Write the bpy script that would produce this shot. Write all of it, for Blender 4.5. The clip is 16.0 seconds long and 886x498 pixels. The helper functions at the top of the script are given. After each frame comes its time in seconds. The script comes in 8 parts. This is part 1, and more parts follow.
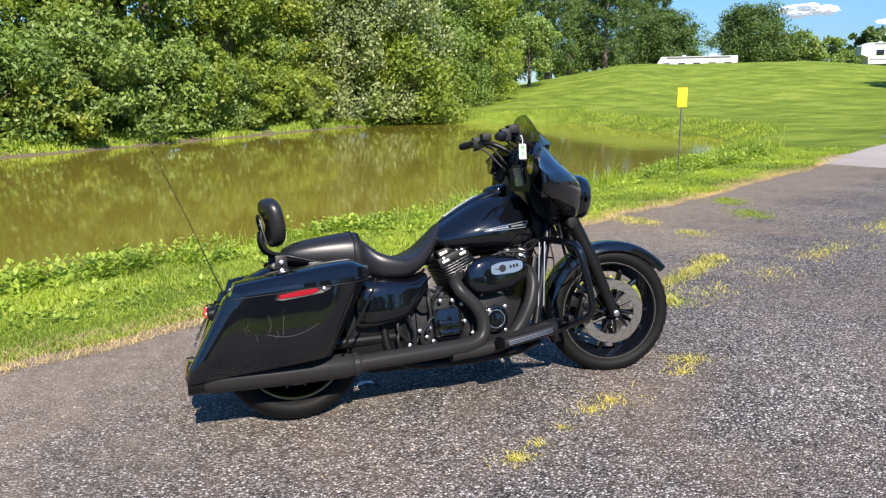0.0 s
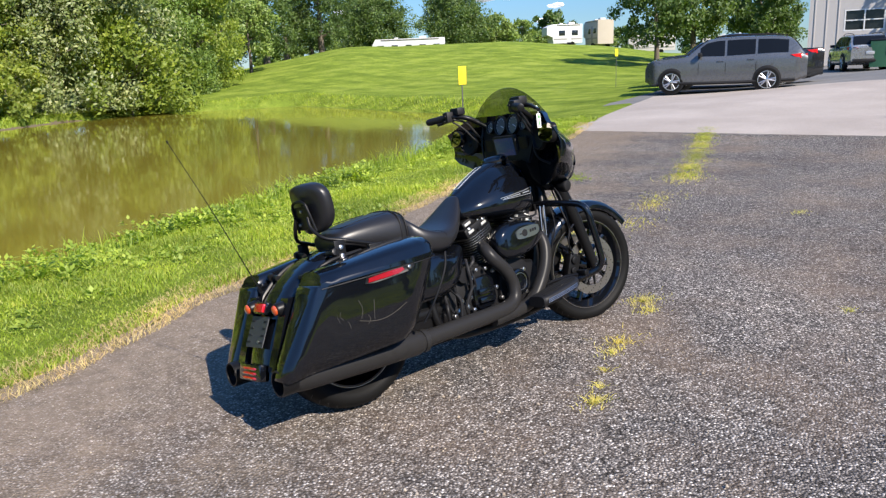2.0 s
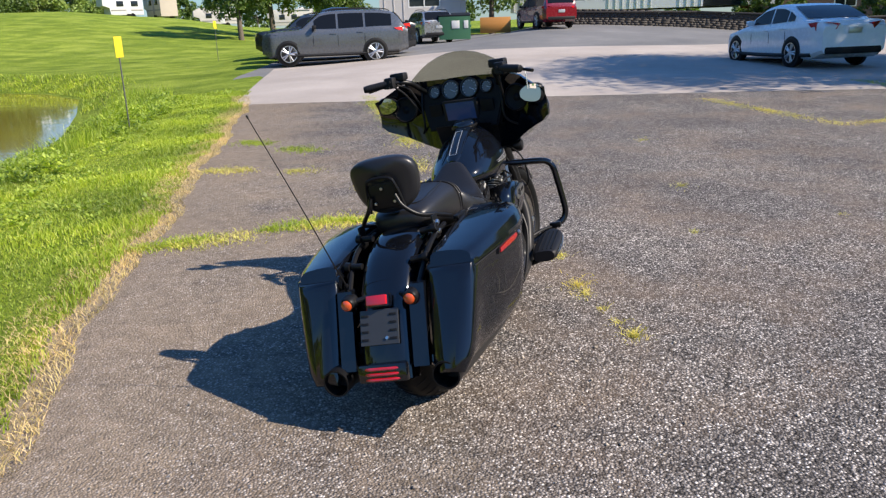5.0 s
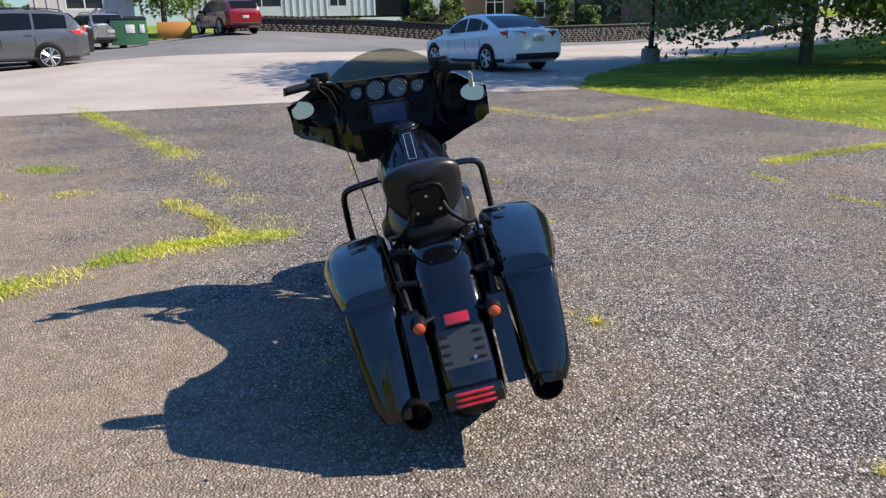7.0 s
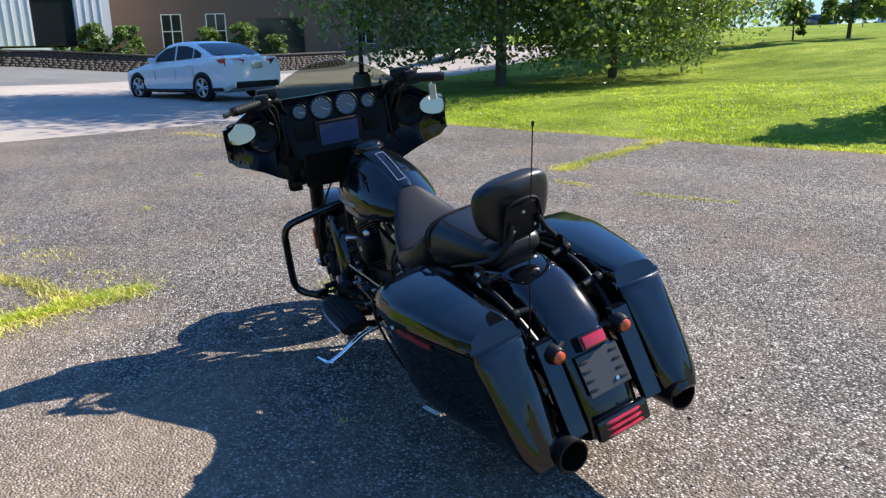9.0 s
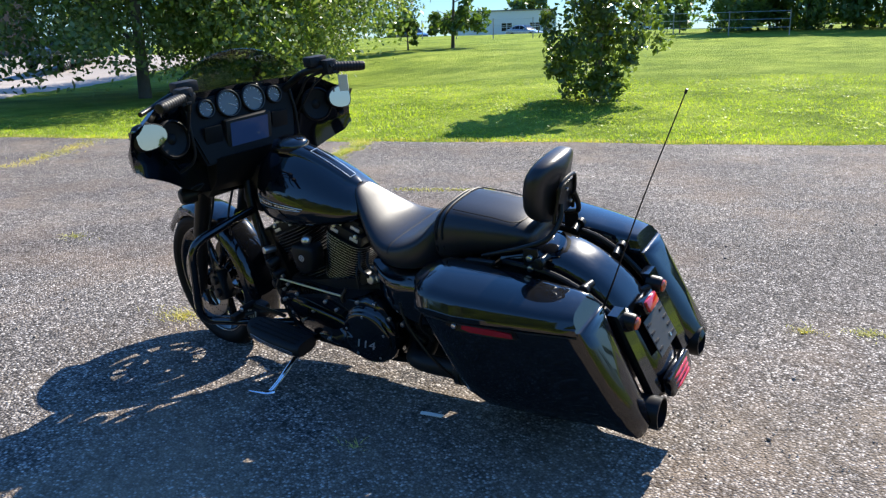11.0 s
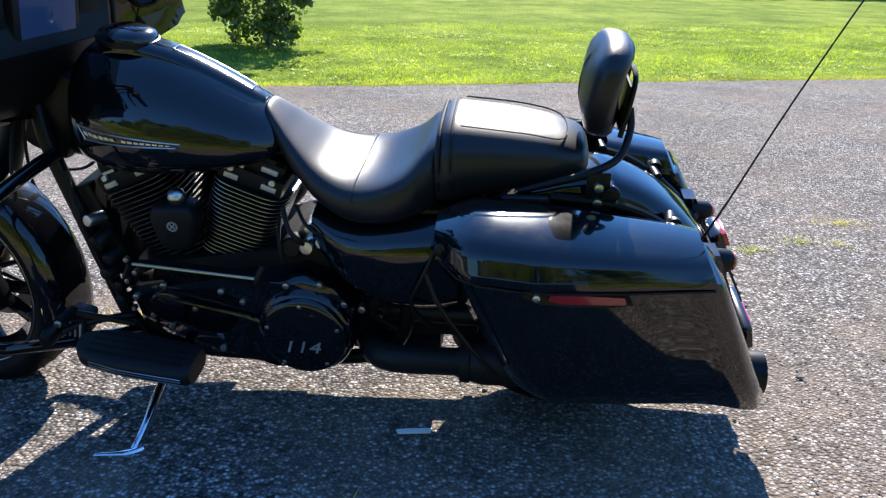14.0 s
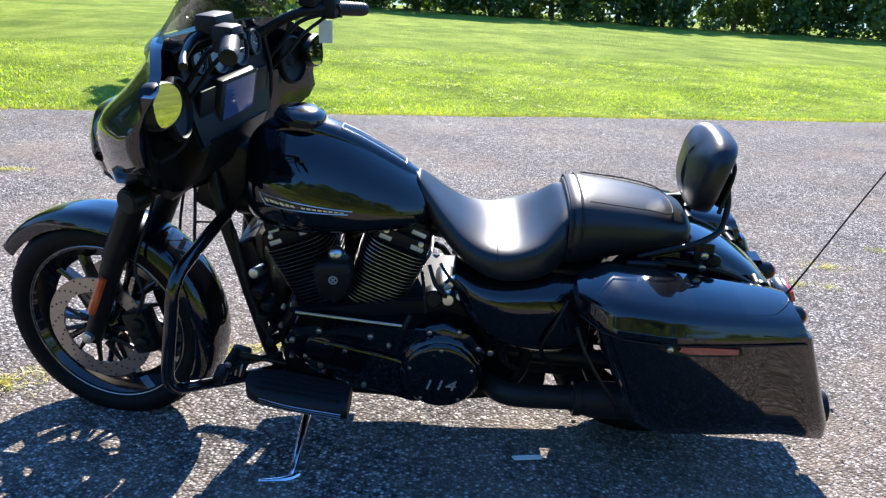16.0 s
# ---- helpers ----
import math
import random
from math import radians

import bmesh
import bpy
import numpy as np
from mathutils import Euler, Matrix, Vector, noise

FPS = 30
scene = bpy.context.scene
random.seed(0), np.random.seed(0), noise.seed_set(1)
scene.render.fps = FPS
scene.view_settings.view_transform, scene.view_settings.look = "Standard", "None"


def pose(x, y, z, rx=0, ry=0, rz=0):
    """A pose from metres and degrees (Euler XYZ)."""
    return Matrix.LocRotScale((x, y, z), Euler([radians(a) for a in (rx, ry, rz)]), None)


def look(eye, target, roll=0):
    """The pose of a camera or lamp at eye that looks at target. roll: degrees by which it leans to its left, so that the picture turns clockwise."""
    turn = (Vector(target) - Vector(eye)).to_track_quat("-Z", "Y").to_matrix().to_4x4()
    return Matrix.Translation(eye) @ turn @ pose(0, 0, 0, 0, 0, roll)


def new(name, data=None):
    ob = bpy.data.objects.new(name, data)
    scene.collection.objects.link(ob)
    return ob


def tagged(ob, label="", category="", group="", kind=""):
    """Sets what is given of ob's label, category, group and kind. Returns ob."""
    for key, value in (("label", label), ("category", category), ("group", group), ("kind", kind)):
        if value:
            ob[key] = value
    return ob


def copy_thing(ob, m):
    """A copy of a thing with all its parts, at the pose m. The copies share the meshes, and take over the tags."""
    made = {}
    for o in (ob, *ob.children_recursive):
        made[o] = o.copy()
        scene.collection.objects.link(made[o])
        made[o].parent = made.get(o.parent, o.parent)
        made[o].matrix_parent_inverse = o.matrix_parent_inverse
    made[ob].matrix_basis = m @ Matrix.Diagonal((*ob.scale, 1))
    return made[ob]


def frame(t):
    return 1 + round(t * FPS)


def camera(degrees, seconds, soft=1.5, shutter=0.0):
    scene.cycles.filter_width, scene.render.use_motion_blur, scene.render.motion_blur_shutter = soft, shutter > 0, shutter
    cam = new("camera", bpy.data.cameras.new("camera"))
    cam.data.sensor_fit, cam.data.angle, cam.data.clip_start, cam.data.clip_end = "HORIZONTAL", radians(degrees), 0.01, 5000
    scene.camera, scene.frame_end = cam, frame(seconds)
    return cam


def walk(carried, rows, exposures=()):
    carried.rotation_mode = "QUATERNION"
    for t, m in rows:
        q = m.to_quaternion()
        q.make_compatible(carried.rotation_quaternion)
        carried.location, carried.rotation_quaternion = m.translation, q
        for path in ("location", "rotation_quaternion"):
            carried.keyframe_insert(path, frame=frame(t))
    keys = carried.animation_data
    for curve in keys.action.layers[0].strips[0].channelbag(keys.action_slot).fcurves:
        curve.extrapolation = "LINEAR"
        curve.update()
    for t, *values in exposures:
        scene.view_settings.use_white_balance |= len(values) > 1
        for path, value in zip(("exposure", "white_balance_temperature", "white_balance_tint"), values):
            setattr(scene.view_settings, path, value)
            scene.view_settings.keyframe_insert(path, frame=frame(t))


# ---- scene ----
cam = camera(60.1, 16.0, soft=1.3)
PATH = [
    # seconds, eye, aim, lean in degrees
    (0, (-0.363, -3.189, 1.414), (0.264, -1.334, 1.007), -0.6),
    (0.5, (-0.675, -3.092, 1.397), (0.102, -1.298, 0.974), -1.3),
    (1, (-1.0, -2.954, 1.414), (-0.069, -1.239, 0.975), -1.9),
    (1.5, (-1.328, -2.801, 1.423), (-0.242, -1.184, 0.969), -2.1),
    (2, (-1.599, -2.595, 1.405), (-0.366, -1.09, 0.943), -2.2),
    (2.5, (-1.872, -2.365, 1.419), (-0.505, -0.983, 0.951), -2.2),
    (3, (-2.106, -2.132, 1.431), (-0.619, -0.882, 0.955), -2.1),
    (3.5, (-2.279, -1.859, 1.412), (-0.689, -0.749, 0.921), -2.2),
    (4, (-2.404, -1.56, 1.427), (-0.727, -0.598, 0.914), -2.2),
    (4.2, (-2.459, -1.436, 1.416), (-0.752, -0.535, 0.893), -2.2),
    (6.3, (-2.733, -0.083, 1.425), (-0.824, 0.041, 0.841), -1.0),
    (6.5, (-2.698, 0.05, 1.404), (-0.784, 0.089, 0.824), -0.9),
    (7, (-2.589, 0.374, 1.398), (-0.678, 0.204, 0.834), -1.0),
    (7.5, (-2.482, 0.689, 1.395), (-0.595, 0.314, 0.845), -1.1),
    (8, (-2.307, 0.993, 1.367), (-0.467, 0.426, 0.829), -1.4),
    (8.2, (-2.227, 1.111, 1.358), (-0.409, 0.469, 0.826), -1.4),
    (10.3, (-1.417, 2.096, 1.274), (-0.066, 0.708, 0.775), -1.3),
    (10.5, (-1.305, 2.194, 1.266), (-0.033, 0.734, 0.765), -1.2),
    (11, (-1.015, 2.356, 1.268), (0.047, 0.738, 0.762), -1.5),
    (11.5, (-0.674, 2.461, 1.241), (0.17, 0.724, 0.723), -1.9),
    (12, (-0.385, 2.561, 1.231), (0.262, 0.746, 0.693), -2.5),
    (12.5, (-0.139, 2.591, 1.218), (0.334, 0.73, 0.658), -2.2),
    (13, (-0.037, 2.425, 1.132), (0.296, 0.54, 0.552), -1.4),
    (13.5, (0.084, 2.111, 1.055), (0.32, 0.219, 0.453), -0.4),
    (14, (0.172, 1.946, 1.021), (0.359, 0.054, 0.402), 0.5),
    (14.5, (0.257, 1.928, 1.027), (0.43, 0.036, 0.403), 1.3),
    (15, (0.376, 1.989, 1.037), (0.538, 0.093, 0.423), 2.2),
    (15.5, (0.52, 2.113, 1.085), (0.641, 0.206, 0.494), 2.7),
    (16, (0.652, 2.239, 1.19), (0.675, 0.322, 0.621), 2.9),
]
EXPOSURES = [(0.0, 1.54, 6300, 10), (4.2, 1.46, 6500, 10), (6.5, 1.52, 6680, 9), (8.2, 1.70, 6550, 8), (10.3, 1.87, 6330, 7), (13.5, 1.97, 6150, 8), (16.0, 2.2, 6000, 9)]
walk(cam, [(t, look(eye, aim, lean)) for t, eye, aim, lean in PATH], EXPOSURES)

# ---- world, sun ----
SUN_EL, SUN_DIR = 40.0, Vector((0.06, 1.0, 0.0)).normalized()
world = bpy.data.worlds.new("sky")
scene.world = world
world.use_nodes = True
wn = world.node_tree.nodes
sky = wn.new("ShaderNodeTexSky")
sky.sky_type = "NISHITA"
sky.sun_disc = False
sky.sun_elevation = radians(SUN_EL)
sky.sun_rotation = math.pi + 0.06
sky.air_density, sky.dust_density, sky.ozone_density = 1.3, 0.0, 4.0
sky.altitude = 0.0
wn["Background"].inputs["Strength"].default_value = 0.088
tint = wn.new("ShaderNodeMix")
tint.data_type, tint.blend_type = "RGBA", "MULTIPLY"
tint.inputs[0].default_value = 1.0
tint.inputs[7].default_value = (0.42, 0.67, 0.96, 1)
world.node_tree.links.new(sky.outputs[0], tint.inputs[6])
way = wn.new("ShaderNodeTexCoord")
split = wn.new("ShaderNodeSeparateXYZ")
world.node_tree.links.new(way.outputs["Generated"], split.inputs[0])
haze = wn.new("ShaderNodeValToRGB")
haze.color_ramp.elements[0].position, haze.color_ramp.elements[0].color = 0.06, (0.56, 0.52, 0.56, 1)
haze.color_ramp.elements[1].position, haze.color_ramp.elements[1].color = 0.55, (1.06, 1.06, 1.04, 1)
world.node_tree.links.new(split.outputs[2], haze.inputs[0])
deep = wn.new("ShaderNodeMix")
deep.data_type, deep.blend_type = "RGBA", "MULTIPLY"
deep.inputs[0].default_value = 1.0
world.node_tree.links.new(tint.outputs[2], deep.inputs[6])
world.node_tree.links.new(haze.outputs[0], deep.inputs[7])
world.node_tree.links.new(deep.outputs[2], wn["Background"].inputs["Color"])
sun = new("sun", bpy.data.lights.new("sun", "SUN"))
sun.data.energy, sun.data.angle, sun.data.color = 3.7, radians(0.53), (1.0, 0.89, 0.76)
ray = Vector((SUN_DIR.x * math.cos(radians(SUN_EL)), SUN_DIR.y * math.cos(radians(SUN_EL)), -math.sin(radians(SUN_EL))))
sun.rotation_euler = ray.to_track_quat("-Z", "Y").to_euler()
sun.location = (0, -20, 30)

# ---- materials ----
def mat(name, color=(0.5, 0.5, 0.5), rough=0.5, metal=0.0, coat=0.0, spec=0.5):
    m = bpy.data.materials.new(name)
    m.use_nodes = True
    b = m.node_tree.nodes["Principled BSDF"]
    b.inputs["Base Color"].default_value = (*color, 1)
    b.inputs["Roughness"].default_value = rough
    b.inputs["Metallic"].default_value = metal
    b.inputs["Coat Weight"].default_value = coat
    b.inputs["Coat Roughness"].default_value = 0.045
    b.inputs["Coat IOR"].default_value = 1.5
    b.inputs["Specular IOR Level"].default_value = spec
    return m


def nodes_of(m):
    return m.node_tree.nodes, m.node_tree.links, m.node_tree.nodes["Principled BSDF"]


def coords(m, kind="Object"):
    n, l, b = nodes_of(m)
    return n.new("ShaderNodeTexCoord").outputs[kind]


def noise_tex(m, vec, scale, detail=4.0, rough=0.55, stretch=None):
    n, l, b = nodes_of(m)
    if stretch:
        mp = n.new("ShaderNodeMapping")
        mp.inputs["Scale"].default_value = stretch
        l.new(vec, mp.inputs[0])
        vec = mp.outputs[0]
    t = n.new("ShaderNodeTexNoise")
    t.inputs["Scale"].default_value, t.inputs["Detail"].default_value, t.inputs["Roughness"].default_value = scale, detail, rough
    l.new(vec, t.inputs["Vector"])
    return t.outputs["Fac"]


def ramp(m, fac, stops):
    n, l, b = nodes_of(m)
    r = n.new("ShaderNodeValToRGB")
    e = r.color_ramp.elements
    while len(e) < len(stops):
        e.new(0.5)
    for s, (p, c) in zip(e, stops):
        s.position = p
        s.color = (*c, 1) if len(c) == 3 else c
    l.new(fac, r.inputs[0])
    return r.outputs[0]


def mix(m, fac, a, b2, mode="MIX"):
    n, l, b = nodes_of(m)
    x = n.new("ShaderNodeMix")
    x.data_type, x.blend_type = "RGBA", mode
    for sock, v in ((x.inputs[0], fac), (x.inputs[6], a), (x.inputs[7], b2)):
        if isinstance(v, (int, float)):
            sock.default_value = v
        elif isinstance(v, tuple):
            sock.default_value = (*v, 1)
        else:
            l.new(v, sock)
    return x.outputs[2]


def bump(m, height, strength=0.3, dist=0.01):
    n, l, b = nodes_of(m)
    x = n.new("ShaderNodeBump")
    x.inputs["Strength"].default_value, x.inputs["Distance"].default_value = strength, dist
    l.new(height, x.inputs["Height"])
    l.new(x.outputs[0], b.inputs["Normal"])


def paint(name, color, rough=0.1, flake=0.0, coat=1.0, dust=0.02, spec=0.3):
    """Glossy paint with faint dust and orange peel."""
    m = mat(name, color, rough, flake, coat, spec)
    n, l, b = nodes_of(m)
    v = coords(m)
    f = noise_tex(m, v, 9.0, 6.0, 0.65)
    l.new(ramp(m, f, [(0.35, (rough, rough, rough)), (0.75, (rough + 0.16, rough + 0.16, rough + 0.16))]), b.inputs["Roughness"])
    d = ramp(m, noise_tex(m, v, 5.0, 7.0, 0.7), [(0.45, (0, 0, 0)), (0.9, (1, 1, 1))])
    l.new(mix(m, d, color, tuple(min(1, c + dust) for c in color)), b.inputs["Base Color"])
    return m


def grainy(name, c1, c2, scale, rough=0.7, bump_s=0.3, bump_d=0.005, metal=0.0, spec=0.5):
    m = mat(name, c1, rough, metal, 0.0, spec)
    n, l, b = nodes_of(m)
    v = coords(m)
    f = noise_tex(m, v, scale, 6.0, 0.6)
    g = noise_tex(m, v, scale * 0.13, 4.0, 0.6)
    l.new(mix(m, ramp(m, g, [(0.35, (0, 0, 0)), (0.65, (1, 1, 1))]), mix(m, f, c1, c2), mix(m, f, c2, c1)), b.inputs["Base Color"])
    bump(m, f, bump_s, bump_d)
    return m


BLACK = paint("gloss_black_paint", (0.0025, 0.003, 0.0045), 0.18, dust=0.0015, spec=0.03)
BLACK.node_tree.nodes["Principled BSDF"].inputs["Coat IOR"].default_value = 1.56
SATIN = grainy("satin_black_metal", (0.0035, 0.0035, 0.004), (0.007, 0.007, 0.0075), 60, 0.38, 0.05, 0.001, spec=0.22)
WRINKLE = grainy("wrinkle_black_engine", (0.004, 0.004, 0.0045), (0.009, 0.009, 0.010), 400, 0.5, 0.25, 0.001, spec=0.22)
PIPE = grainy("matte_black_exhaust", (0.012, 0.012, 0.012), (0.022, 0.021, 0.021), 30, 0.36, 0.08, 0.001, spec=0.12)
RUBBER = grainy("tyre_rubber", (0.0038, 0.0038, 0.0038), (0.007, 0.007, 0.0068), 90, 0.6, 0.3, 0.001, spec=0.12)
GRIPRUB = mat("grip_rubber", (0.008, 0.008, 0.009), 0.55, spec=0.25)
LEATHER = grainy("black_vinyl", (0.009, 0.009, 0.010), (0.015, 0.015, 0.017), 220, 0.36, 0.22, 0.0012, spec=0.36)
STEEL = grainy("brushed_steel", (0.45, 0.45, 0.46), (0.62, 0.62, 0.62), 50, 0.3, 0.05, 0.001, 1.0)
DISC = grainy("brake_steel", (0.30, 0.265, 0.235), (0.46, 0.42, 0.38), 70, 0.34, 0.05, 0.001, 1.0)
FINEDGE = mat("machined_fin_edge", (0.45, 0.44, 0.42), 0.35, 1.0)
CHROME = mat("chrome", (0.8, 0.8, 0.82), 0.06, 1.0)
MIRROR = mat("mirror_glass", (0.50, 0.44, 0.40), 0.02, 1.0)
REDLENS = mat("red_lens", (0.42, 0.006, 0.010), 0.12, 0, 1.0)
DKREDLENS = mat("dark_red_lens", (0.22, 0.004, 0.008), 0.14, 0, 1.0)
AMBER = mat("amber_lens", (0.45, 0.06, 0.010), 0.14, 0, 1.0)
ORANGE = mat("orange_reflector", (0.55, 0.09, 0.015), 0.2, 0, 1.0)
DIAL = grainy("dial_face", (0.085, 0.088, 0.092), (0.12, 0.123, 0.127), 40, 0.25, 0.0, 0.001)
SCREEN = mat("dark_screen", (0.004, 0.007, 0.022), 0.10, spec=0.22)
SCREEN.node_tree.nodes["Principled BSDF"].inputs["Emission Color"].default_value = (0.02, 0.05, 0.16, 1)
SCREEN.node_tree.nodes["Principled BSDF"].inputs["Emission Strength"].default_value = 0.10
SILVERPRINT = mat("silver_print", (0.55, 0.56, 0.57), 0.3, 0.7)
WHITEPAPER = mat("white_paper", (0.75, 0.76, 0.72), 0.6)
GREENPAPER = mat("green_paper", (0.12, 0.30, 0.12), 0.6)
SCRATCH = mat("pale_scuff", (0.055, 0.05, 0.042), 0.9, spec=0.1)


def tinted_glass(name, color, rough=0.02):
    m = bpy.data.materials.new(name)
    m.use_nodes = True
    n, l = m.node_tree.nodes, m.node_tree.links
    n.clear()
    o, g, t, x = n.new("ShaderNodeOutputMaterial"), n.new("ShaderNodeBsdfGlossy"), n.new("ShaderNodeBsdfTransparent"), n.new("ShaderNodeMixShader")
    fr = n.new("ShaderNodeLayerWeight")
    fr.inputs["Blend"].default_value = 0.5
    steep = n.new("ShaderNodeMath")
    steep.operation = "POWER"
    steep.inputs[1].default_value = 4.0
    gloss = n.new("ShaderNodeMath")
    gloss.operation = "MULTIPLY_ADD"
    gloss.inputs[1].default_value, gloss.inputs[2].default_value = 0.55, 0.04
    g.inputs["Roughness"].default_value = rough
    t.inputs["Color"].default_value = (*color, 1)
    l.new(fr.outputs["Facing"], steep.inputs[0])
    l.new(steep.outputs[0], gloss.inputs[0])
    l.new(gloss.outputs[0], x.inputs[0])
    l.new(t.outputs[0], x.inputs[1])
    l.new(g.outputs[0], x.inputs[2])
    l.new(x.outputs[0], o.inputs[0])
    return m


SMOKE = tinted_glass("smoked_windscreen", (0.56, 0.58, 0.53))
CARGLASS = mat("dark_car_glass", (0.006, 0.007, 0.009), 0.08, 0, 0.0, 0.16)


def asphalt():
    m = mat("worn_asphalt", (0.05, 0.05, 0.05), 0.92, spec=0.16)
    n, l, b = nodes_of(m)
    v = coords(m)
    vo = n.new("ShaderNodeTexVoronoi")
    vo.inputs["Scale"].default_value = 100.0
    l.new(v, vo.inputs["Vector"])
    sep = n.new("ShaderNodeSeparateColor")
    l.new(vo.outputs["Color"], sep.inputs[0])
    stone = ramp(m, sep.outputs[0], [(0.0, (0.034, 0.032, 0.030)), (0.22, (0.102, 0.094, 0.089)), (0.6, (0.205, 0.189, 0.177)), (0.84, (0.345, 0.320, 0.297)), (1.0, (0.66, 0.63, 0.59))])
    edge = ramp(m, vo.outputs["Distance"], [(0.25, (1.12, 1.12, 1.12)), (0.62, (0.34, 0.34, 0.34))])
    stone = mix(m, 1.0, stone, edge, "MULTIPLY")
    big = noise_tex(m, v, 0.55, 5.0, 0.6)
    worn = ramp(m, big, [(0.3, (0.72, 0.70, 0.70)), (0.52, (1.0, 0.98, 0.97)), (0.72, (1.35, 1.3, 1.24))])
    c = mix(m, 1.0, stone, worn, "MULTIPLY")
    brown = ramp(m, noise_tex(m, v, 0.9, 6.0, 0.65), [(0.46, (0, 0, 0)), (0.68, (0.46, 0.46, 0.46))])
    c = mix(m, brown, c, (0.205, 0.150, 0.108))
    # dirt washed on from the pond bank
    sp = n.new("ShaderNodeSeparateXYZ")
    l.new(v, sp.inputs[0])
    ed = n.new("ShaderNodeMath")
    ed.operation = "MULTIPLY_ADD"
    l.new(sp.outputs["X"], ed.inputs[0])
    ed.inputs[1].default_value = 0.55
    ed.inputs[2].default_value = 1.97
    gap = n.new("ShaderNodeMath")
    gap.operation = "SUBTRACT"
    l.new(ed.outputs[0], gap.inputs[0])
    l.new(sp.outputs["Y"], gap.inputs[1])
    jit = n.new("ShaderNodeMath")
    jit.operation = "MULTIPLY_ADD"
    l.new(noise_tex(m, v, 1.3, 6.0, 0.7), jit.inputs[0])
    jit.inputs[1].default_value = 1.7
    half = n.new("ShaderNodeMath")
    half.operation = "MULTIPLY_ADD"
    l.new(gap.outputs[0], half.inputs[0])
    half.inputs[1].default_value = 0.3
    half.inputs[2].default_value = -0.55
    l.new(half.outputs[0], jit.inputs[2])
    c = mix(m, ramp(m, jit.outputs[0], [(0.0, (0.75, 0.75, 0.75)), (0.55, (0.55, 0.55, 0.55)), (1.0, (0, 0, 0))]), c, (0.25, 0.195, 0.14))
    fine = ramp(m, noise_tex(m, v, 9.0, 5.0, 0.7), [(0.3, (0.75, 0.75, 0.75)), (0.7, (1.2, 1.2, 1.2))])
    l.new(mix(m, 1.0, c, fine, "MULTIPLY"), b.inputs["Base Color"])
    h = n.new("ShaderNodeMath")
    h.operation = "MULTIPLY_ADD"
    l.new(vo.outputs["Distance"], h.inputs[0])
    h.inputs[1].default_value = -1.0
    l.new(sep.outputs[1], h.inputs[2])
    bump(m, h.outputs[0], 0.9, 0.008)
    return m


ASPHALT = asphalt()


def concrete(name, c1, c2, c3):
    m = mat(name, c1, 0.9, spec=0.3)
    n, l, b = nodes_of(m)
    v = coords(m)
    f = noise_tex(m, v, 0.35, 6.0, 0.65)
    c = ramp(m, f, [(0.3, c1), (0.55, c2), (0.75, c3)])
    s = ramp(m, noise_tex(m, v, 40.0, 3.0, 0.7), [(0.3, (0.8, 0.8, 0.8)), (0.7, (1.15, 1.15, 1.15))])
    l.new(mix(m, 1.0, c, s, "MULTIPLY"), b.inputs["Base Color"])
    bump(m, noise_tex(m, v, 60.0, 4.0, 0.7), 0.3, 0.004)
    return m


CONCRETE = concrete("pale_concrete", (0.255, 0.222, 0.195), (0.31, 0.275, 0.245), (0.37, 0.33, 0.295))
PIERMAT = concrete("rough_pier_concrete", (0.20, 0.19, 0.18), (0.27, 0.26, 0.24), (0.34, 0.33, 0.31))
DARKLOT = concrete("dark_faded_asphalt", (0.10, 0.10, 0.10), (0.135, 0.133, 0.13), (0.18, 0.175, 0.17))


def turf(name, tones, scale=1.0, rough=0.8):
    m = mat(name, tones[0], 1.0, spec=0.05)
    n, l, b = nodes_of(m)
    v = coords(m)
    c = ramp(m, noise_tex(m, v, 0.45 * scale, 8.0, 0.72), [(0.36, tones[0]), (0.5, tones[1]), (0.62, tones[2])])
    s = ramp(m, noise_tex(m, v, 14.0, 6.0, 0.75), [(0.28, (0.55, 0.58, 0.5)), (0.5, (1, 1, 1)), (0.75, (1.35, 1.3, 1.1))])
    c = mix(m, 1.0, c, s, "MULTIPLY")
    streak = ramp(m, noise_tex(m, v, 0.9, 5.0, 0.6, (1.0, 0.28, 1.0)), [(0.35, (0.8, 0.82, 0.75)), (0.65, (1.15, 1.12, 1.0))])
    l.new(mix(m, 1.0, c, streak, "MULTIPLY"), b.inputs["Base Color"])
    bump(m, noise_tex(m, v, 22.0, 6.0, 0.75), 0.9, 0.06)
    return m


TURF = turf("mown_turf", ((0.110, 0.160, 0.024), (0.162, 0.222, 0.033), (0.230, 0.285, 0.054)))


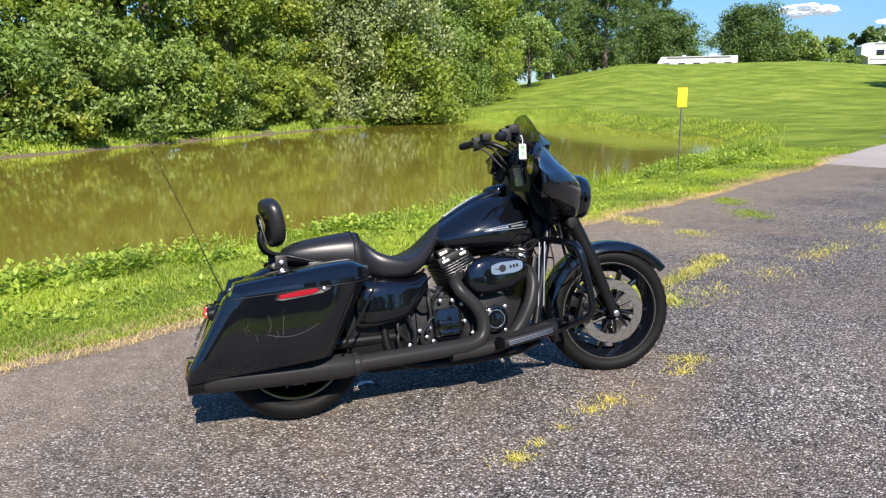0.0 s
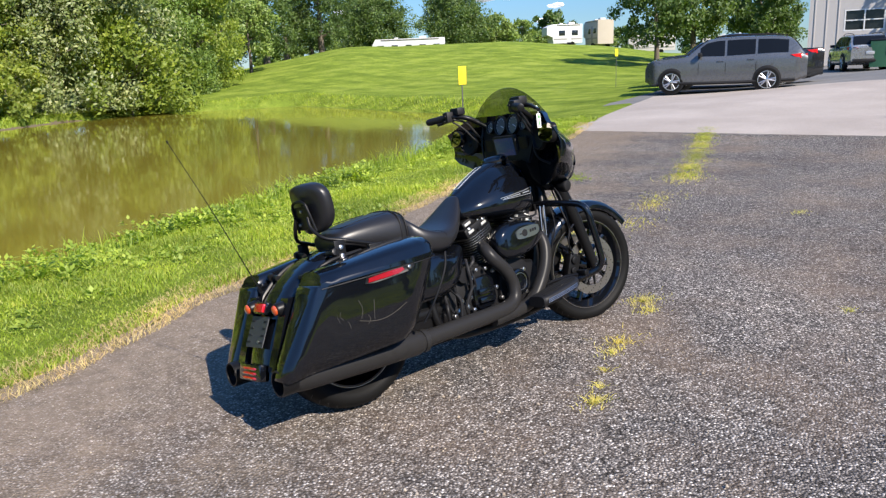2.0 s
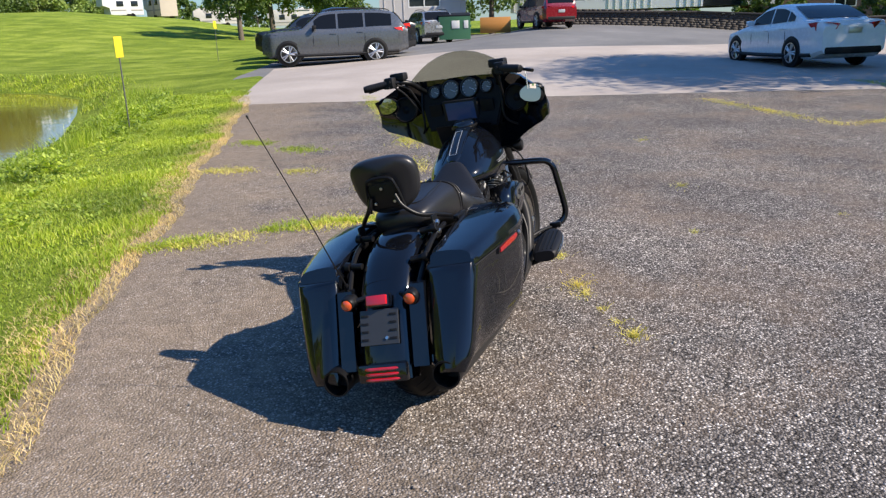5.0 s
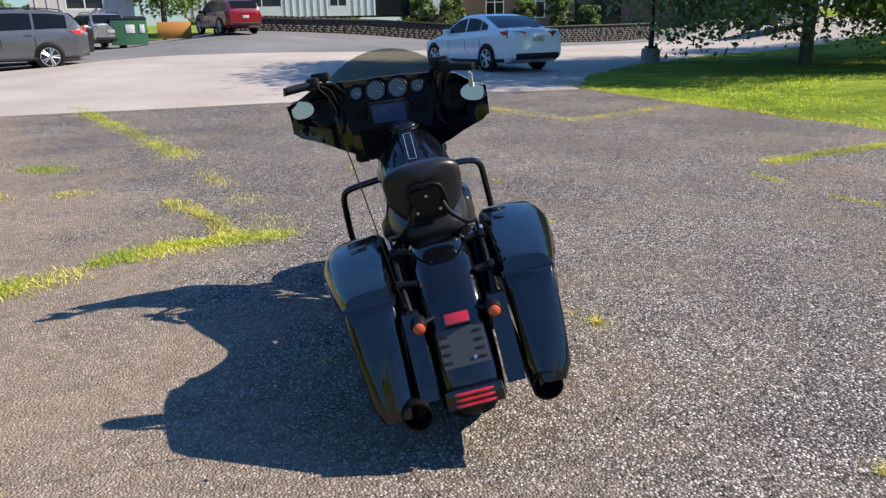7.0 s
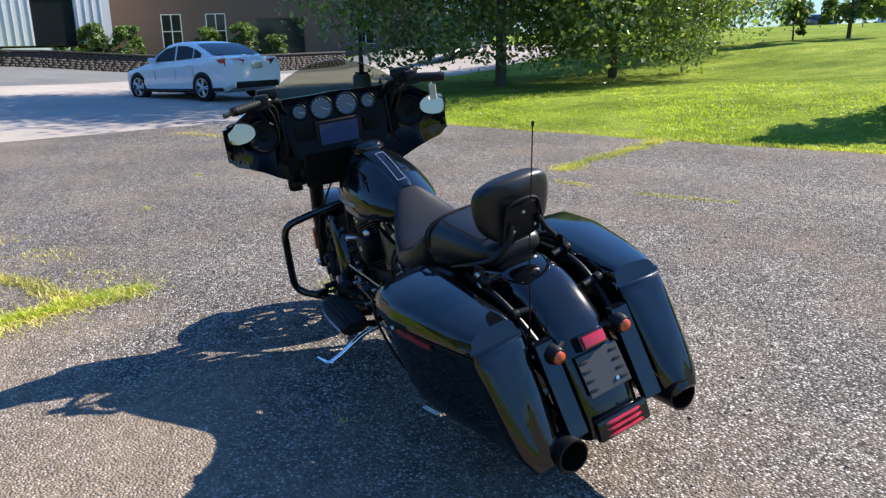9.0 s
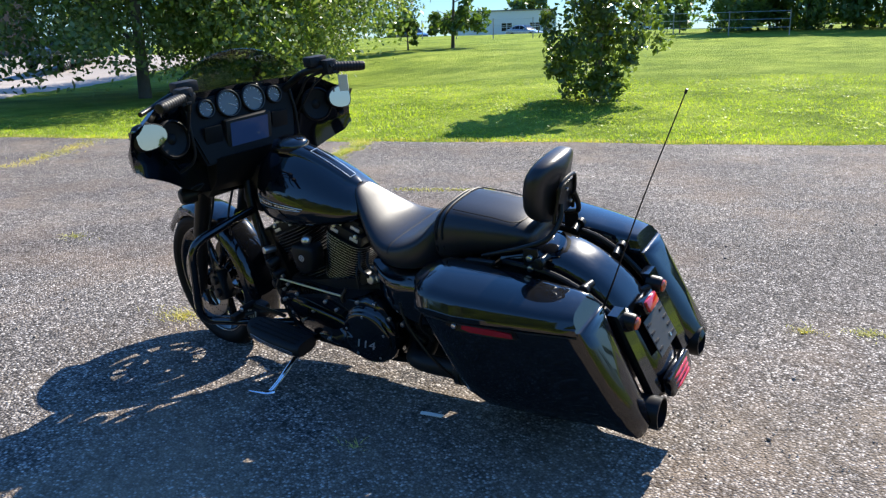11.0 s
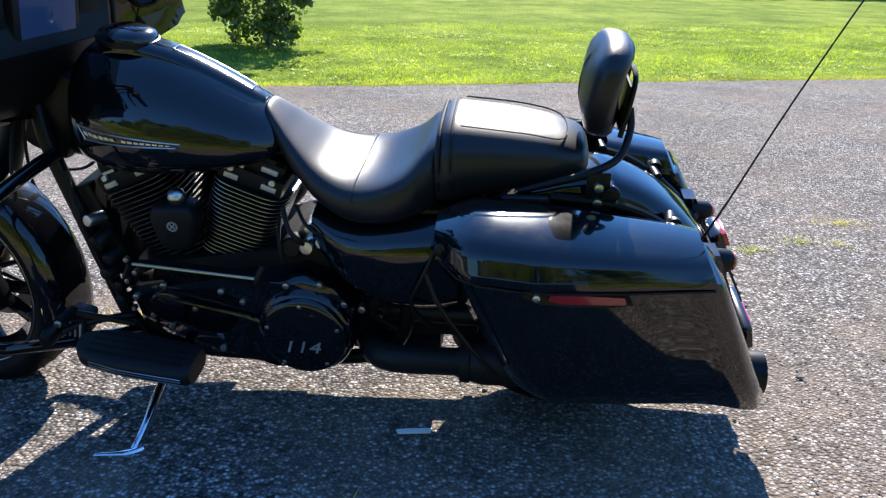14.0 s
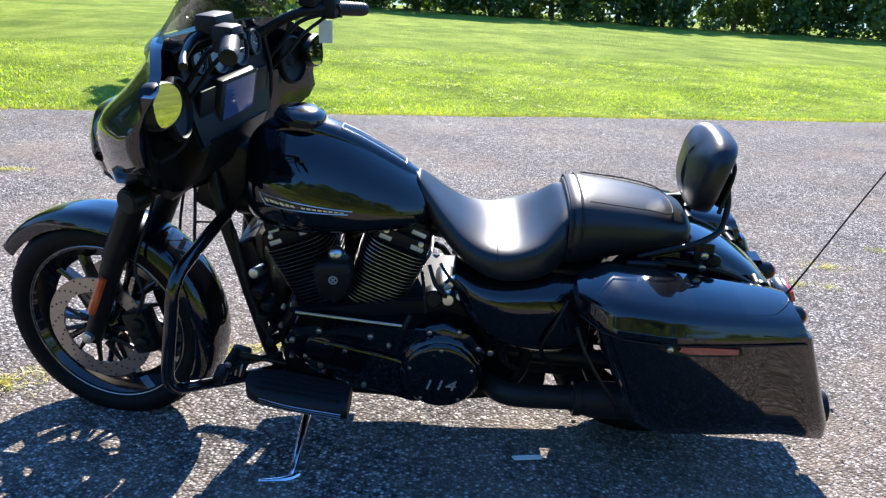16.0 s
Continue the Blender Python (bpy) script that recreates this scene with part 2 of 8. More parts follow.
def leafy(name, tones, trans=0.35, rough=0.55):
    """Leaf or blade: colour varies leaf by leaf, light passes through."""
    m = bpy.data.materials.new(name)
    m.use_nodes = True
    n, l = m.node_tree.nodes, m.node_tree.links
    b = n["Principled BSDF"]
    g = n.new("ShaderNodeNewGeometry")
    oi = n.new("ShaderNodeObjectInfo")
    a = n.new("ShaderNodeMath")
    a.operation = "MULTIPLY_ADD"
    l.new(oi.outputs["Random"], a.inputs[0])
    a.inputs[1].default_value = 0.75
    l.new(g.outputs["Random Per Island"], a.inputs[2])
    s = n.new("ShaderNodeMath")
    s.operation = "MULTIPLY"
    l.new(a.outputs[0], s.inputs[0])
    s.inputs[1].default_value = 0.57
    c = ramp(m, s.outputs[0], [(i / (len(tones) - 1), t) for i, t in enumerate(tones)])
    # Patchy growth tone; also paints in shaded hollows and sunlit clumps of crowns.
    c = mix(m, 1.0, c, ramp(m, noise_tex(m, coords(m), 0.9, 3.0, 0.6), [(0.34, (0.74, 0.73, 0.70)), (0.5, (1.12, 1.05, 0.95)), (0.66, (1.48, 1.30, 1.0))]), "MULTIPLY")
    l.new(c, b.inputs["Base Color"])
    b.inputs["Roughness"].default_value = rough
    b.inputs["Specular IOR Level"].default_value = 0.55
    t = n.new("ShaderNodeBsdfTranslucent")
    x = n.new("ShaderNodeMixShader")
    x.inputs[0].default_value = trans
    l.new(mix(m, 1.0, c, (1.3, 1.4, 0.55), "MULTIPLY"), t.inputs["Color"])
    l.new(b.outputs[0], x.inputs[1])
    l.new(t.outputs[0], x.inputs[2])
    l.new(x.outputs[0], n["Material Output"].inputs[0])
    return m


LEAF_MID = leafy("mid_green_leaves", [(0.085, 0.15, 0.028), (0.12, 0.20, 0.036), (0.16, 0.235, 0.055), (0.21, 0.27, 0.085)], 0.26)
LEAF_DARK = leafy("dark_green_leaves", [(0.05, 0.095, 0.024), (0.075, 0.13, 0.03), (0.105, 0.165, 0.038)], 0.35)
LEAF_MAPLE = leafy("maple_leaf", [(0.040, 0.072, 0.018), (0.066, 0.115, 0.028), (0.105, 0.165, 0.045), (0.24, 0.30, 0.17)], 0.35, 0.42)
LEAF_SILVER = leafy("silver_green_leaves", [(0.11, 0.17, 0.05), (0.16, 0.22, 0.075), (0.24, 0.29, 0.15), (0.52, 0.55, 0.45)], 0.3)
LEAF_YELLOW = leafy("yellow_green_leaves", [(0.13, 0.20, 0.03), (0.19, 0.26, 0.04), (0.26, 0.31, 0.06)], 0.45)
LEAF_BUSH = leafy("dark_bush_leaves", [(0.05, 0.085, 0.022), (0.08, 0.125, 0.03), (0.12, 0.17, 0.045)], 0.35, 0.35)
BLADE = leafy("grass_blades", [(0.15, 0.23, 0.024), (0.21, 0.31, 0.03), (0.28, 0.37, 0.045), (0.40, 0.42, 0.10)], 0.50)
STRAW = leafy("dry_grass_blades", [(0.36, 0.33, 0.10), (0.46, 0.42, 0.13), (0.36, 0.39, 0.07), (0.55, 0.48, 0.22)], 0.30)
TAN = leafy("dead_grass_blades", [(0.34, 0.25, 0.13), (0.46, 0.35, 0.19), (0.38, 0.33, 0.12), (0.58, 0.46, 0.27)], 0.1)
WEED = leafy("weed_leaves", [(0.17, 0.26, 0.035), (0.25, 0.35, 0.045), (0.34, 0.43, 0.065), (0.42, 0.46, 0.10)], 0.42)
BARK = grainy("grey_brown_bark", (0.07, 0.055, 0.042), (0.14, 0.115, 0.09), 14, 0.9, 0.8, 0.03)
SOIL = grainy("dry_sandy_soil", (0.12, 0.092, 0.062), (0.22, 0.17, 0.115), 30, 0.95, 0.6, 0.01)
MUD = grainy("muddy_bank", (0.07, 0.055, 0.035), (0.14, 0.11, 0.07), 6, 0.85, 0.6, 0.03)
STONE_A = grainy("field_stone", (0.032, 0.028, 0.025), (0.065, 0.056, 0.048), 5, 0.85, 0.5, 0.02)


def water_mat():
    m = mat("muddy_pond_water", (0.16, 0.13, 0.02), 0.05, spec=0.5)
    n, l, b = nodes_of(m)
    v = coords(m)
    c = ramp(m, noise_tex(m, v, 0.08, 4.0, 0.6), [(0.3, (0.145, 0.118, 0.016)), (0.7, (0.20, 0.165, 0.026))])
    l.new(c, b.inputs["Base Color"])
    bump(m, noise_tex(m, v, 1.6, 4.0, 0.55, (1.0, 0.45, 1.0)), 0.10, 0.03)
    return m


WATER = water_mat()
YELLOW = mat("yellow_sign_plate", (0.75, 0.56, 0.02), 0.45)
POSTGREY = grainy("weathered_steel_post", (0.06, 0.06, 0.058), (0.10, 0.10, 0.095), 30, 0.6, 0.1, 0.001)
GREENSTEEL = grainy("green_dumpster_steel", (0.03, 0.11, 0.055), (0.05, 0.15, 0.08), 8, 0.5, 0.2, 0.004)
ORANGEPAINT = grainy("orange_machine_paint", (0.36, 0.15, 0.025), (0.46, 0.21, 0.05), 6, 0.5, 0.1, 0.002)
WHITEWALL = grainy("white_metal_siding", (0.55, 0.55, 0.54), (0.66, 0.66, 0.65), 2, 0.6, 0.1, 0.002)
GREYWALL = grainy("grey_board_siding", (0.36, 0.34, 0.32), (0.47, 0.445, 0.42), 3, 0.7, 0.2, 0.004)
BROWNWALL = grainy("brown_brick_wall", (0.10, 0.065, 0.05), (0.17, 0.11, 0.085), 9, 0.85, 0.4, 0.01)
ROOF = grainy("grey_roofing", (0.10, 0.10, 0.10), (0.16, 0.16, 0.16), 5, 0.8, 0.3, 0.01)
TRIM = mat("white_trim", (0.62, 0.62, 0.60), 0.5)
DKGLASS = mat("dark_window_glass", (0.015, 0.018, 0.02), 0.05)
LAMPBLACK = mat("black_lamp_paint", (0.012, 0.012, 0.013), 0.4)
CAR_GREY = paint("grey_car_paint", (0.075, 0.08, 0.088), 0.22, 0.25, dust=0.005)
CAR_SILVER = paint("silver_car_paint", (0.26, 0.27, 0.28), 0.22, 0.6)
CAR_RED = paint("dark_red_car_paint", (0.15, 0.008, 0.014), 0.2, 0.0, dust=0.004)
CAR_WHITE = paint("white_car_paint", (0.66, 0.68, 0.70), 0.2)
CAR_BLACK = paint("black_car_paint", (0.012, 0.013, 0.015), 0.15)
PLASTIC = mat("black_plastic", (0.008, 0.008, 0.009), 0.55, spec=0.25)
RIMSILVER = mat("alloy_rim", (0.55, 0.55, 0.56), 0.3, 0.9)
RVWHITE = grainy("rv_white_panel", (0.44, 0.44, 0.43), (0.55, 0.55, 0.54), 1.5, 0.45, 0.05, 0.002)
RVTAN = grainy("rv_tan_panel", (0.33, 0.28, 0.22), (0.40, 0.35, 0.28), 1.5, 0.45, 0.05, 0.002)

# ---- mesh tools ----
def mesh_ob(name, bm, material, parent=None, label="", sharp=38, smooth=True):
    me = bpy.data.meshes.new(name)
    bmesh.ops.recalc_face_normals(bm, faces=bm.faces)
    bm.to_mesh(me)
    bm.free()
    me.materials.append(material)
    if smooth:
        me.shade_smooth()
        me.set_sharp_from_angle(angle=radians(sharp))
    ob = new(name, me)
    if parent is not None:
        ob.parent = parent
    if label:
        tagged(ob, label)
    return ob


def part(name, bm, material, parent, label="", sharp=38, smooth=True):
    return mesh_ob(name, bm, material, parent, label, sharp, smooth)


def raw_ob(name, verts, faces, material, parent=None, smooth=False):
    """A mesh straight from arrays; faces is an n x 3 or n x 4 array."""
    me = bpy.data.meshes.new(name)
    k = faces.shape[1]
    me.vertices.add(len(verts))
    me.vertices.foreach_set("co", np.asarray(verts, dtype=np.float32).ravel())
    me.loops.add(faces.size)
    me.loops.foreach_set("vertex_index", faces.astype(np.int32).ravel())
    me.polygons.add(len(faces))
    me.polygons.foreach_set("loop_start", np.arange(0, faces.size, k, dtype=np.int32))
    me.update(calc_edges=True)
    me.materials.append(material)
    if smooth:
        me.shade_smooth()
    ob = new(name, me)
    if parent is not None:
        ob.parent = parent
    return ob


def thing(name, label, category, m=None, group="", kind=""):
    ob = new(name)
    ob.empty_display_size = 0.2
    if m is not None:
        ob.matrix_basis = m
    return tagged(ob, label, category, group, kind)


def loft(bm, rings, closed=True, cap=True):
    rows = [[bm.verts.new(p) for p in r] for r in rings]
    k = len(rows[0])
    for a, b in zip(rows, rows[1:]):
        for i in range(k if closed else k - 1):
            j = (i + 1) % k
            bm.faces.new((a[i], a[j], b[j], b[i]))
    if cap and closed:
        bm.faces.new(rows[0][::-1])
        bm.faces.new(rows[-1])
    return bm


def smooth_path(pts, per=6):
    """Points along a Catmull-Rom curve through pts."""
    p = [Vector(q) for q in pts]
    p = [2 * p[0] - p[1]] + p + [2 * p[-1] - p[-2]]
    out = []
    for i in range(1, len(p) - 2):
        for s in range(per):
            t = s / per
            out.append(0.5 * (2 * p[i] + (p[i + 1] - p[i - 1]) * t + (2 * p[i - 1] - 5 * p[i] + 4 * p[i + 1] - p[i + 2]) * t * t
                              + (3 * p[i] - p[i - 1] - 3 * p[i + 1] + p[i + 2]) * t ** 3))
    out.append(p[-2])
    return out


def tube(bm, pts, r, n=10, per=6, smooth=True):
    """A round bar along pts; r is one radius or one per point."""
    path = smooth_path(pts, per) if smooth and len(pts) > 2 else [Vector(q) for q in pts]
    rs = [r] * len(path) if isinstance(r, (int, float)) else [float(np.interp(i / (len(path) - 1), np.linspace(0, 1, len(r)), r)) for i in range(len(path))]
    up = Vector((0, 0, 1))
    rings = []
    side = None
    for i, q in enumerate(path):
        d = (path[min(i + 1, len(path) - 1)] - path[max(i - 1, 0)]).normalized()
        if side is None:
            side = d.cross(up)
            if side.length < 0.1:
                side = d.cross(Vector((1, 0, 0)))
        side = (side - d * side.dot(d)).normalized()
        w = d.cross(side)
        rings.append([q + (side * math.cos(2 * math.pi * a / n) + w * math.sin(2 * math.pi * a / n)) * rs[i] for a in range(n)])
    return loft(bm, rings)


def box(bm, c, s, bev=0.0, m=None):
    """A box of size s at c, its edges bevelled."""
    q = bmesh.ops.create_cube(bm, size=1.0)["verts"]
    for v in q:
        v.co = Vector((v.co.x * s[0], v.co.y * s[1], v.co.z * s[2]))
    if bev:
        e = {e for v in q for e in v.link_edges}
        r = bmesh.ops.bevel(bm, geom=list(e), offset=bev, segments=2, profile=0.6, affect="EDGES")
        q = list({v for f in r["faces"] for v in f.verts} | {v for v in q if v.is_valid})
    t = Matrix.Translation(c) @ m if m is not None else Matrix.Translation(c)
    for v in q:
        v.co = t @ v.co
    return bm


def revolve(bm, profile, n=32, m=None):
    """Turns (radius, height) pairs about z, then places the result by m."""
    rings = [[Vector((r * math.cos(2 * math.pi * i / n), r * math.sin(2 * math.pi * i / n), h)) for i in range(n)] for r, h in profile]
    if m is not None:
        rings = [[m @ p for p in r] for r in rings]
    return loft(bm, rings, True, True)


def to_axis(c, d):
    """A pose at c whose z points along d."""
    return Matrix.Translation(c) @ Vector(d).to_track_quat("Z", "Y").to_matrix().to_4x4()


def disc(bm, c, d, r, h, n=28, round_=0.0):
    e = min(round_, h * 0.45, r * 0.45)
    prof = [(r, -h / 2), (r, h / 2 - e), (r - e * 0.3, h / 2 - e * 0.3), (r - e, h / 2), (0.001, h / 2)] if e else [(r, -h / 2), (r, h / 2)]
    return revolve(bm, prof, n, to_axis(c, d))


def sq_ring(x, cy, cz, hw, hh, p=2.5, n=24):
    """A squarish oval in the plane of x."""
    out = []
    for i in range(n):
        a = 2 * math.pi * i / n
        c, s = math.cos(a), math.sin(a)
        out.append((x, cy + hw * math.copysign(abs(c) ** (2 / p), c), cz + hh * math.copysign(abs(s) ** (2 / p), s)))
    return out


def prism(bm, outline, y0, y1, bev=0.0):
    """Extrudes an outline of (x, z) from y0 to y1."""
    a = [bm.verts.new((x, y0, z)) for x, z in outline]
    b = [bm.verts.new((x, y1, z)) for x, z in outline]
    k = len(a)
    f = [bm.faces.new(a), bm.faces.new(b[::-1])]
    for i in range(k):
        bm.faces.new((a[i], b[i], b[(i + 1) % k], a[(i + 1) % k]))
    if bev:
        bmesh.ops.bevel(bm, geom=[e for q in f for e in q.edges], offset=bev, segments=2, profile=0.6, affect="EDGES")
    return bm


def nb():
    return bmesh.new()


def turned(bm, m):
    bmesh.ops.transform(bm, matrix=m, verts=bm.verts)
    return bm


def ss(a, b, x):
    t = min(1.0, max(0.0, (x - a) / (b - a)))
    return t * t * (3 - 2 * t)

# ---- the lie of the land ----
POND = np.array([(-16, -3.2), (-6, 2.3), (0, 5.6), (6, 8.9), (9.5, 11.2), (13.5, 14.6), (17.4, 18.2), (19.6, 22), (20, 27), (20.8, 33),
                 (21, 38.5), (14, 41), (8, 38), (1, 30.6), (-5, 24.4), (-12, 19.5), (-22, 13), (-25, 3)], float)
WATER_Z = -0.52


def pond_dist(x, y):
    """Distance to the shore, negative over the water."""
    x, y = np.asarray(x, float), np.asarray(y, float)
    d = np.full(x.shape, 1e9)
    inside = np.zeros(x.shape, bool)
    for (ax, ay), (bx, by) in zip(POND, np.roll(POND, -1, 0)):
        ex, ey = bx - ax, by - ay
        t = np.clip(((x - ax) * ex + (y - ay) * ey) / (ex * ex + ey * ey), 0, 1)
        d = np.minimum(d, np.hypot(x - ax - t * ex, y - ay - t * ey))
        cross = (ay > y) != (by > y)
        inside ^= cross & (x < ax + (y - ay) / (ey if ey else 1e-9) * ex)
    return np.where(inside, -d, d)


def sm(a, b, x):
    t = np.clip((x - a) / (b - a), 0, 1)
    return t * t * (3 - 2 * t)


def wob(x, s=1.0):
    return 0.5 * np.sin(1.7 * x * s + 0.4) + 0.3 * np.sin(4.3 * x * s + 1.1) + 0.2 * np.sin(9.1 * x * s)


def left_edge(x):
    return 1.97 + 0.55 * x + 0.10 * wob(x)


def right_edge(x):
    return -8.35 + 0.31 * x + 0.05 * wob(x * 0.7)


def base_z(x, y):
    """Height of the paved and mown ground before the pond is cut."""
    x, y = np.asarray(x, float), np.asarray(y, float)
    z = 0.039 * np.logaddexp(0, (x - 10.5) / 1.2) * 1.2 * (0.25 + 0.75 * sm(-8, 8, y)) * (1 - 0.5 * sm(7, 13, y)) * (1 - 0.05 * sm(6, 11, y) * (1 - sm(26, 36, x)))
    z = np.minimum(z, 1.45 + 0.004 * (x - 40))
    z = z * (1 - sm(2, 25, (y - left_edge(x)) * 0.876))
    d = (right_edge(x) - y) * 0.955
    lawn = 0.046 * np.clip(d, 0, 48) * sm(0, 3, d) * (1 - 0.8 * sm(7, 16, x) * sm(-26, -15, y))
    z = z * (1 - sm(4, 20, d)) + lawn
    r, az = np.hypot(x + 1, y + 3), np.degrees(np.arctan2(y + 3, x + 1))
    hill = 3.15 * sm(40, 92, r) * sm(68, 52, az) * sm(30, 43, az)
    hill = hill + sm(38, 88, r) * (0.9 * sm(41, 46.5, az) * sm(74, 62, az) + 0.95 * sm(53, 58.5, az) * sm(74, 62, az))
    rise = 1.2 * sm(50, 110, r) * sm(60, 75, az)
    mid = -0.12 * sm(0.3, 2.6, (y - left_edge(x)) * 0.876)
    return z + np.where(y > left_edge(x), hill + rise + mid, 0.0) + np.where((y <= left_edge(x)) & (az > 20) & (r > 45), hill, 0.0)


def ground_z(x, y):
    z = base_z(x, y)
    d = pond_dist(x, y)
    z = np.where(d < 1.3, z + (WATER_Z + 0.05 - z) * (1 - sm(0.0, 1.3, d)), z)
    return np.where(d < 0, WATER_Z + 0.05 + np.maximum(d * 0.35, -1.2), z)


def gz(x, y):
    return float(ground_z(np.array([x]), np.array([y]))[0])


def pad_edge(y):
    return 12.45 - 0.24 * y


def paved(x, y):
    return (y < left_edge(x)) & (y > right_edge(x)) & (x < pad_edge(y) + 8)


def lawn_x(y):
    """Where the concrete begins: at the lot's edge, then along the lawn behind its trees."""
    y = np.asarray(y, float)
    return np.where(y > -4.0, pad_edge(y), np.interp(-y, [4.0, 5.2, 7.5, 9.2, 11.5, 15.3, 17.7, 20.8, 27.0], [13.41, 17.2, 20.1, 21.8, 24.4, 27.4, 28.9, 29.8, 30.5]))


def build_ground():
    n = 330
    u = np.linspace(-1, 1, n)
    sx = 4 + 5.5 * np.sinh(u * 5.7)
    sy = 6 + 5.5 * np.sinh(u * 5.7)
    X, Y = np.meshgrid(sx, sy, indexing="ij")
    Z = ground_z(X, Y)
    Z += 0.006 * np.sin(X * 0.9 + 1) * np.sin(Y * 0.8) * (~paved(X, Y)) * sm(0.5, 4, np.abs(pond_dist(X, Y)))
    low = (Y < left_edge(X) + 0.04) & (Y > right_edge(X) + 0.12) & (X < 45)
    far_low = (X > 12) & (X < 48) & (Y > -27) & (Y < 1.8 + 0.55 * X)
    lawn_keep = (X < lawn_x(Y) + 0.25) & (Y < right_edge(X) + 0.05)
    Z = np.where((low | far_low) & ~lawn_keep, Z - 0.035, Z)
    verts = np.stack([X, Y, Z], -1).reshape(-1, 3)
    i, j = np.meshgrid(np.arange(n - 1), np.arange(n - 1), indexing="ij")
    a = (i * n + j).ravel()
    faces = np.stack([a, a + n, a + n + 1, a + 1], 1)
    ob = raw_ob("ground", verts, faces, TURF, smooth=True)
    # bare earth round the water
    ob.data.materials.append(MUD)
    cx, cy = X[:-1, :-1].ravel(), Y[:-1, :-1].ravel()
    d = pond_dist(cx, cy)
    idx = np.where((d < 0.10 + 0.25 * wob(cx + cy)) & (d > -6) & (cx < 9), 1, 0).astype(np.int32)
    ob.data.polygons.foreach_set("material_index", idx)
    tagged(ob, "rolling mown grass ground round the parking lot and pond", "ground", kind="structure")
    return ob


def sheet(name, fx0, fx1, y0, y1, nx, ny, material, lift, label, shear=0.0):
    vy = np.linspace(y0, y1, ny)
    u = np.linspace(0, 1, nx)
    U, V = np.meshgrid(u, vy, indexing="ij")
    X = fx0(V) + U * (fx1(V) - fx0(V))
    Y = V + shear * (X - fx0(V)) * sm(y1 - 9, y1, V)
    Z = base_z(X, np.minimum(Y, left_edge(X) - 0.01)) + lift
    Z[0] -= 0.04
    top = np.stack([X, Y, Z], -1).reshape(-1, 3)
    i, j = np.meshgrid(np.arange(nx - 1), np.arange(ny - 1), indexing="ij")
    a = (i * ny + j).ravel()
    ob = raw_ob(name, top, np.stack([a, a + ny, a + ny + 1, a + 1], 1), material, smooth=True)
    return tagged(ob, label, name.split("_")[0], kind="structure")


build_ground()


def build_lot():
    nx, ny = 240, 70
    u, v = np.linspace(0, 1, nx) ** 0.8, np.linspace(0, 1, ny)
    U, V = np.meshgrid(u, v, indexing="ij")
    X = np.zeros_like(U)
    Y = np.zeros_like(U)
    for _ in range(6):
        X = -26 + U * (pad_edge(Y) + 26)
        Y = right_edge(X) + V * (left_edge(X) - right_edge(X))
    Z = base_z(X, np.minimum(Y, left_edge(X) - 0.01)) + 0.0 + 0.006 * np.sin(X * 1.3) * np.sin(Y * 1.1 + 0.5)
    near = np.minimum(left_edge(X) - Y, Y - right_edge(X))
    Z -= 0.012 * (1 - sm(0, 0.25, near))
    a, b = np.meshgrid(np.arange(nx - 1), np.arange(ny - 1), indexing="ij")
    k = (a * ny + b).ravel()
    ob = raw_ob("parking_lot", np.stack([X, Y, Z], -1).reshape(-1, 3), np.stack([k, k + ny, k + ny + 1, k + 1], 1), ASPHALT, smooth=True)
    tagged(ob, "worn grey asphalt parking lot with exposed pale aggregate", "parking lot", kind="structure")


build_lot()
far_x = lambda y: np.maximum(lawn_x(y) + 4.0, 20.0 + (8.2 - y) * 0.9)
sheet("road_concrete", lambda y: lawn_x(y) - 0.12, far_x, -27, 7.9, 40, 140, CONCRETE, 0.012, "pale sunlit concrete road along the parking lot", 0.5)
sheet("road_dark", lambda y: far_x(y) + 0.02, lambda y: np.maximum(48.0, far_x(y) + 6.0), -27, 12.0, 40, 90, DARKLOT, 0.010, "dark faded asphalt lot behind the concrete road", 0.4)

pond = nb()
f = bmesh.ops.create_grid(pond, x_segments=2, y_segments=2, size=0.5)
turned(pond, Matrix.Translation((-1, 19, WATER_Z)) @ Matrix.Diagonal((58, 56, 1, 1)))
tagged(mesh_ob("water", pond, WATER), "still olive brown pond water mirroring trees", "pond", kind="structure")

# ---- blades, weeds and tufts ----
rng = np.random.default_rng(7)


def blades(name, x, y, z, h, w, lean, material, parent=None):
    """One three-sided bent blade per root."""
    n = len(x)
    a = rng.uniform(0, 2 * np.pi, n)
    b = rng.uniform(0, 2 * np.pi, n)
    l = h * lean * rng.uniform(0.2, 1.0, n)
    ca, sa, cb, sb = np.cos(a), np.sin(a), np.cos(b), np.sin(b)
    p = np.stack([x, y, z], 1)
    side = np.stack([ca, sa, np.zeros(n)], 1) * (w / 2)[:, None]
    mid = p + np.stack([cb * l * 0.35, sb * l * 0.35, h * 0.6], 1)
    tip = p + np.stack([cb * l, sb * l, h * rng.uniform(0.8, 1.0, n)], 1)
    v = np.stack([p - side, p + side, mid + side * 0.8, mid - side * 0.8, tip], 1).reshape(-1, 3)
    k = np.arange(n)[:, None] * 5
    f = np.concatenate([k + np.array([[0, 1, 2]]), k + np.array([[0, 2, 3]]), k + np.array([[3, 2, 4]])], 0)
    return raw_ob(name, v, f, material, parent)


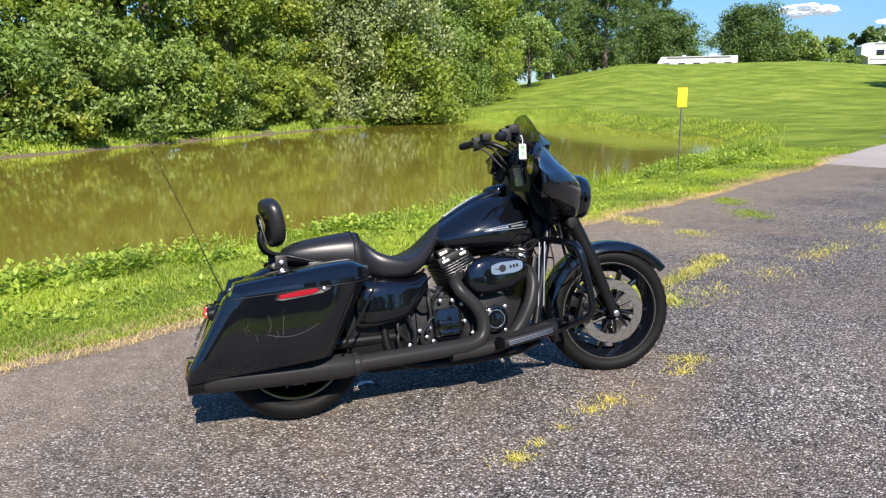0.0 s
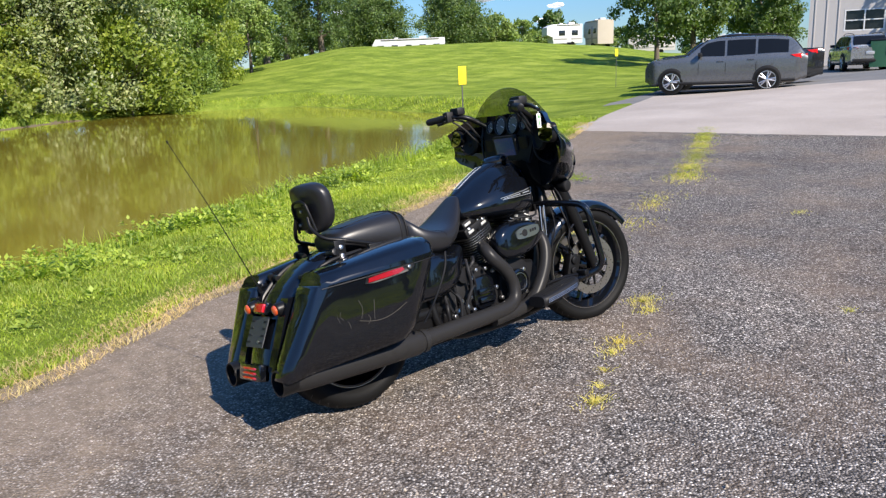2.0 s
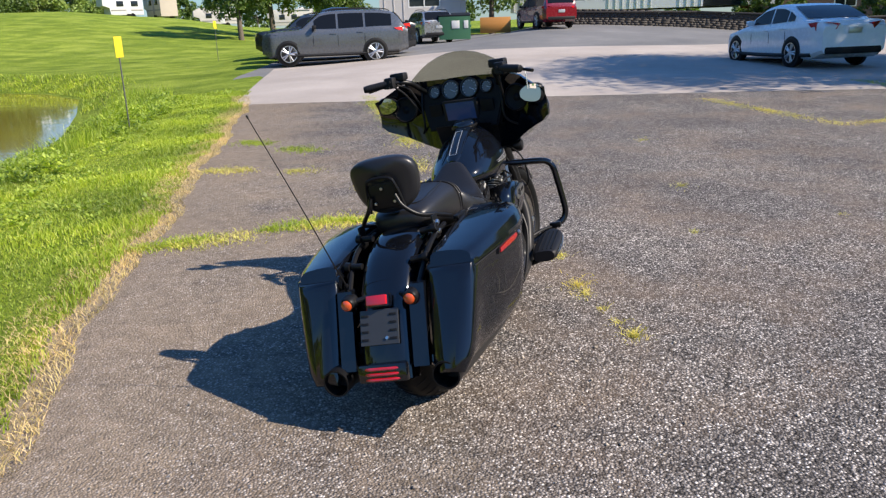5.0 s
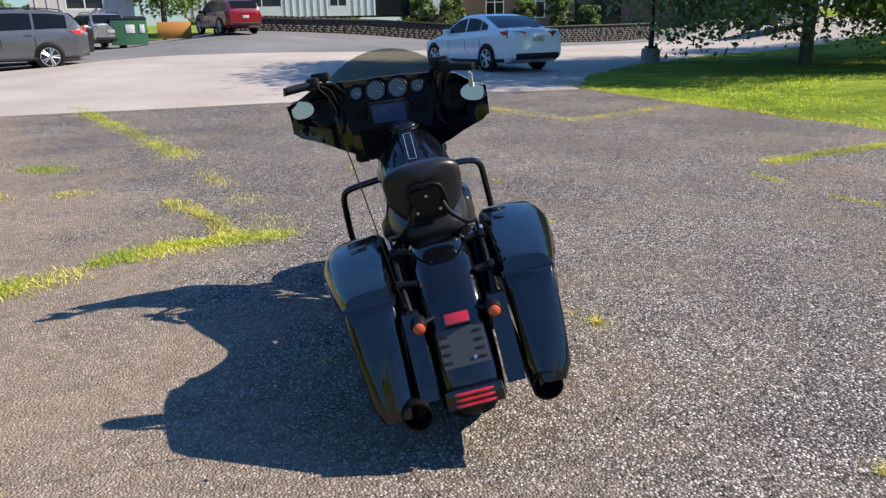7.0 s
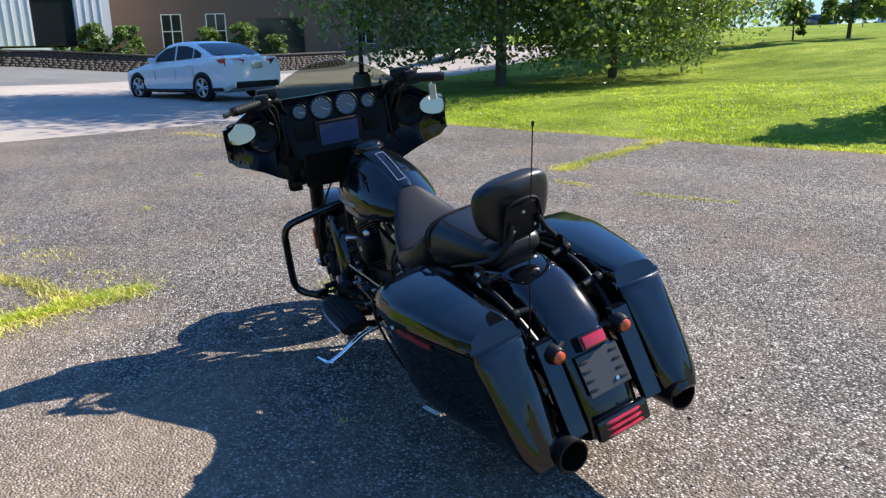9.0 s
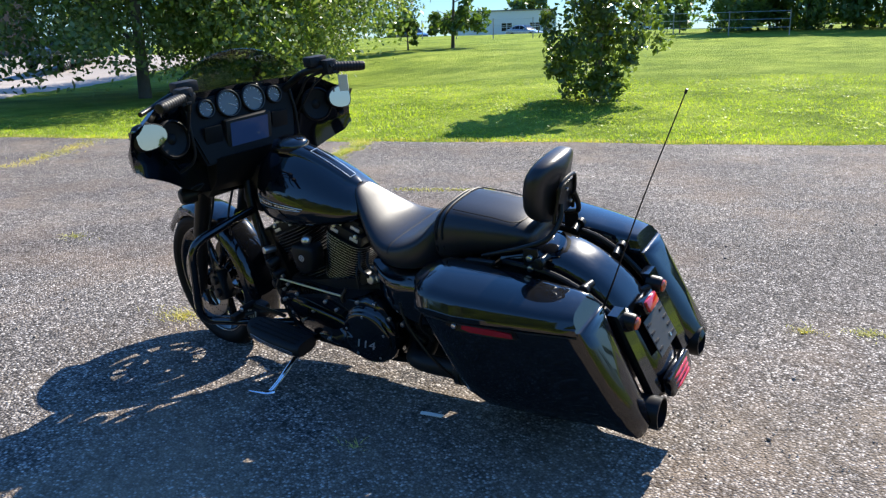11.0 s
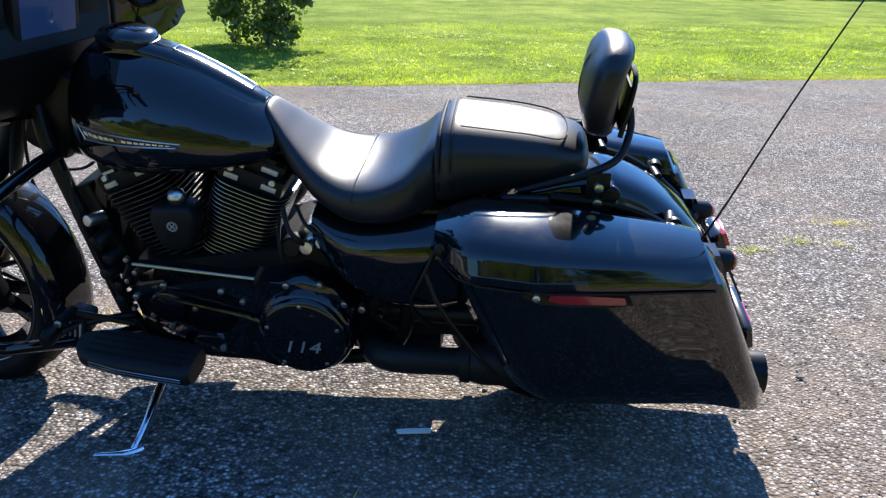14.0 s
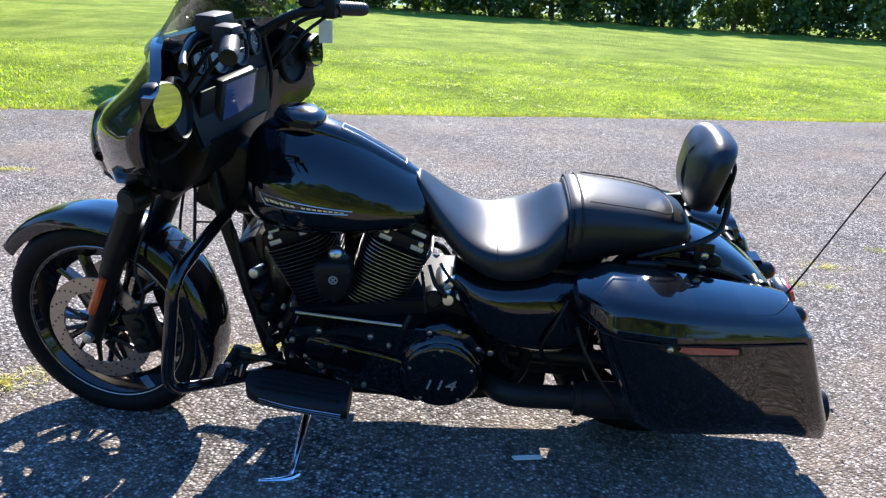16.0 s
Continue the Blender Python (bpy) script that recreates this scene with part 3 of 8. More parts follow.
def edge_strip(n, x0, x1, d0, d1, side):
    """Roots between two distances outside the lot's edge."""
    x = rng.uniform(x0, x1, n)
    d = d0 + (d1 - d0) * rng.uniform(0, 1, n)
    y = left_edge(x) + d / 0.876 if side > 0 else right_edge(x) - d / 0.955
    return x, y


def clumpy(x, y, s):
    """0 to 1, high in patches about 1/s metres wide."""
    return 0.5 + 0.25 * (np.sin(x * s + 2 * np.sin(y * s * 0.7)) + np.sin(y * s * 1.3 + 1.7 * np.sin(x * s * 0.9)))


x, y = edge_strip(150000, -6.5, 13, 0.0, 2.5, 1)
z = ground_z(x, y) - 0.01
hgt = (0.03 + 0.07 * clumpy(x, y, 2.1) * clumpy(x + 3, y, 5.3) * rng.uniform(0.3, 1.6, len(x)))
tagged(blades("bank_grass", x, y, z, hgt, np.full(len(x), 0.008), 0.9, BLADE), "short bright green grass along the pond bank", "grass", kind="stuff")
x, y = edge_strip(140000, -14, 15, 0.0, 10.0, -1)
keep = rng.uniform(0, 1, len(x)) < np.clip(1.2 - 0.1 * (right_edge(x) - y), 0.3, 1)
x, y = x[keep], y[keep]
tagged(blades("lawn_grass", x, y, ground_z(x, y) - 0.01, 0.025 + 0.03 * clumpy(x, y, 1.1) * rng.uniform(0.3, 1.3, len(x)), np.full(len(x), 0.012), 1.2, BLADE),
       "sunlit mown lawn grass beside the parking lot", "grass", kind="stuff")
x, y = edge_strip(44000, -7, 12, -0.13, 0.26, 1)
tagged(blades("dry_edge_grass", x, y, ground_z(x, y) - 0.005, rng.uniform(0.012, 0.045, len(x)), np.full(len(x), 0.0034), 2.2, TAN),
       "dry straw grass creeping over the asphalt edge", "grass", kind="stuff")
x, y = edge_strip(6000, -12, 15, -0.12, 0.12, -1)
tagged(blades("lawn_edge_grass", x, y, ground_z(x, y) - 0.005, rng.uniform(0.02, 0.06, len(x)), np.full(len(x), 0.01), 1.2, STRAW),
       "dry yellowed grass at the lawn edge", "grass", kind="stuff")


def weeds(name, n, x, y, hmax, material, leaf, label):
    """Broad-leaved plants: leaves set round short stems."""
    z = ground_z(x, y)
    h = hmax * rng.uniform(0.25, 1.0, len(x))
    lx, ly, lz, sz, az, up = [], [], [], [], [], []
    for i in range(len(x)):
        k = n
        t = rng.uniform(0.1, 1.0, k)
        r = 0.10 * rng.uniform(0.2, 1.3, k) * (0.5 + h[i])
        a = rng.uniform(0, 6.28, k)
        lx.append(x[i] + r * np.cos(a)); ly.append(y[i] + r * np.sin(a)); lz.append(z[i] + t * h[i])
        sz.append(leaf * rng.uniform(0.5, 1.3, k)); az.append(a + rng.normal(0, 0.5, k)); up.append(rng.uniform(-0.2, 1.0, k))
    lx, ly, lz, sz, az, up = map(np.concatenate, (lx, ly, lz, sz, az, up))
    p = np.stack([lx, ly, lz], 1)
    d = np.stack([np.cos(az) * np.cos(up), np.sin(az) * np.cos(up), np.sin(up)], 1) * sz[:, None]
    s = np.stack([-np.sin(az), np.cos(az), np.zeros_like(az)], 1) * (sz * 0.32)[:, None]
    v = np.stack([p, p + d * 0.45 + s, p + d, p + d * 0.45 - s], 1).reshape(-1, 3)
    k = np.arange(len(lx))[:, None] * 4
    return tagged(raw_ob(name, v, k + np.array([[0, 1, 2, 3]]), material), label, "weeds", kind="stuff")


x, y = edge_strip(3400, -7, 12, 1.25, 3.0, 1)
x, y = x + 0, y + 0
keep = rng.uniform(0, 1, len(x)) < 1.5 * clumpy(x, y, 1.7) ** 2 * sm(1.1, 2.2, (y - left_edge(x)) * 0.876)
weeds("bank_weeds", 40, x[keep], y[keep], 0.26, WEED, 0.055, "leafy green weeds along the pond's edge")
xs, ys = edge_strip(9000, -8, 13, 1.9, 3.2, 1)
tagged(blades("tall_bank_grass", xs, ys, ground_z(xs, ys) - 0.01, rng.uniform(0.08, 0.34, len(xs)) * (0.5 + clumpy(xs, ys, 1.3)), np.full(len(xs), 0.009), 0.6, BLADE),
       "taller unmown grass at the water's edge", "grass", kind="stuff")

# low leafy clumps through the bank grass
x, y = edge_strip(2600, -6, 13, 0.1, 2.0, 1)
keep = rng.uniform(0, 1, len(x)) < 0.9 * clumpy(x, y, 2.7) ** 3
weeds("low_weeds", 14, x[keep], y[keep], 0.07, WEED, 0.045, "low leafy clover and weeds in the bank grass")
x, y = edge_strip(16000, -13, 14, 0.1, 8.5, -1)
keep = rng.uniform(0, 1, len(x)) < 0.9 * clumpy(x, y, 1.3) ** 2 * clumpy(x + 5, y - 2, 3.1)
weeds("low_weeds", 10, x[keep], y[keep], 0.045, BLADE, 0.036, "low leafy clover and weeds in the lawn")

# dry soil along the broken edge of the asphalt
xs = np.linspace(-7, 12, 400)
w0 = 0.05 + 0.10 * wob(xs * 2.6 + 3)
w1 = 0.03 + 0.05 * np.abs(wob(xs * 1.3))
yl = left_edge(xs)
cols = [yl - w0, yl - w0 * 0.4, yl + w1 * 0.5, yl + w1 + 0.05]
rows = [np.stack([xs, c_, base_z(xs, np.minimum(c_, yl - 0.01)) + h_], 1) for c_, h_ in zip(cols, (-0.014, -0.004, 0.002, -0.014))]
V = np.stack(rows, 1).reshape(-1, 3)
q = (np.arange(399)[:, None] * 4 + np.arange(3)[None]).ravel()
tagged(raw_ob("edge_soil", V, np.stack([q, q + 4, q + 5, q + 1], 1), SOIL, smooth=True), "dry sandy soil along the asphalt edge", "soil", kind="structure")
# taller weeds under the far trees
t_ = rng.uniform(0, 1, 12000)
seg = np.array([(8, 38.6), (1, 31.2), (-5, 25.0), (-12, 20.1), (-20, 14.6)])
sl = np.hypot(*np.diff(seg, axis=0).T)
cu = np.concatenate([[0], np.cumsum(sl)])
sx = np.interp(t_ * cu[-1], cu, seg[:, 0]) + rng.normal(0, 0.35, len(t_))
sy = np.interp(t_ * cu[-1], cu, seg[:, 1]) + rng.normal(0, 0.35, len(t_))
k_ = pond_dist(sx, sy) > 0.03
sx, sy = sx[k_], sy[k_]
tagged(blades("shore_weeds", sx, sy, ground_z(sx, sy) - 0.02, rng.uniform(0.12, 0.6, len(sx)) * clumpy(sx, sy, 1.1), np.full(len(sx), 0.05), 0.8, WEED), "yellow-green weeds along the far shore under the trees", "weeds", kind="stuff")
# low grass round the far shore
t_ = rng.uniform(0, 1, 16000)
seg = np.array([(13.5, 14.8), (17.8, 18.2), (20.0, 22), (20.4, 27), (21.2, 33), (21.6, 38.8), (14, 41.6), (8, 38.6)])
sl = np.hypot(*np.diff(seg, axis=0).T)
cu = np.concatenate([[0], np.cumsum(sl)])
sx = np.interp(t_ * cu[-1], cu, seg[:, 0]) + rng.normal(0, 0.5, len(t_))
sy = np.interp(t_ * cu[-1], cu, seg[:, 1]) + rng.normal(0, 0.5, len(t_))
k_ = pond_dist(sx, sy) > 0.0
sx, sy = sx[k_], sy[k_]
tagged(blades("shore_grass", sx, sy, ground_z(sx, sy) - 0.02, rng.uniform(0.05, 0.16, len(sx)), np.full(len(sx), 0.03), 0.9, BLADE), "low yellow-green grass round the far shore", "grass", kind="stuff")
BRACKET = grainy("dull_dark_bracket", (0.022, 0.023, 0.025), (0.036, 0.037, 0.040), 40, 0.45, 0.05, 0.001)

# ---- motorcycle: x forward from the rear contact, y to its left, leaning on its stand ----
LEAN = 11.7
bike = thing("motorcycle", "gloss black touring motorcycle with hard saddlebags leaning on its kickstand", "motorcycle", pose(0, 0.03, 0.0, -LEAN, 0, 0))
FW, RW = Vector((1.645, 0, 0.317)), Vector((0.038, 0, 0.315))
HEAD_P, HEAD_D = Vector((1.40, 0, 0.90)), Vector((-0.438, 0, 0.899))
STEER = Matrix.Translation(HEAD_P + Vector((-0.004, 0.032, 0))) @ Matrix.Rotation(radians(-10.5), 4, HEAD_D) @ Matrix.Translation(-HEAD_P)


def fpart(name, bm, material, parent, label="", sharp=38, smooth=True):
    """A part that turns with the bars."""
    return part(name, turned(bm, STEER), material, parent, label, sharp, smooth)


def wheel(name, c, R, width, rim_r, spokes, put, disc_side, label):
    """Tyre, rim, spokes, hub and brake discs on an axle along y."""
    ax = to_axis(c, (0, 1, 0))
    hw = width / 2
    bm = nb()
    prof = [(rim_r - 0.012, -hw * 0.62)]
    rc = R - 0.56 * (R - rim_r)
    for i in range(17):
        a = radians(-127 + 254 * i / 16)
        prof.append((rc + (R - rc) * math.copysign(abs(math.cos(a)) ** 0.85, math.cos(a)), hw * math.copysign(abs(math.sin(a)) ** 0.9, math.sin(a))))
    prof.append((rim_r - 0.012, hw * 0.62))
    rings = [[ax @ Vector((r * math.cos(2 * math.pi * i / 64), r * math.sin(2 * math.pi * i / 64), h)) for i in range(64)] for r, h in prof]
    loft(bm, rings + [rings[0]], True, False)
    w = put(name, bm, RUBBER, bike, label)
    bm = nb()
    for k in range(44):
        a0 = 2 * math.pi * k / 44
        for sgn in (-1, 1):
            pts = []
            for s in range(5):
                q = 0.12 + 0.42 * s / 4
                rr = rc + (R - rc) * math.cos(q * math.pi / 2) ** 0.85 + 0.0008
                pts.append(ax @ Vector((rr * math.cos(a0 + 0.10 * s / 4 + 0.07 * sgn), rr * math.sin(a0 + 0.10 * s / 4 + 0.07 * sgn), sgn * hw * math.sin(q * math.pi / 2) ** 0.9)))
            tube(bm, pts, 0.0022, 4, 1, False)
    tagged(put("tread_grooves", bm, PLASTIC, w), kind="stuff")
    bm = nb()
    rp = [(rim_r + 0.006, -hw * 0.74), (rim_r + 0.006, -hw * 0.66), (rim_r - 0.022, -hw * 0.55), (rim_r - 0.036, -hw * 0.2), (rim_r - 0.036, hw * 0.2),
          (rim_r - 0.022, hw * 0.55), (rim_r + 0.004, hw * 0.66), (rim_r + 0.004, hw * 0.74), (rim_r - 0.012, hw * 0.74), (rim_r - 0.052, 0.0), (rim_r - 0.012, -hw * 0.74)]
    rings = [[ax @ Vector((r * math.cos(2 * math.pi * i / 64), r * math.sin(2 * math.pi * i / 64), h)) for i in range(64)] for r, h in rp]
    loft(bm, rings + [rings[0]], True, False)
    put("rim", bm, BLACK, w)
    # Metal rings drawn for the sun's bright reflection along the rim edges.
    for sgn in (-1, 1):
        bm = nb()
        e = [ax @ Vector(((rim_r - 0.004) * math.cos(2 * math.pi * i / 64), (rim_r - 0.004) * math.sin(2 * math.pi * i / 64), sgn * (hw * 0.74 + 0.001))) for i in range(65)]
        tube(bm, e, 0.002, 5, 1, False)
        put("rim_line", bm, DISC, w)
    for k in range(spokes):
        bm = nb()
        a0 = 2 * math.pi * (k + (0.12 if k % 2 else -0.12)) / spokes
        d1 = Vector((math.cos(a0), 0, math.sin(a0)))
        d0 = Vector((math.cos(a0 * 1.0 + (0.12 if k % 2 else -0.12)), 0, math.sin(a0 + (0.12 if k % 2 else -0.12))))
        side = d1.cross(Vector((0, 1, 0)))
        rings = []
        for t in range(5):
            q = t / 4
            p = Vector(c) + (d0 * (1 - q) + d1 * q).normalized() * (0.05 + (rim_r - 0.05 - 0.035) * q)
            wd, th = 0.012 - 0.003 * math.sin(q * math.pi), 0.018 - 0.006 * q
            rings.append([p + side * wd + Vector((0, th, 0)), p + side * wd * 0.4 + Vector((0, th * 1.4, 0)), p - side * wd * 0.4 + Vector((0, th * 1.4, 0)), p - side * wd + Vector((0, th, 0)),
                          p - side * wd - Vector((0, th, 0)), p - side * wd * 0.4 - Vector((0, th * 1.4, 0)), p + side * wd * 0.4 - Vector((0, th * 1.4, 0)), p + side * wd - Vector((0, th, 0))])
        loft(bm, rings)
        put("spoke", bm, BLACK, w)
    bm = nb()
    revolve(bm, [(0.032, -0.075), (0.05, -0.06), (0.055, -0.03), (0.045, 0), (0.055, 0.03), (0.05, 0.06), (0.032, 0.075)], 28, ax)
    put("hub", bm, BLACK, w)
    for sgn in disc_side:
        bm = nb()
        dz = sgn * 0.075
        rr = [(0.160, dz - 0.0028), (0.160, dz + 0.0028), (0.115, dz + 0.0028), (0.115, dz - 0.0028)]
        rings = [[ax @ Vector((r * math.cos(2 * math.pi * i / 56), r * math.sin(2 * math.pi * i / 56), h)) for i in range(56)] for r, h in rr]
        loft(bm, rings + [rings[0]], True, False)
        for k in range(10):
            a = 2 * math.pi * k / 10
            p0 = ax @ Vector((0.045 * math.cos(a), 0.045 * math.sin(a), dz))
            p1 = ax @ Vector((0.114 * math.cos(a + 0.18), 0.114 * math.sin(a + 0.18), dz))
            arm = nb()
            tube(arm, [p0, p1], [0.009, 0.006], 6, 1, False)
            put("disc_arm", arm, SATIN, w)
        put("brake_disc", bm, DISC, w, "drilled bare steel brake disc")
        bm = nb()
        for k in range(60):
            a = 2 * math.pi * k / 60
            r = 0.121 + 0.011 * (k % 4)
            disc(bm, ax @ Vector((r * math.cos(a), r * math.sin(a), dz + sgn * 0.003)), (0, sgn, 0), 0.0032, 0.0012, 6)
        tagged(put("disc_holes", bm, PLASTIC, w), kind="stuff")
    return w


front_wheel = wheel("front_wheel", FW, 0.317, 0.13, 0.248, 10, fpart, (-1, 1), "black cast front wheel with a road-worn tyre")
rear_wheel = wheel("rear_wheel", RW, 0.315, 0.178, 0.226, 10, part, (-1,), "black cast rear wheel with a wide tyre")


def arc_shell(bm, c, r0, r1, a0, a1, hw0, hw1, crown, th=0.006, n=26, m=11, flick=0.0):
    """A mudguard round an axle, crowned across, with rolled lips."""
    outer, inner = [], []
    for i in range(n + 1):
        t = i / n
        a = radians(a0 + (a1 - a0) * t)
        r = r0 + (r1 - r0) * t + flick * (1 - t) ** 5
        hw = hw0 + (hw1 - hw0) * ss(0, 0.35, t)
        o, q = [], []
        for j in range(m):
            s = -1 + 2 * j / (m - 1)
            drop = crown * abs(s) ** 3.2
            y = hw * math.sin(s * math.pi / 2 * 0.92) / math.sin(math.pi / 2 * 0.92)
            for ring, rr in ((o, r - drop), (q, r - drop - th)):
                ring.append((c.x + rr * math.cos(a), y * (1 if ring is o else 0.95), c.z + rr * math.sin(a)))
        outer.append(o + q[::-1])
    return loft(bm, outer)


ff = fpart("front_fender", arc_shell(nb(), FW, 0.354, 0.345, 32.5, 204, 0.046, 0.083, 0.045, flick=0.024), BLACK, bike, "gloss black front fender wrapping the wheel")
for sy in (-1, 1):
    bm = nb()
    tube(bm, [(1.55, sy * 0.078, 0.60), (1.60, sy * 0.095, 0.50)], 0.008, 8, 2, False)
    fpart("fender_stay", bm, SATIN, ff)
for sy in (-1, 1):
    bm = nb()
    tube(bm, [(1.650, sy * 0.105, 0.300), (1.55, sy * 0.105, 0.565)], [0.026, 0.030], 18, 1, False)
    tube(bm, [(1.55, sy * 0.105, 0.565), (1.43, sy * 0.105, 0.825)], [0.034, 0.034], 18, 1, False)
    fk = fpart("fork_leg", bm, SATIN, bike, "black fork leg")
    bm = nb()
    disc(bm, (1.645, sy * 0.128, 0.317), (0, sy, 0), 0.016, 0.03, 16, 0.004)
    fpart("axle_nut", bm, STEEL, fk)
    if sy > 0:
        bm = nb()
        tube(bm, [(1.625, sy * 0.131, 0.40), (1.572, sy * 0.135, 0.515)], 0.013, 8, 1, False)
        fpart("fork_reflector", bm, ORANGE, fk, "amber fork reflector")
    bm = nb()
    box(bm, (1.50, sy * 0.082, 0.34), (0.075, 0.06, 0.13), 0.014, Matrix.Rotation(radians(18), 4, "Y"))
    disc(bm, (1.50, sy * 0.115, 0.37), (0, sy, 0), 0.02, 0.02, 18, 0.004)
    disc(bm, (1.49, sy * 0.115, 0.315), (0, sy, 0), 0.02, 0.02, 18, 0.004)
    cal = fpart("brake_caliper", bm, SATIN, fk)
    bm = nb()
    tube(bm, [(1.50, sy * 0.11, 0.40), (1.46, sy * 0.13, 0.48), (1.48, sy * 0.12, 0.56), (1.44, sy * 0.09, 0.70), (1.40, sy * 0.08, 0.83)], 0.0045, 6, 6)
    fpart("brake_hose", bm, PLASTIC, fk)
bm = nb()
box(bm, (1.425, 0, 0.805), (0.10, 0.27, 0.05), 0.014, Matrix.Rotation(radians(-26), 4, "Y"))
box(bm, (1.345, 0, 0.99), (0.10, 0.25, 0.05), 0.014, Matrix.Rotation(radians(-26), 4, "Y"))
tube(bm, [(1.425, 0, 0.80), (1.33, 0, 1.0)], 0.035, 16, 1, False)
fpart("triple_clamp", bm, SATIN, bike)
for sy in (-1, 1):
    bm = nb()
    disc(bm, (1.405, sy * 0.205, 0.788), (0.2, sy, -0.05), 0.034, 0.055, 22, 0.012)
    tube(bm, [(1.405, sy * 0.10, 0.79), (1.403, sy * 0.19, 0.788)], 0.011, 8, 1, False)
    ts = fpart("front_turn_signal", bm, SATIN, bike, "black bullet turn signal under the fairing")
    bm = nb()
    disc(bm, (1.408, sy * 0.232, 0.787), (0.2, sy, -0.05), 0.027, 0.008, 20, 0.003)
    fpart("signal_lens", bm, PLASTIC, ts)

# fairing: a batwing shell lofted across the bike
def fairing():
    rings = []
    ts = [0, 0.16, 0.30, 0.44, 0.58, 0.72, 0.84, 0.93, 0.98, 1.0]
    for y in [-0.486 * q for q in ts[:0:-1]] + [0.486 * q for q in ts]:
        t = abs(y) / 0.486
        top = 1.188 - 0.02 * t - 0.075 * ss(0.62, 1.0, t)
        bot = 0.774 + 0.03 * ss(0, 0.4, t) + 0.115 * ss(0.36, 0.95, t) + 0.035 * ss(0.9, 1.0, t)
        front = 1.532 - 0.23 * t ** 2 - 0.08 * t ** 3.2
        back_t = 1.262 - 0.03 * t - 0.078 * ss(0.5, 1.0, t)
        back_b = 1.262 - 0.075 * ss(0.45, 1.0, t) + 0.05 * (1 - t)
        ring = []
        n = 12
        for k in range(n + 1):
            q = k / n
            z = top + (bot - top) * q
            bulge = float(np.interp(q, [0, 0.12, 0.3, 0.48, 0.62, 0.78, 0.92, 1.0], [0.12, 0.22, 0.46, 0.80, 0.95, 0.94, 0.86, 0.76]))
            x = back_t + (front - back_t) * bulge
            ring.append((max(x, back_t + 0.025), y, z + 0.022 * ss(0, 0.45, y)))
        for k in range(5):
            q = 1 - k / 4
            z = top + (bot - top) * q
            dish = 0.02 * math.sin(math.pi * q) * (0.5 if t < 0.45 else 1.0)
            ring.append((back_t + (back_b - back_t) * q + dish, y, z + 0.022 * ss(0, 0.45, y)))
        rings.append(ring)
    return loft(nb(), rings)


fair = fpart("fairing", fairing(), BLACK, bike, "gloss black batwing fairing", 50)
bm = nb()
rings = []
for k in range(15):
    y = -0.215 + 0.43 * k / 14
    t = abs(y) / 0.215
    f_, top, bot = 1.548 - 0.016 * t ** 2 - 0.045 * t ** 5, 1.008 - 0.012 * t ** 2 - 0.07 * t ** 6, 0.792 + 0.012 * t ** 2 + 0.05 * t ** 6
    rings.append([(f_ - 0.11, y, top + 0.012), (f_ - 0.050, y, top + 0.004), (f_ - 0.016, y, top - 0.012), (f_, y, top - 0.045), (f_ + 0.002, y, (top + bot) / 2), (f_ - 0.008, y, bot + 0.05), (f_ - 0.024, y, bot + 0.014), (f_ - 0.05, y, bot), (f_ - 0.13, y, bot + 0.004)])
loft(bm, rings)
fpart("headlight_nacelle", bm, BLACK, fair, "black nacelle round the headlight", 50)
bm = nb()
prism(bm, [(1.205, 0.945), (1.32, 0.945), (1.40, 0.80), (1.33, 0.775), (1.245, 0.845)], -0.165, 0.165, 0.012)
fpart("inner_fairing", bm, SATIN, fair, "black inner fairing below the dash")
# windscreen: low smoked arc
def screen():
    bm = nb()
    rings = []
    for i in range(13):
        s = -1 + 2 * i / 12
        y = 0.335 * s
        base = Vector((1.375 - 0.125 * s * s, y, 1.165 - 0.012 * s * s))
        h = 0.150 * (1 - abs(s) ** 2.1) + 0.004
        row = []
        for k in range(7):
            q = k / 6
            row.append(base + Vector((-0.135 * q * (h / 0.155) - 0.01 * math.sin(math.pi * q), 0, h * q)))
        rings.append([p + Vector((0.0025, 0, 0.001)) for p in row] + [p - Vector((0.0025, 0, 0.001)) for p in row[::-1]])
    return loft(bm, rings)


fpart("windscreen", screen(), SMOKE, fair, "low smoked windscreen")
DIALPRINT = mat("pale_dial_print", (0.55, 0.56, 0.56), 0.5)
DASHBLACK = grainy("dash_plastic", (0.004, 0.004, 0.005), (0.007, 0.007, 0.008), 120, 0.5, 0.1, 0.001, spec=0.14)
BONE = mat("machined_pad_metal", (0.60, 0.59, 0.55), 0.42, 0.6)


def hoop(bm, prof, m, n=32):
    """An open ring of (radius, height) pairs about z."""
    pr = prof + [prof[0]]
    return loft(bm, [[m @ Vector((r * math.cos(2 * math.pi * i / n), r * math.sin(2 * math.pi * i / n), h)) for i in range(n)] for r, h in pr], True, False)


# dash panel
DASH_N = Vector((-0.985, 0, 0.17))
def on_dash(y, z):
    """A point on the instrument face."""
    return Vector((1.245 - 0.012 + (z - 1.06) * 0.17, y, z))


bm = nb()
prof = [(-0.245, 1.165), (0.245, 1.165), (0.235, 1.05), (0.20, 0.925), (-0.20, 0.925), (-0.235, 1.05)]
front = [on_dash(y, z) for y, z in prof]
a = [bm.verts.new(p) for p in front]
b2 = [bm.verts.new(p + Vector((0.06, 0, 0))) for p in front]
bm.faces.new(a)
bm.faces.new(b2[::-1])
for i in range(6):
    bm.faces.new((a[i], b2[i], b2[(i + 1) % 6], a[(i + 1) % 6]))
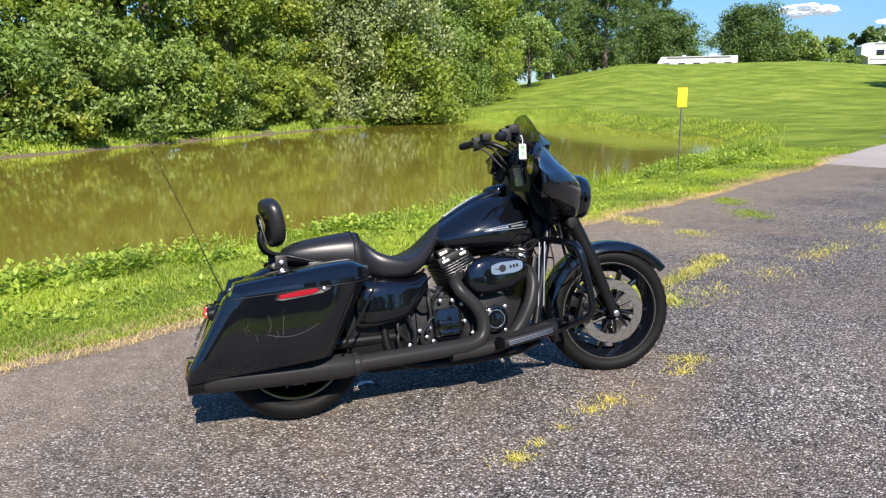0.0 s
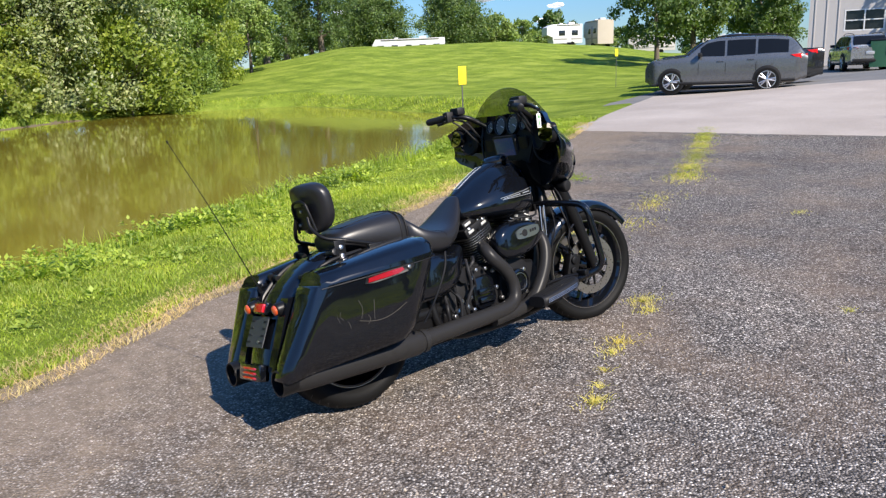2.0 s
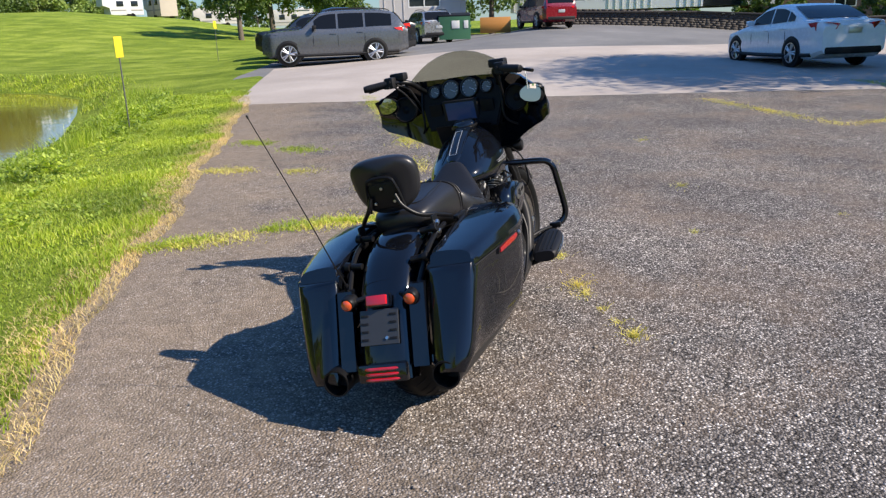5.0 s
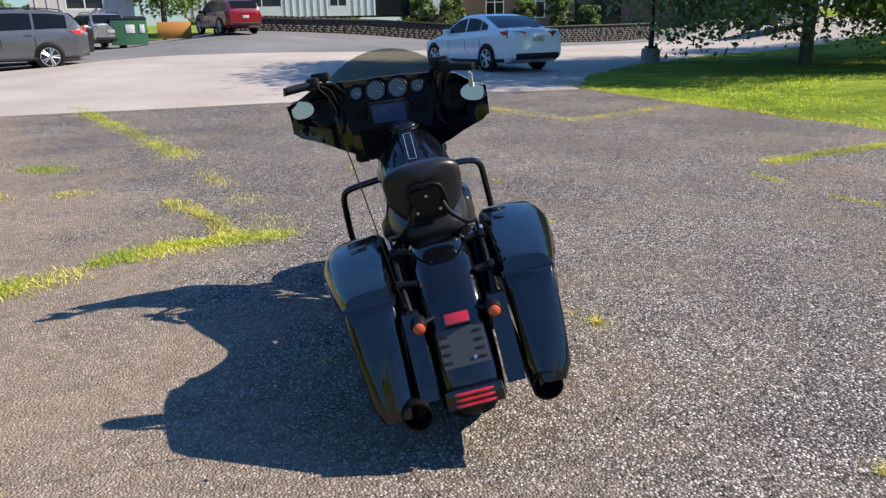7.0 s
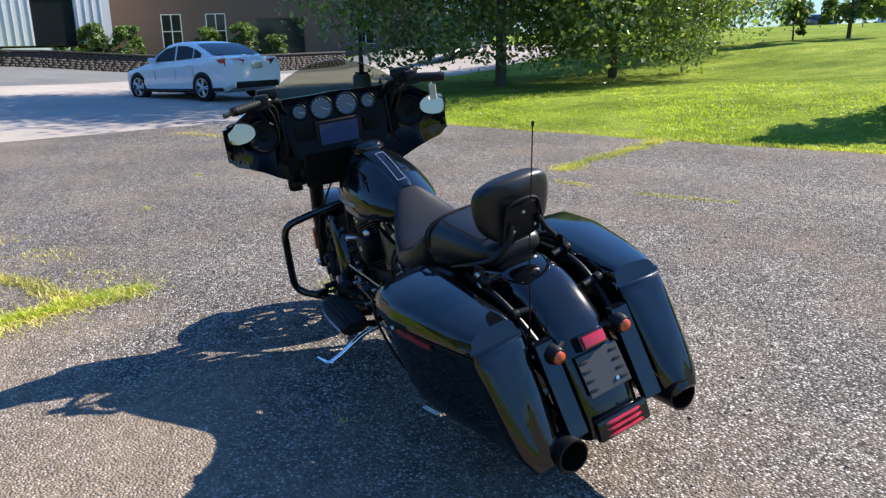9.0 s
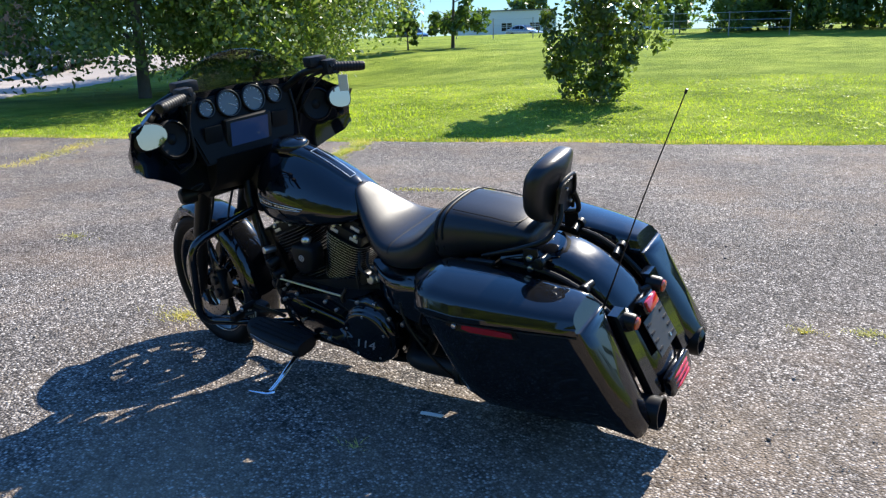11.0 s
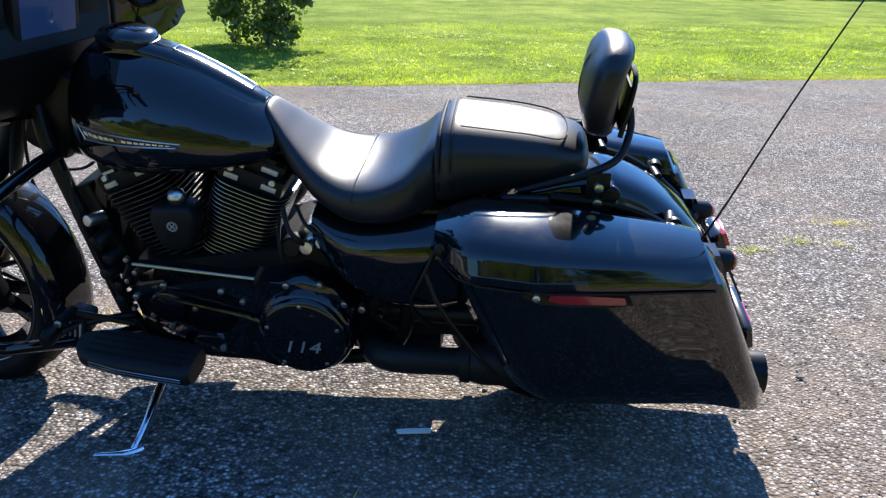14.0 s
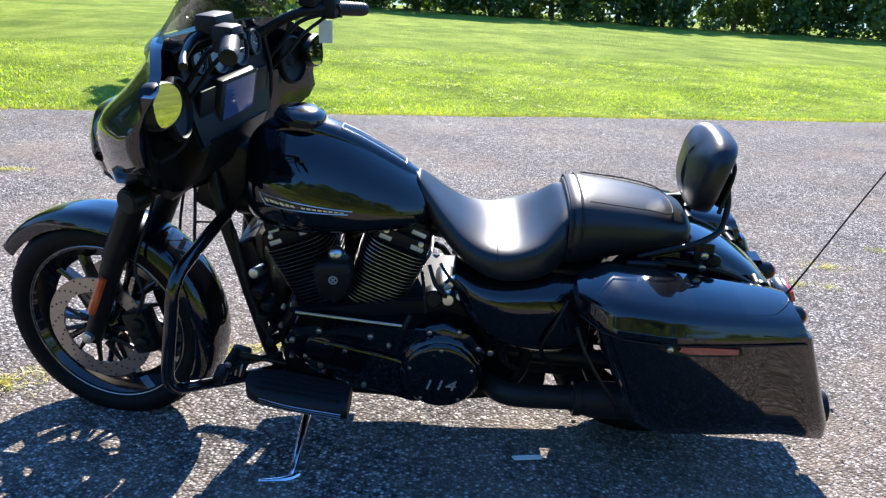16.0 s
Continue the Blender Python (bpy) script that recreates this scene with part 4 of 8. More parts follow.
bmesh.ops.bevel(bm, geom=[e for e in bm.edges if abs(e.verts[0].co.x - e.verts[1].co.x) < 0.05], offset=0.008, segments=2, affect="EDGES")
dash = fpart("dashboard", bm, DASHBLACK, fair, "black instrument panel")
for y, r in ((0.055, 0.046), (-0.055, 0.046), (0.152, 0.029), (-0.152, 0.029)):
    c = on_dash(y, 1.128 if r > 0.04 else 1.125)
    bm = nb()
    hoop(bm, [(r + 0.006, 0.0), (r + 0.006, 0.012), (r + 0.002, 0.016), (r - 0.002, 0.012), (r - 0.002, 0.0)], to_axis(c, DASH_N))
    g = fpart("gauge", bm, SATIN, fair, "round gauge with a pale dial")
    bm = nb()
    disc(bm, c + DASH_N * 0.006, DASH_N, r - 0.002, 0.003, 32)
    fpart("dial", bm, DIAL, g)
    bm = nb()
    sd = Vector((0, 1, 0))
    up = DASH_N.cross(sd)
    for k in range(11):
        q = radians(-130 + 260 * k / 10)
        d = up * -math.cos(q) + sd * math.sin(q)
        tube(bm, [c + DASH_N * 0.0085 + d * (r * 0.72), c + DASH_N * 0.0085 + d * (r * 0.88)], 0.0012, 4, 1, False)
    q = radians(-115)
    d = up * -math.cos(q) + sd * math.sin(q)
    tube(bm, [c + DASH_N * 0.009, c + DASH_N * 0.009 + d * (r * 0.7)], 0.0016, 4, 1, False)
    fpart("needle", bm, DIALPRINT, g)
    bm = nb()
    hoop(bm, [(r + 0.0025, 0.0145), (r + 0.0025, 0.0168), (r + 0.0003, 0.0168), (r + 0.0003, 0.0145)], to_axis(c, DASH_N))
    fpart("bezel", bm, BRACKET, g, "thin grey bezel")
bm = nb()
tilt = Matrix.Rotation(radians(-9.8), 4, "Y")
box(bm, on_dash(0, 1.015), (0.03, 0.205, 0.125), 0.01, tilt)
disp = fpart("touch_screen", bm, PLASTIC, fair, "square touch screen in a black frame")
bm = nb()
box(bm, on_dash(0, 1.015) + DASH_N * 0.0155, (0.003, 0.168, 0.092), 0.001, tilt)
fpart("screen_glass", bm, SCREEN, disp)
bm = nb()
for i, w in enumerate((0.004, 0.010, 0.010, 0.010)):
    box(bm, on_dash(0.018 - 0.013 * i, 1.018) + DASH_N * 0.0175, (0.001, 0.006, 0.012), 0, tilt)
fpart("screen_digits", bm, SILVERPRINT, disp)
for sy in (-1, 1):
    bm = nb()
    box(bm, on_dash(sy * 0.15, 1.015) + DASH_N * -0.001, (0.012, 0.075, 0.10), 0.005, tilt)
    fpart("side_vent", bm, DASHBLACK, fair)
    bm = nb()
    c = Vector((1.205, sy * 0.325, 1.055))
    revolve(bm, [(0.068, 0), (0.068, 0.014), (0.062, 0.018), (0.058, 0.008), (0.02, 0.002), (0.012, 0.008), (0.001, 0.01)], 28, to_axis(c, (-0.97, -sy * 0.18, 0.12)))
    sp = fpart("speaker", bm, DASHBLACK, fair, "round black speaker grille")
    bm = nb()
    rings = []
    c = Vector((1.168, 0.412, 1.088)) if sy > 0 else Vector((1.160, -0.418, 1.070))
    nrm = Vector((-0.97, -sy * 0.13, 0.102)).normalized()
    sdv = Vector((0, 1, 0)).cross(nrm).normalized()
    for rr, hh in ((1.12, -0.022), (1.12, -0.004), (1.02, 0.003), (1.0, -0.002)):
        rings.append([c + nrm * hh + Vector((0, 1, 0)) * (0.055 * rr * math.copysign(abs(math.cos(q)) ** 0.8, math.cos(q))) + sdv * (0.041 * rr * math.copysign(abs(math.sin(q)) ** 0.8, math.sin(q)) * (1.0 + 0.25 * sy * math.cos(q)))
                      for q in [2 * math.pi * k / 28 for k in range(28)]])
    loft(bm, rings)
    mi = fpart("mirror", bm, SATIN, fair, "rear view mirror set in the fairing wing")
    bm = nb()
    loft(bm, [[p + nrm * 0.0015 for p in rings[3]], [p + nrm * 0.003 for p in rings[3]]])
    fpart("mirror_glass", bm, MIRROR, mi)
    bm = nb()
    tube(bm, [(1.30, sy * 0.30, 0.90), (1.235, sy * 0.24, 0.955), (1.225, sy * 0.235, 1.05), (1.245, sy * 0.23, 1.15)], 0.006, 8, 6)
    fpart("dash_bead", bm, PLASTIC, fair)

# handlebar and controls
bm = nb()
for sy in (-1, 1):
    tube(bm, [(1.025, sy * 0.425, 1.198), (1.06, sy * 0.345, 1.206), (1.095, sy * 0.29, 1.208), (1.15, sy * 0.245, 1.195), (1.23, sy * 0.225, 1.15), (1.33, sy * 0.15, 1.06), (1.36, sy * 0.02, 1.02)], 0.0135, 12, 5)
bars = fpart("handlebar", bm, SATIN, bike, "black handlebar")
for sy in (-1, 1):
    A, B = Vector((1.02, sy * 0.435, 1.197)), Vector((1.068, sy * 0.325, 1.208))
    bm = nb()
    tube(bm, [A + (B - A) * (k / 39) for k in range(40)], [0.016] + [0.0186 if k % 4 < 2 else 0.0196 for k in range(38)] + [0.021], 16, 1, False)
    fpart("grip", bm, GRIPRUB, bars, "ribbed black rubber grip")
    bm = nb()
    disc(bm, A - (B - A) * 0.03, A - B, 0.018, 0.012, 16, 0.004)
    fpart("grip_end", bm, SATIN, bars)
    bm = nb()
    box(bm, (1.078, sy * 0.315, 1.21), (0.05, 0.055, 0.058), 0.012)
    box(bm, (1.12, sy * 0.285, 1.235), (0.05, 0.085, 0.04), 0.01)
    disc(bm, (1.06, sy * 0.335, 1.19), (-1, 0, 0), 0.008, 0.02, 10)
    disc(bm, (1.055, sy * 0.305, 1.215), (-1, 0, 0.2), 0.007, 0.02, 10)
    box(bm, (1.052, sy * 0.318, 1.19), (0.012, 0.02, 0.008), 0.002)
    fpart("switch_housing", bm, PLASTIC, bars, "black switch housing")
    bm = nb()
    tube(bm, [(1.13, sy * 0.31, 1.215), (1.137, sy * 0.35, 1.205), (1.12, sy * 0.42, 1.187), (1.095, sy * 0.47, 1.178)], [0.012, 0.010, 0.0075, 0.009], 10, 5)
    fpart("lever", bm, SATIN, bars)
    bm = nb()
    tube(bm, [(1.09, sy * 0.285, 1.195), (1.15, sy * 0.26, 1.17), (1.20, sy * 0.25, 1.11), (1.24, sy * 0.245, 1.06)], 0.006, 8, 6)
    tube(bm, [(1.08, sy * 0.30, 1.19), (1.14, sy * 0.275, 1.14), (1.19, sy * 0.262, 1.08), (1.24, sy * 0.255, 1.03)], 0.005, 8, 6)
    fpart("control_cable", bm, PLASTIC, bars)
# paper tag tied to the right grip
bm = nb()
box(bm, (1.128, -0.420, 1.128), (0.002, 0.040, 0.066), 0.0, Matrix.Rotation(radians(118), 4, "Z"))
tag = fpart("hang_tag", bm, WHITEPAPER, bars, "white and green paper tag tied to the grip", smooth=False)
bm = nb()
box(bm, (1.1286, -0.4211, 1.146), (0.0015, 0.024, 0.014), 0.0, Matrix.Rotation(radians(118), 4, "Z"))
box(bm, (1.1286, -0.4211, 1.119), (0.0015, 0.012, 0.022), 0.0, Matrix.Rotation(radians(118), 4, "Z"))
fpart("tag_print", bm, GREENPAPER, tag, smooth=False)
bm = nb()
tube(bm, [(1.128, -0.420, 1.161), (1.131, -0.418, 1.175), (1.126, -0.418, 1.197), (1.113, -0.420, 1.187)], 0.0015, 5, 5)
fpart("tag_string", bm, WHITEPAPER, tag)

# fuel tank
def body_ring(x, top, bot, hw, n=26, widest=0.42, p=2.3, ptop=2.0):
    """Cross-section of a tank or seat: full at the sides, rounded on top."""
    zc = bot + (top - bot) * widest
    out = []
    for i in range(n):
        a = 2 * math.pi * i / n
        c, s = math.cos(a), math.sin(a)
        e = ptop if s > 0 else p
        h = top - zc if s > 0 else zc - bot
        out.append((x, hw * math.copysign(abs(c) ** (2 / e), c), zc + h * math.copysign(abs(s) ** (2 / e), s)))
    return out


def lerp_rows(rows, xs):
    rows = sorted(rows)
    k = np.array(rows, float)
    out = []
    for x in xs:
        vals = []
        for c in range(1, k.shape[1]):
            vals.append(float(np.interp(x, k[:, 0], k[:, c])))
        out.append((x, *vals))
    return out


def smooth_rows(rows, n):
    """Rows resampled along a smooth curve."""
    pts = sorted(rows)
    dim = len(pts[0])
    segs = []
    ps = [np.array(p, float) for p in pts]
    ps = [2 * ps[0] - ps[1]] + ps + [2 * ps[-1] - ps[-2]]
    for i in range(1, len(ps) - 2):
        for s in range(n):
            t = s / n
            segs.append(0.5 * (2 * ps[i] + (ps[i + 1] - ps[i - 1]) * t + (2 * ps[i - 1] - 5 * ps[i] + 4 * ps[i + 1] - ps[i + 2]) * t * t + (3 * ps[i] - ps[i - 1] - 3 * ps[i + 1] + ps[i + 2]) * t ** 3))
    segs.append(ps[-2])
    return segs


bm = nb()
tank_rows = [(0.700, 0.770, 0.705, 0.060), (0.735, 0.800, 0.695, 0.105), (0.80, 0.842, 0.680, 0.142), (0.90, 0.898, 0.665, 0.168), (1.0, 0.938, 0.657, 0.176), (1.08, 0.950, 0.658, 0.168),
             (1.15, 0.940, 0.668, 0.142), (1.195, 0.905, 0.690, 0.105), (1.212, 0.86, 0.73, 0.065)]
loft(bm, [body_ring(r[0], r[1], r[2], r[3], 30, 0.36, 2.8, 1.75) for r in smooth_rows(tank_rows, 4)])
tank = part("fuel_tank", bm, BLACK, bike, "gloss black teardrop fuel tank")
bm = nb()
rows = [(0.757, 0.822, 0.026), (0.79, 0.845, 0.038), (0.88, 0.896, 0.044), (0.96, 0.934, 0.05), (1.05, 0.962, 0.058), (1.12, 0.958, 0.052), (1.17, 0.93, 0.03)]
loft(bm, [body_ring(r[0], r[1], r[1] - 0.05, r[2], 18, 0.45, 2.5, 2.4) for r in smooth_rows(rows, 4)])
console = part("tank_console", bm, BLACK, tank, "raised centre console on the tank")
bm = nb()
path = [(0.785, 0, 0.8445), (0.84, 0, 0.8775), (0.90, 0, 0.9095), (0.955, 0, 0.9345)]
for y in (-0.017, 0.017):
    tube(bm, [(p[0], y, p[2]) for p in path], 0.0014, 6, 4)
tube(bm, [(0.785, -0.017, 0.8445), (0.785, 0.017, 0.8445)], 0.0014, 6, 1, False)
tube(bm, [(0.955, -0.017, 0.9345), (0.955, 0.017, 0.9345)], 0.0014, 6, 1, False)
part("console_strip", bm, SILVERPRINT, console, "silver rimmed strip on the console")
bm = nb()
revolve(bm, [(0.066, -0.02), (0.066, 0.004), (0.06, 0.013), (0.04, 0.021), (0.001, 0.024)], 32, to_axis((1.065, 0, 0.958), (-0.12, 0, 0.99)))
cap = part("fuel_door", bm, BLACK, tank, "round black filler cap")
bm = nb()
revolve(bm, [(0.070, -0.012), (0.070, -0.002), (0.065, 0.0), (0.065, -0.012)], 32, to_axis((1.065, 0, 0.958), (-0.12, 0, 0.99)))
part("cap_ring", bm, SATIN, tank)
# maker's badge on each side drawn as plain shapes
def tank_side(x, z, sy, off=0.0):
    r = min(smooth_rows(tank_rows, 12), key=lambda q: abs(q[0] - x))
    zc = r[2] + (r[1] - r[2]) * 0.36
    h = (r[1] - zc) if z > zc else (zc - r[2])
    e = 1.75 if z > zc else 2.8
    s = min(0.999, abs(z - zc) / h)
    c = (1 - s ** e) ** (1 / e)
    return Vector((x, sy * (r[3] * c + off), z))


for sy in (-1, 1):
    bm = nb()
    N = 16
    top = [tank_side(1.155 - 0.245 * i / N, 0.795 - 0.030 * i / N, sy, 0.002) for i in range(N + 1)]
    bot = [tank_side(1.135 - 0.215 * i / N, 0.765 - 0.008 * i / N, sy, 0.002) for i in range(N + 1)]
    tube(bm, top, 0.0016, 5, 1, False)
    tube(bm, bot, 0.0016, 5, 1, False)
    tube(bm, [top[0], bot[0]], 0.0016, 5, 1, False)
    badge = part("tank_badge", bm, SILVERPRINT, tank, "silver outlined badge on the tank side")
    bm = nb()
    for k in range(15):
        if k == 6:
            continue
        q0, q1 = (k + 0.6) / 16.5, (k + 1.35) / 16.5
        p = []
        for q in (q0, q1):
            t = top[0].lerp(top[-1], q)
            u = bot[0].lerp(bot[-1], q)
            p += [tank_side(t.x * 0.64 + u.x * 0.36, t.z * 0.64 + u.z * 0.36, sy, 0.0025), tank_side(t.x * 0.36 + u.x * 0.64, t.z * 0.36 + u.z * 0.64, sy, 0.0025)]
        bm.faces.new([bm.verts.new(v) for v in (p[0], p[1], p[3], p[2])])
    part("badge_mark", bm, SILVERPRINT, badge, smooth=False)

# seat
bm = nb()
seat_rows = [(0.352, 0.772, 0.60, 0.150), (0.375, 0.755, 0.585, 0.170), (0.42, 0.705, 0.572, 0.190), (0.48, 0.675, 0.566, 0.196), (0.55, 0.678, 0.570, 0.188), (0.62, 0.705, 0.600, 0.158), (0.68, 0.752, 0.655, 0.118),
             (0.72, 0.790, 0.705, 0.084), (0.748, 0.815, 0.745, 0.055), (0.757, 0.810, 0.765, 0.03)]


def seat_ring(x, top, bot, hw, scoop, n=30):
    out = body_ring(x, top, bot, hw, n, 0.5, 2.4, 2.9)
    return [(a, b, c + scoop * (min(1, abs(b) / hw) ** 2.2) if c > (top + bot) / 2 else c) for a, b, c in out]


sc = lambda x: 0.028 * math.exp(-((x - 0.46) / 0.09) ** 2)
loft(bm, [seat_ring(r[0], r[1], r[2], r[3], sc(r[0])) for r in smooth_rows(seat_rows, 4)])
seat = part("rider_seat", bm, LEATHER, bike, "black vinyl bucket rider seat", 60)
bm = nb()
pil_rows = [(0.018, 0.735, 0.690, 0.075), (0.035, 0.752, 0.672, 0.105), (0.09, 0.772, 0.655, 0.125), (0.17, 0.787, 0.640, 0.140), (0.25, 0.797, 0.622, 0.150), (0.32, 0.802, 0.605, 0.156), (0.352, 0.790, 0.60, 0.152)]
loft(bm, [body_ring(r[0], r[1], r[2], r[3], 30, 0.5, 2.6, 2.9) for r in smooth_rows(pil_rows, 4)])
pil = part("passenger_seat", bm, LEATHER, bike, "black vinyl passenger pillion", 60)
bm = nb()
for xx in (0.318, 0.345):
    ring = body_ring(xx, 0.803 if xx < 0.33 else 0.796, 0.62, 0.157, 36, 0.5, 2.6, 2.9)
    tube(bm, [p for p in ring if p[2] > 0.64], 0.0035, 6, 1, False)
part("seat_strap", bm, PLASTIC, pil, "stitched seam and strap across the seat")
bm = nb()
r_ = [q for q in smooth_rows(seat_rows, 12) if q[0] > 0.53][0]
tube(bm, [q for q in seat_ring(r_[0], r_[1], r_[2], r_[3], sc(r_[0]), 60) if q[2] > (r_[1] + r_[2]) / 2 + 0.02], 0.0016, 5, 1, False)
part("seat_stitching", bm, PLASTIC, seat)
bm = nb()
tube(bm, [(0.30, -0.10, 0.7985), (0.16, -0.10, 0.784), (0.075, -0.075, 0.766), (0.075, 0.075, 0.766), (0.16, 0.10, 0.784), (0.30, 0.10, 0.7985)], 0.002, 5, 5)
part("pillion_stitching", bm, PLASTIC, pil)

# backrest
bm = nb()
bt = Matrix.Translation((-0.016, 0, 0.866)) @ Matrix.Rotation(radians(-9), 4, "Y")
rings = []
for k in range(9):
    q = -1 + 2 * k / 8
    sc_ = math.sqrt(max(0.02, 1 - abs(q) ** 3.5))
    rings.append([bt @ Vector((0.042 * q + 0.018 * math.cos(u) ** 2, (0.134 + 0.024 * math.sin(u)) * sc_ * math.copysign(abs(math.cos(u)) ** 0.72, math.cos(u)), 0.108 * (0.55 + 0.45 * sc_) * math.copysign(abs(math.sin(u)) ** 0.72, math.sin(u))))
                  for u in [2 * math.pi * i / 32 for i in range(32)]])
loft(bm, rings)
brest = part("backrest", bm, LEATHER, bike, "padded black passenger backrest on a tube bracket", 70)
bm = nb()
tube(bm, [bt @ Vector((-0.044, -0.072, -0.09)), bt @ Vector((-0.048, -0.062, 0.0)), bt @ Vector((-0.048, -0.04, 0.038)), bt @ Vector((-0.048, 0.04, 0.038)), bt @ Vector((-0.048, 0.062, 0.0)), bt @ Vector((-0.044, 0.072, -0.09))], 0.006, 8, 6)
part("backrest_loop", bm, SATIN, brest)
bm = nb()
box(bm, (0, 0, 0), (0.006, 0.115, 0.10), 0.006, None)
turned(bm, bt @ Matrix.Translation((-0.042, 0, -0.03)))
part("backrest_plate", bm, SATIN, brest)
for y, z in ((0, 0.0), (0.04, -0.055), (-0.04, -0.055)):
    bm = nb()
    disc(bm, bt @ Vector((-0.048, y, z)), bt.to_3x3() @ Vector((-1, 0, 0)), 0.006, 0.008, 10, 0.002)
    part("bolt", bm, STEEL, brest)
for sy in (-1, 1):
    bm = nb()
    tube(bm, [(-0.064, sy * 0.05, 0.83), (-0.066, sy * 0.07, 0.785), (-0.04, sy * 0.115, 0.738), (0.03, sy * 0.152, 0.715), (0.10, sy * 0.158, 0.695), (0.17, sy * 0.16, 0.675)], [0.0085, 0.0085, 0.0085, 0.009, 0.0085, 0.007], 10, 6)
    box(bm, (0.0, sy * 0.155, 0.675), (0.05, 0.008, 0.09), 0.003)
    part("backrest_arm", bm, SATIN, brest)
    for z in (0.655, 0.69):
        bm = nb()
        disc(bm, (0.0, sy * 0.163, z), (0, sy, 0), 0.011, 0.016, 12, 0.004)
        part("docking_bolt", bm, STEEL, brest)

# saddlebags
def bag(sy):
    def sect(x, q):
        """Outer and inner faces of the bag at x."""
        outer = float(np.interp(x, [-0.40, -0.36, -0.22, -0.05, 0.13, 0.28, 0.34], [0.315, 0.325, 0.352, 0.392, 0.425, 0.415, 0.375]))
        return outer
    # body: rings from the front to the tail, drawn as slanted slices
    bm = nb()
    rings = []
    N = 14
    for i in range(N + 1):
        t = i / N
        xt, xb = 0.318 - 0.548 * t, 0.150 - (0.545 if sy < 0 else 0.520) * t
        zt, zb = 0.612 - 0.035 * t, (0.300 if sy < 0 else 0.276) - 0.056 * t
        sl = 1.0 - 0.25 * (1 - ss(0, 0.12, t))
        ring = []
        M = 7
        for k in range(M + 1):
            q = k / M
            x, z = xt + (xb - xt) * q, zt + (zb - zt) * q
            y = sect(x + (xt - x) * 0.7 * ss(0.78, 1.0, t), q) * (1 - 0.06 * q * q) * sl + 0.22 * (1 - sl)
            if k == M:
                y -= 0.022
            ring.append((x, sy * y, z))
        for k in range(M + 1):
            q = 1 - k / M
            x, z = xt + (xb - xt) * q, zt + (zb - zt) * q
            inner = 0.185 + 0.055 * ss(0.55, 1.0, q) * (1 - ss(0.8, 1, t)) + (0.015 if k == 0 else 0)
            ring.append((x, sy * inner, z))
        rings.append(ring)
    last = rings[-1]
    mid = Vector((sum(p[0] for p in last) / 16, sum(p[1] for p in last) / 16, sum(p[2] for p in last) / 16))
    for k, (sh, bk) in enumerate(((0.90, 0.010), (0.68, 0.020), (0.35, 0.026))):
        rings.append([(p[0] + (mid.x - p[0]) * (1 - sh) * 0.06 - bk, mid.y + (p[1] - mid.y) * sh, p[2] + (mid.z - p[2]) * (1 - sh) * 0.25 + 0.0) for p in last])
    loft(bm, rings)
    body = part("saddlebag", bm, BLACK, bike, "hard black saddlebag" if sy > 0 else "hard black saddlebag with chalky scuffs", 45)
    # lid
    bm = nb()
    rings = []
    for i in range(N + 1):
        t = i / N
        x = 0.336 - 0.566 * t
        zs = 0.617 - 0.036 * t
        h = 0.064 * (1 - 0.42 * ss(0.25, 1.0, t)) * (0.45 + 0.55 * ss(0, 0.14, t)) + 0.004
        yo = (sect(x, 0) + 0.004) * (1 - 0.16 * (1 - ss(0, 0.13, t)))
        yi = 0.180 + 0.04 * (1 - ss(0, 0.1, t))
        yc, hw = (yo + yi) / 2, (yo - yi) / 2
        end = 1 - 0.10 * ss(0.93, 1, t)
        ring = [(x, sy * (yc + hw), zs - 0.012), (x, sy * (yc + hw), zs + 0.004)]
        for k in range(9):
            a = math.pi * k / 8
            ring.append((x, sy * (yc + hw * 0.985 * math.copysign(abs(math.cos(a)) ** 0.55, math.cos(a)) * end), zs + 0.006 + h * end * math.sin(a) ** 0.62 * (1.0 - 0.22 * math.cos(a))))
        ring += [(x, sy * (yc - hw), zs + 0.004), (x, sy * (yc - hw), zs - 0.012)]
        rings.append([(px + 0.45 * (pz - zs + 0.012) * ss(0.72, 1.0, t), py, pz) for px, py, pz in ring])
    loft(bm, rings)
    lid = part("lid", bm, BLACK, body, "domed bag lid", 40)
    bm = nb()
    pts = [(0.33 - 0.556 * i / 12, sy * ((sect(0.33 - 0.556 * i / 12, 0) + 0.004) * (1 - 0.14 * (1 - ss(0, 0.13, i / 12)))), 0.598 - 0.036 * i / 12) for i in range(13)]
    tube(bm, pts, 0.0022, 6, 1, False)
    part("lid_seam", bm, PLASTIC, body)
    # reflector in its recessed bezel
    bm = nb()
    rings = []
    for off in (0.0, 0.006, 0.004):
        rr = []
        for x, z in ((-0.062, 0.548), (-0.05, 0.575), (0.06, 0.588), (0.150, 0.592), (0.158, 0.578), (0.118, 0.562), (0.06, 0.552), (-0.02, 0.545)):
            k = 0.86 if off == 0.004 else 1.0
            xx, zz = 0.05 + (x - 0.05) * k, 0.568 + (z - 0.568) * k
            rr.append((xx, sy * (sect(xx, 0) + off), zz))
        rings.append(rr)
    loft(bm, rings)
    part("reflector_bezel", bm, SATIN, body)
    bm = nb()
    rings = []
    for off in (0.003, 0.0085):
        rings.append([(x, sy * (sect(x, 0) + off), z) for x, z in ((-0.048, 0.551), (-0.044, 0.567), (0.03, 0.577), (0.100, 0.583), (0.106, 0.572), (0.08, 0.562), (0.03, 0.557))])
    loft(bm, rings)
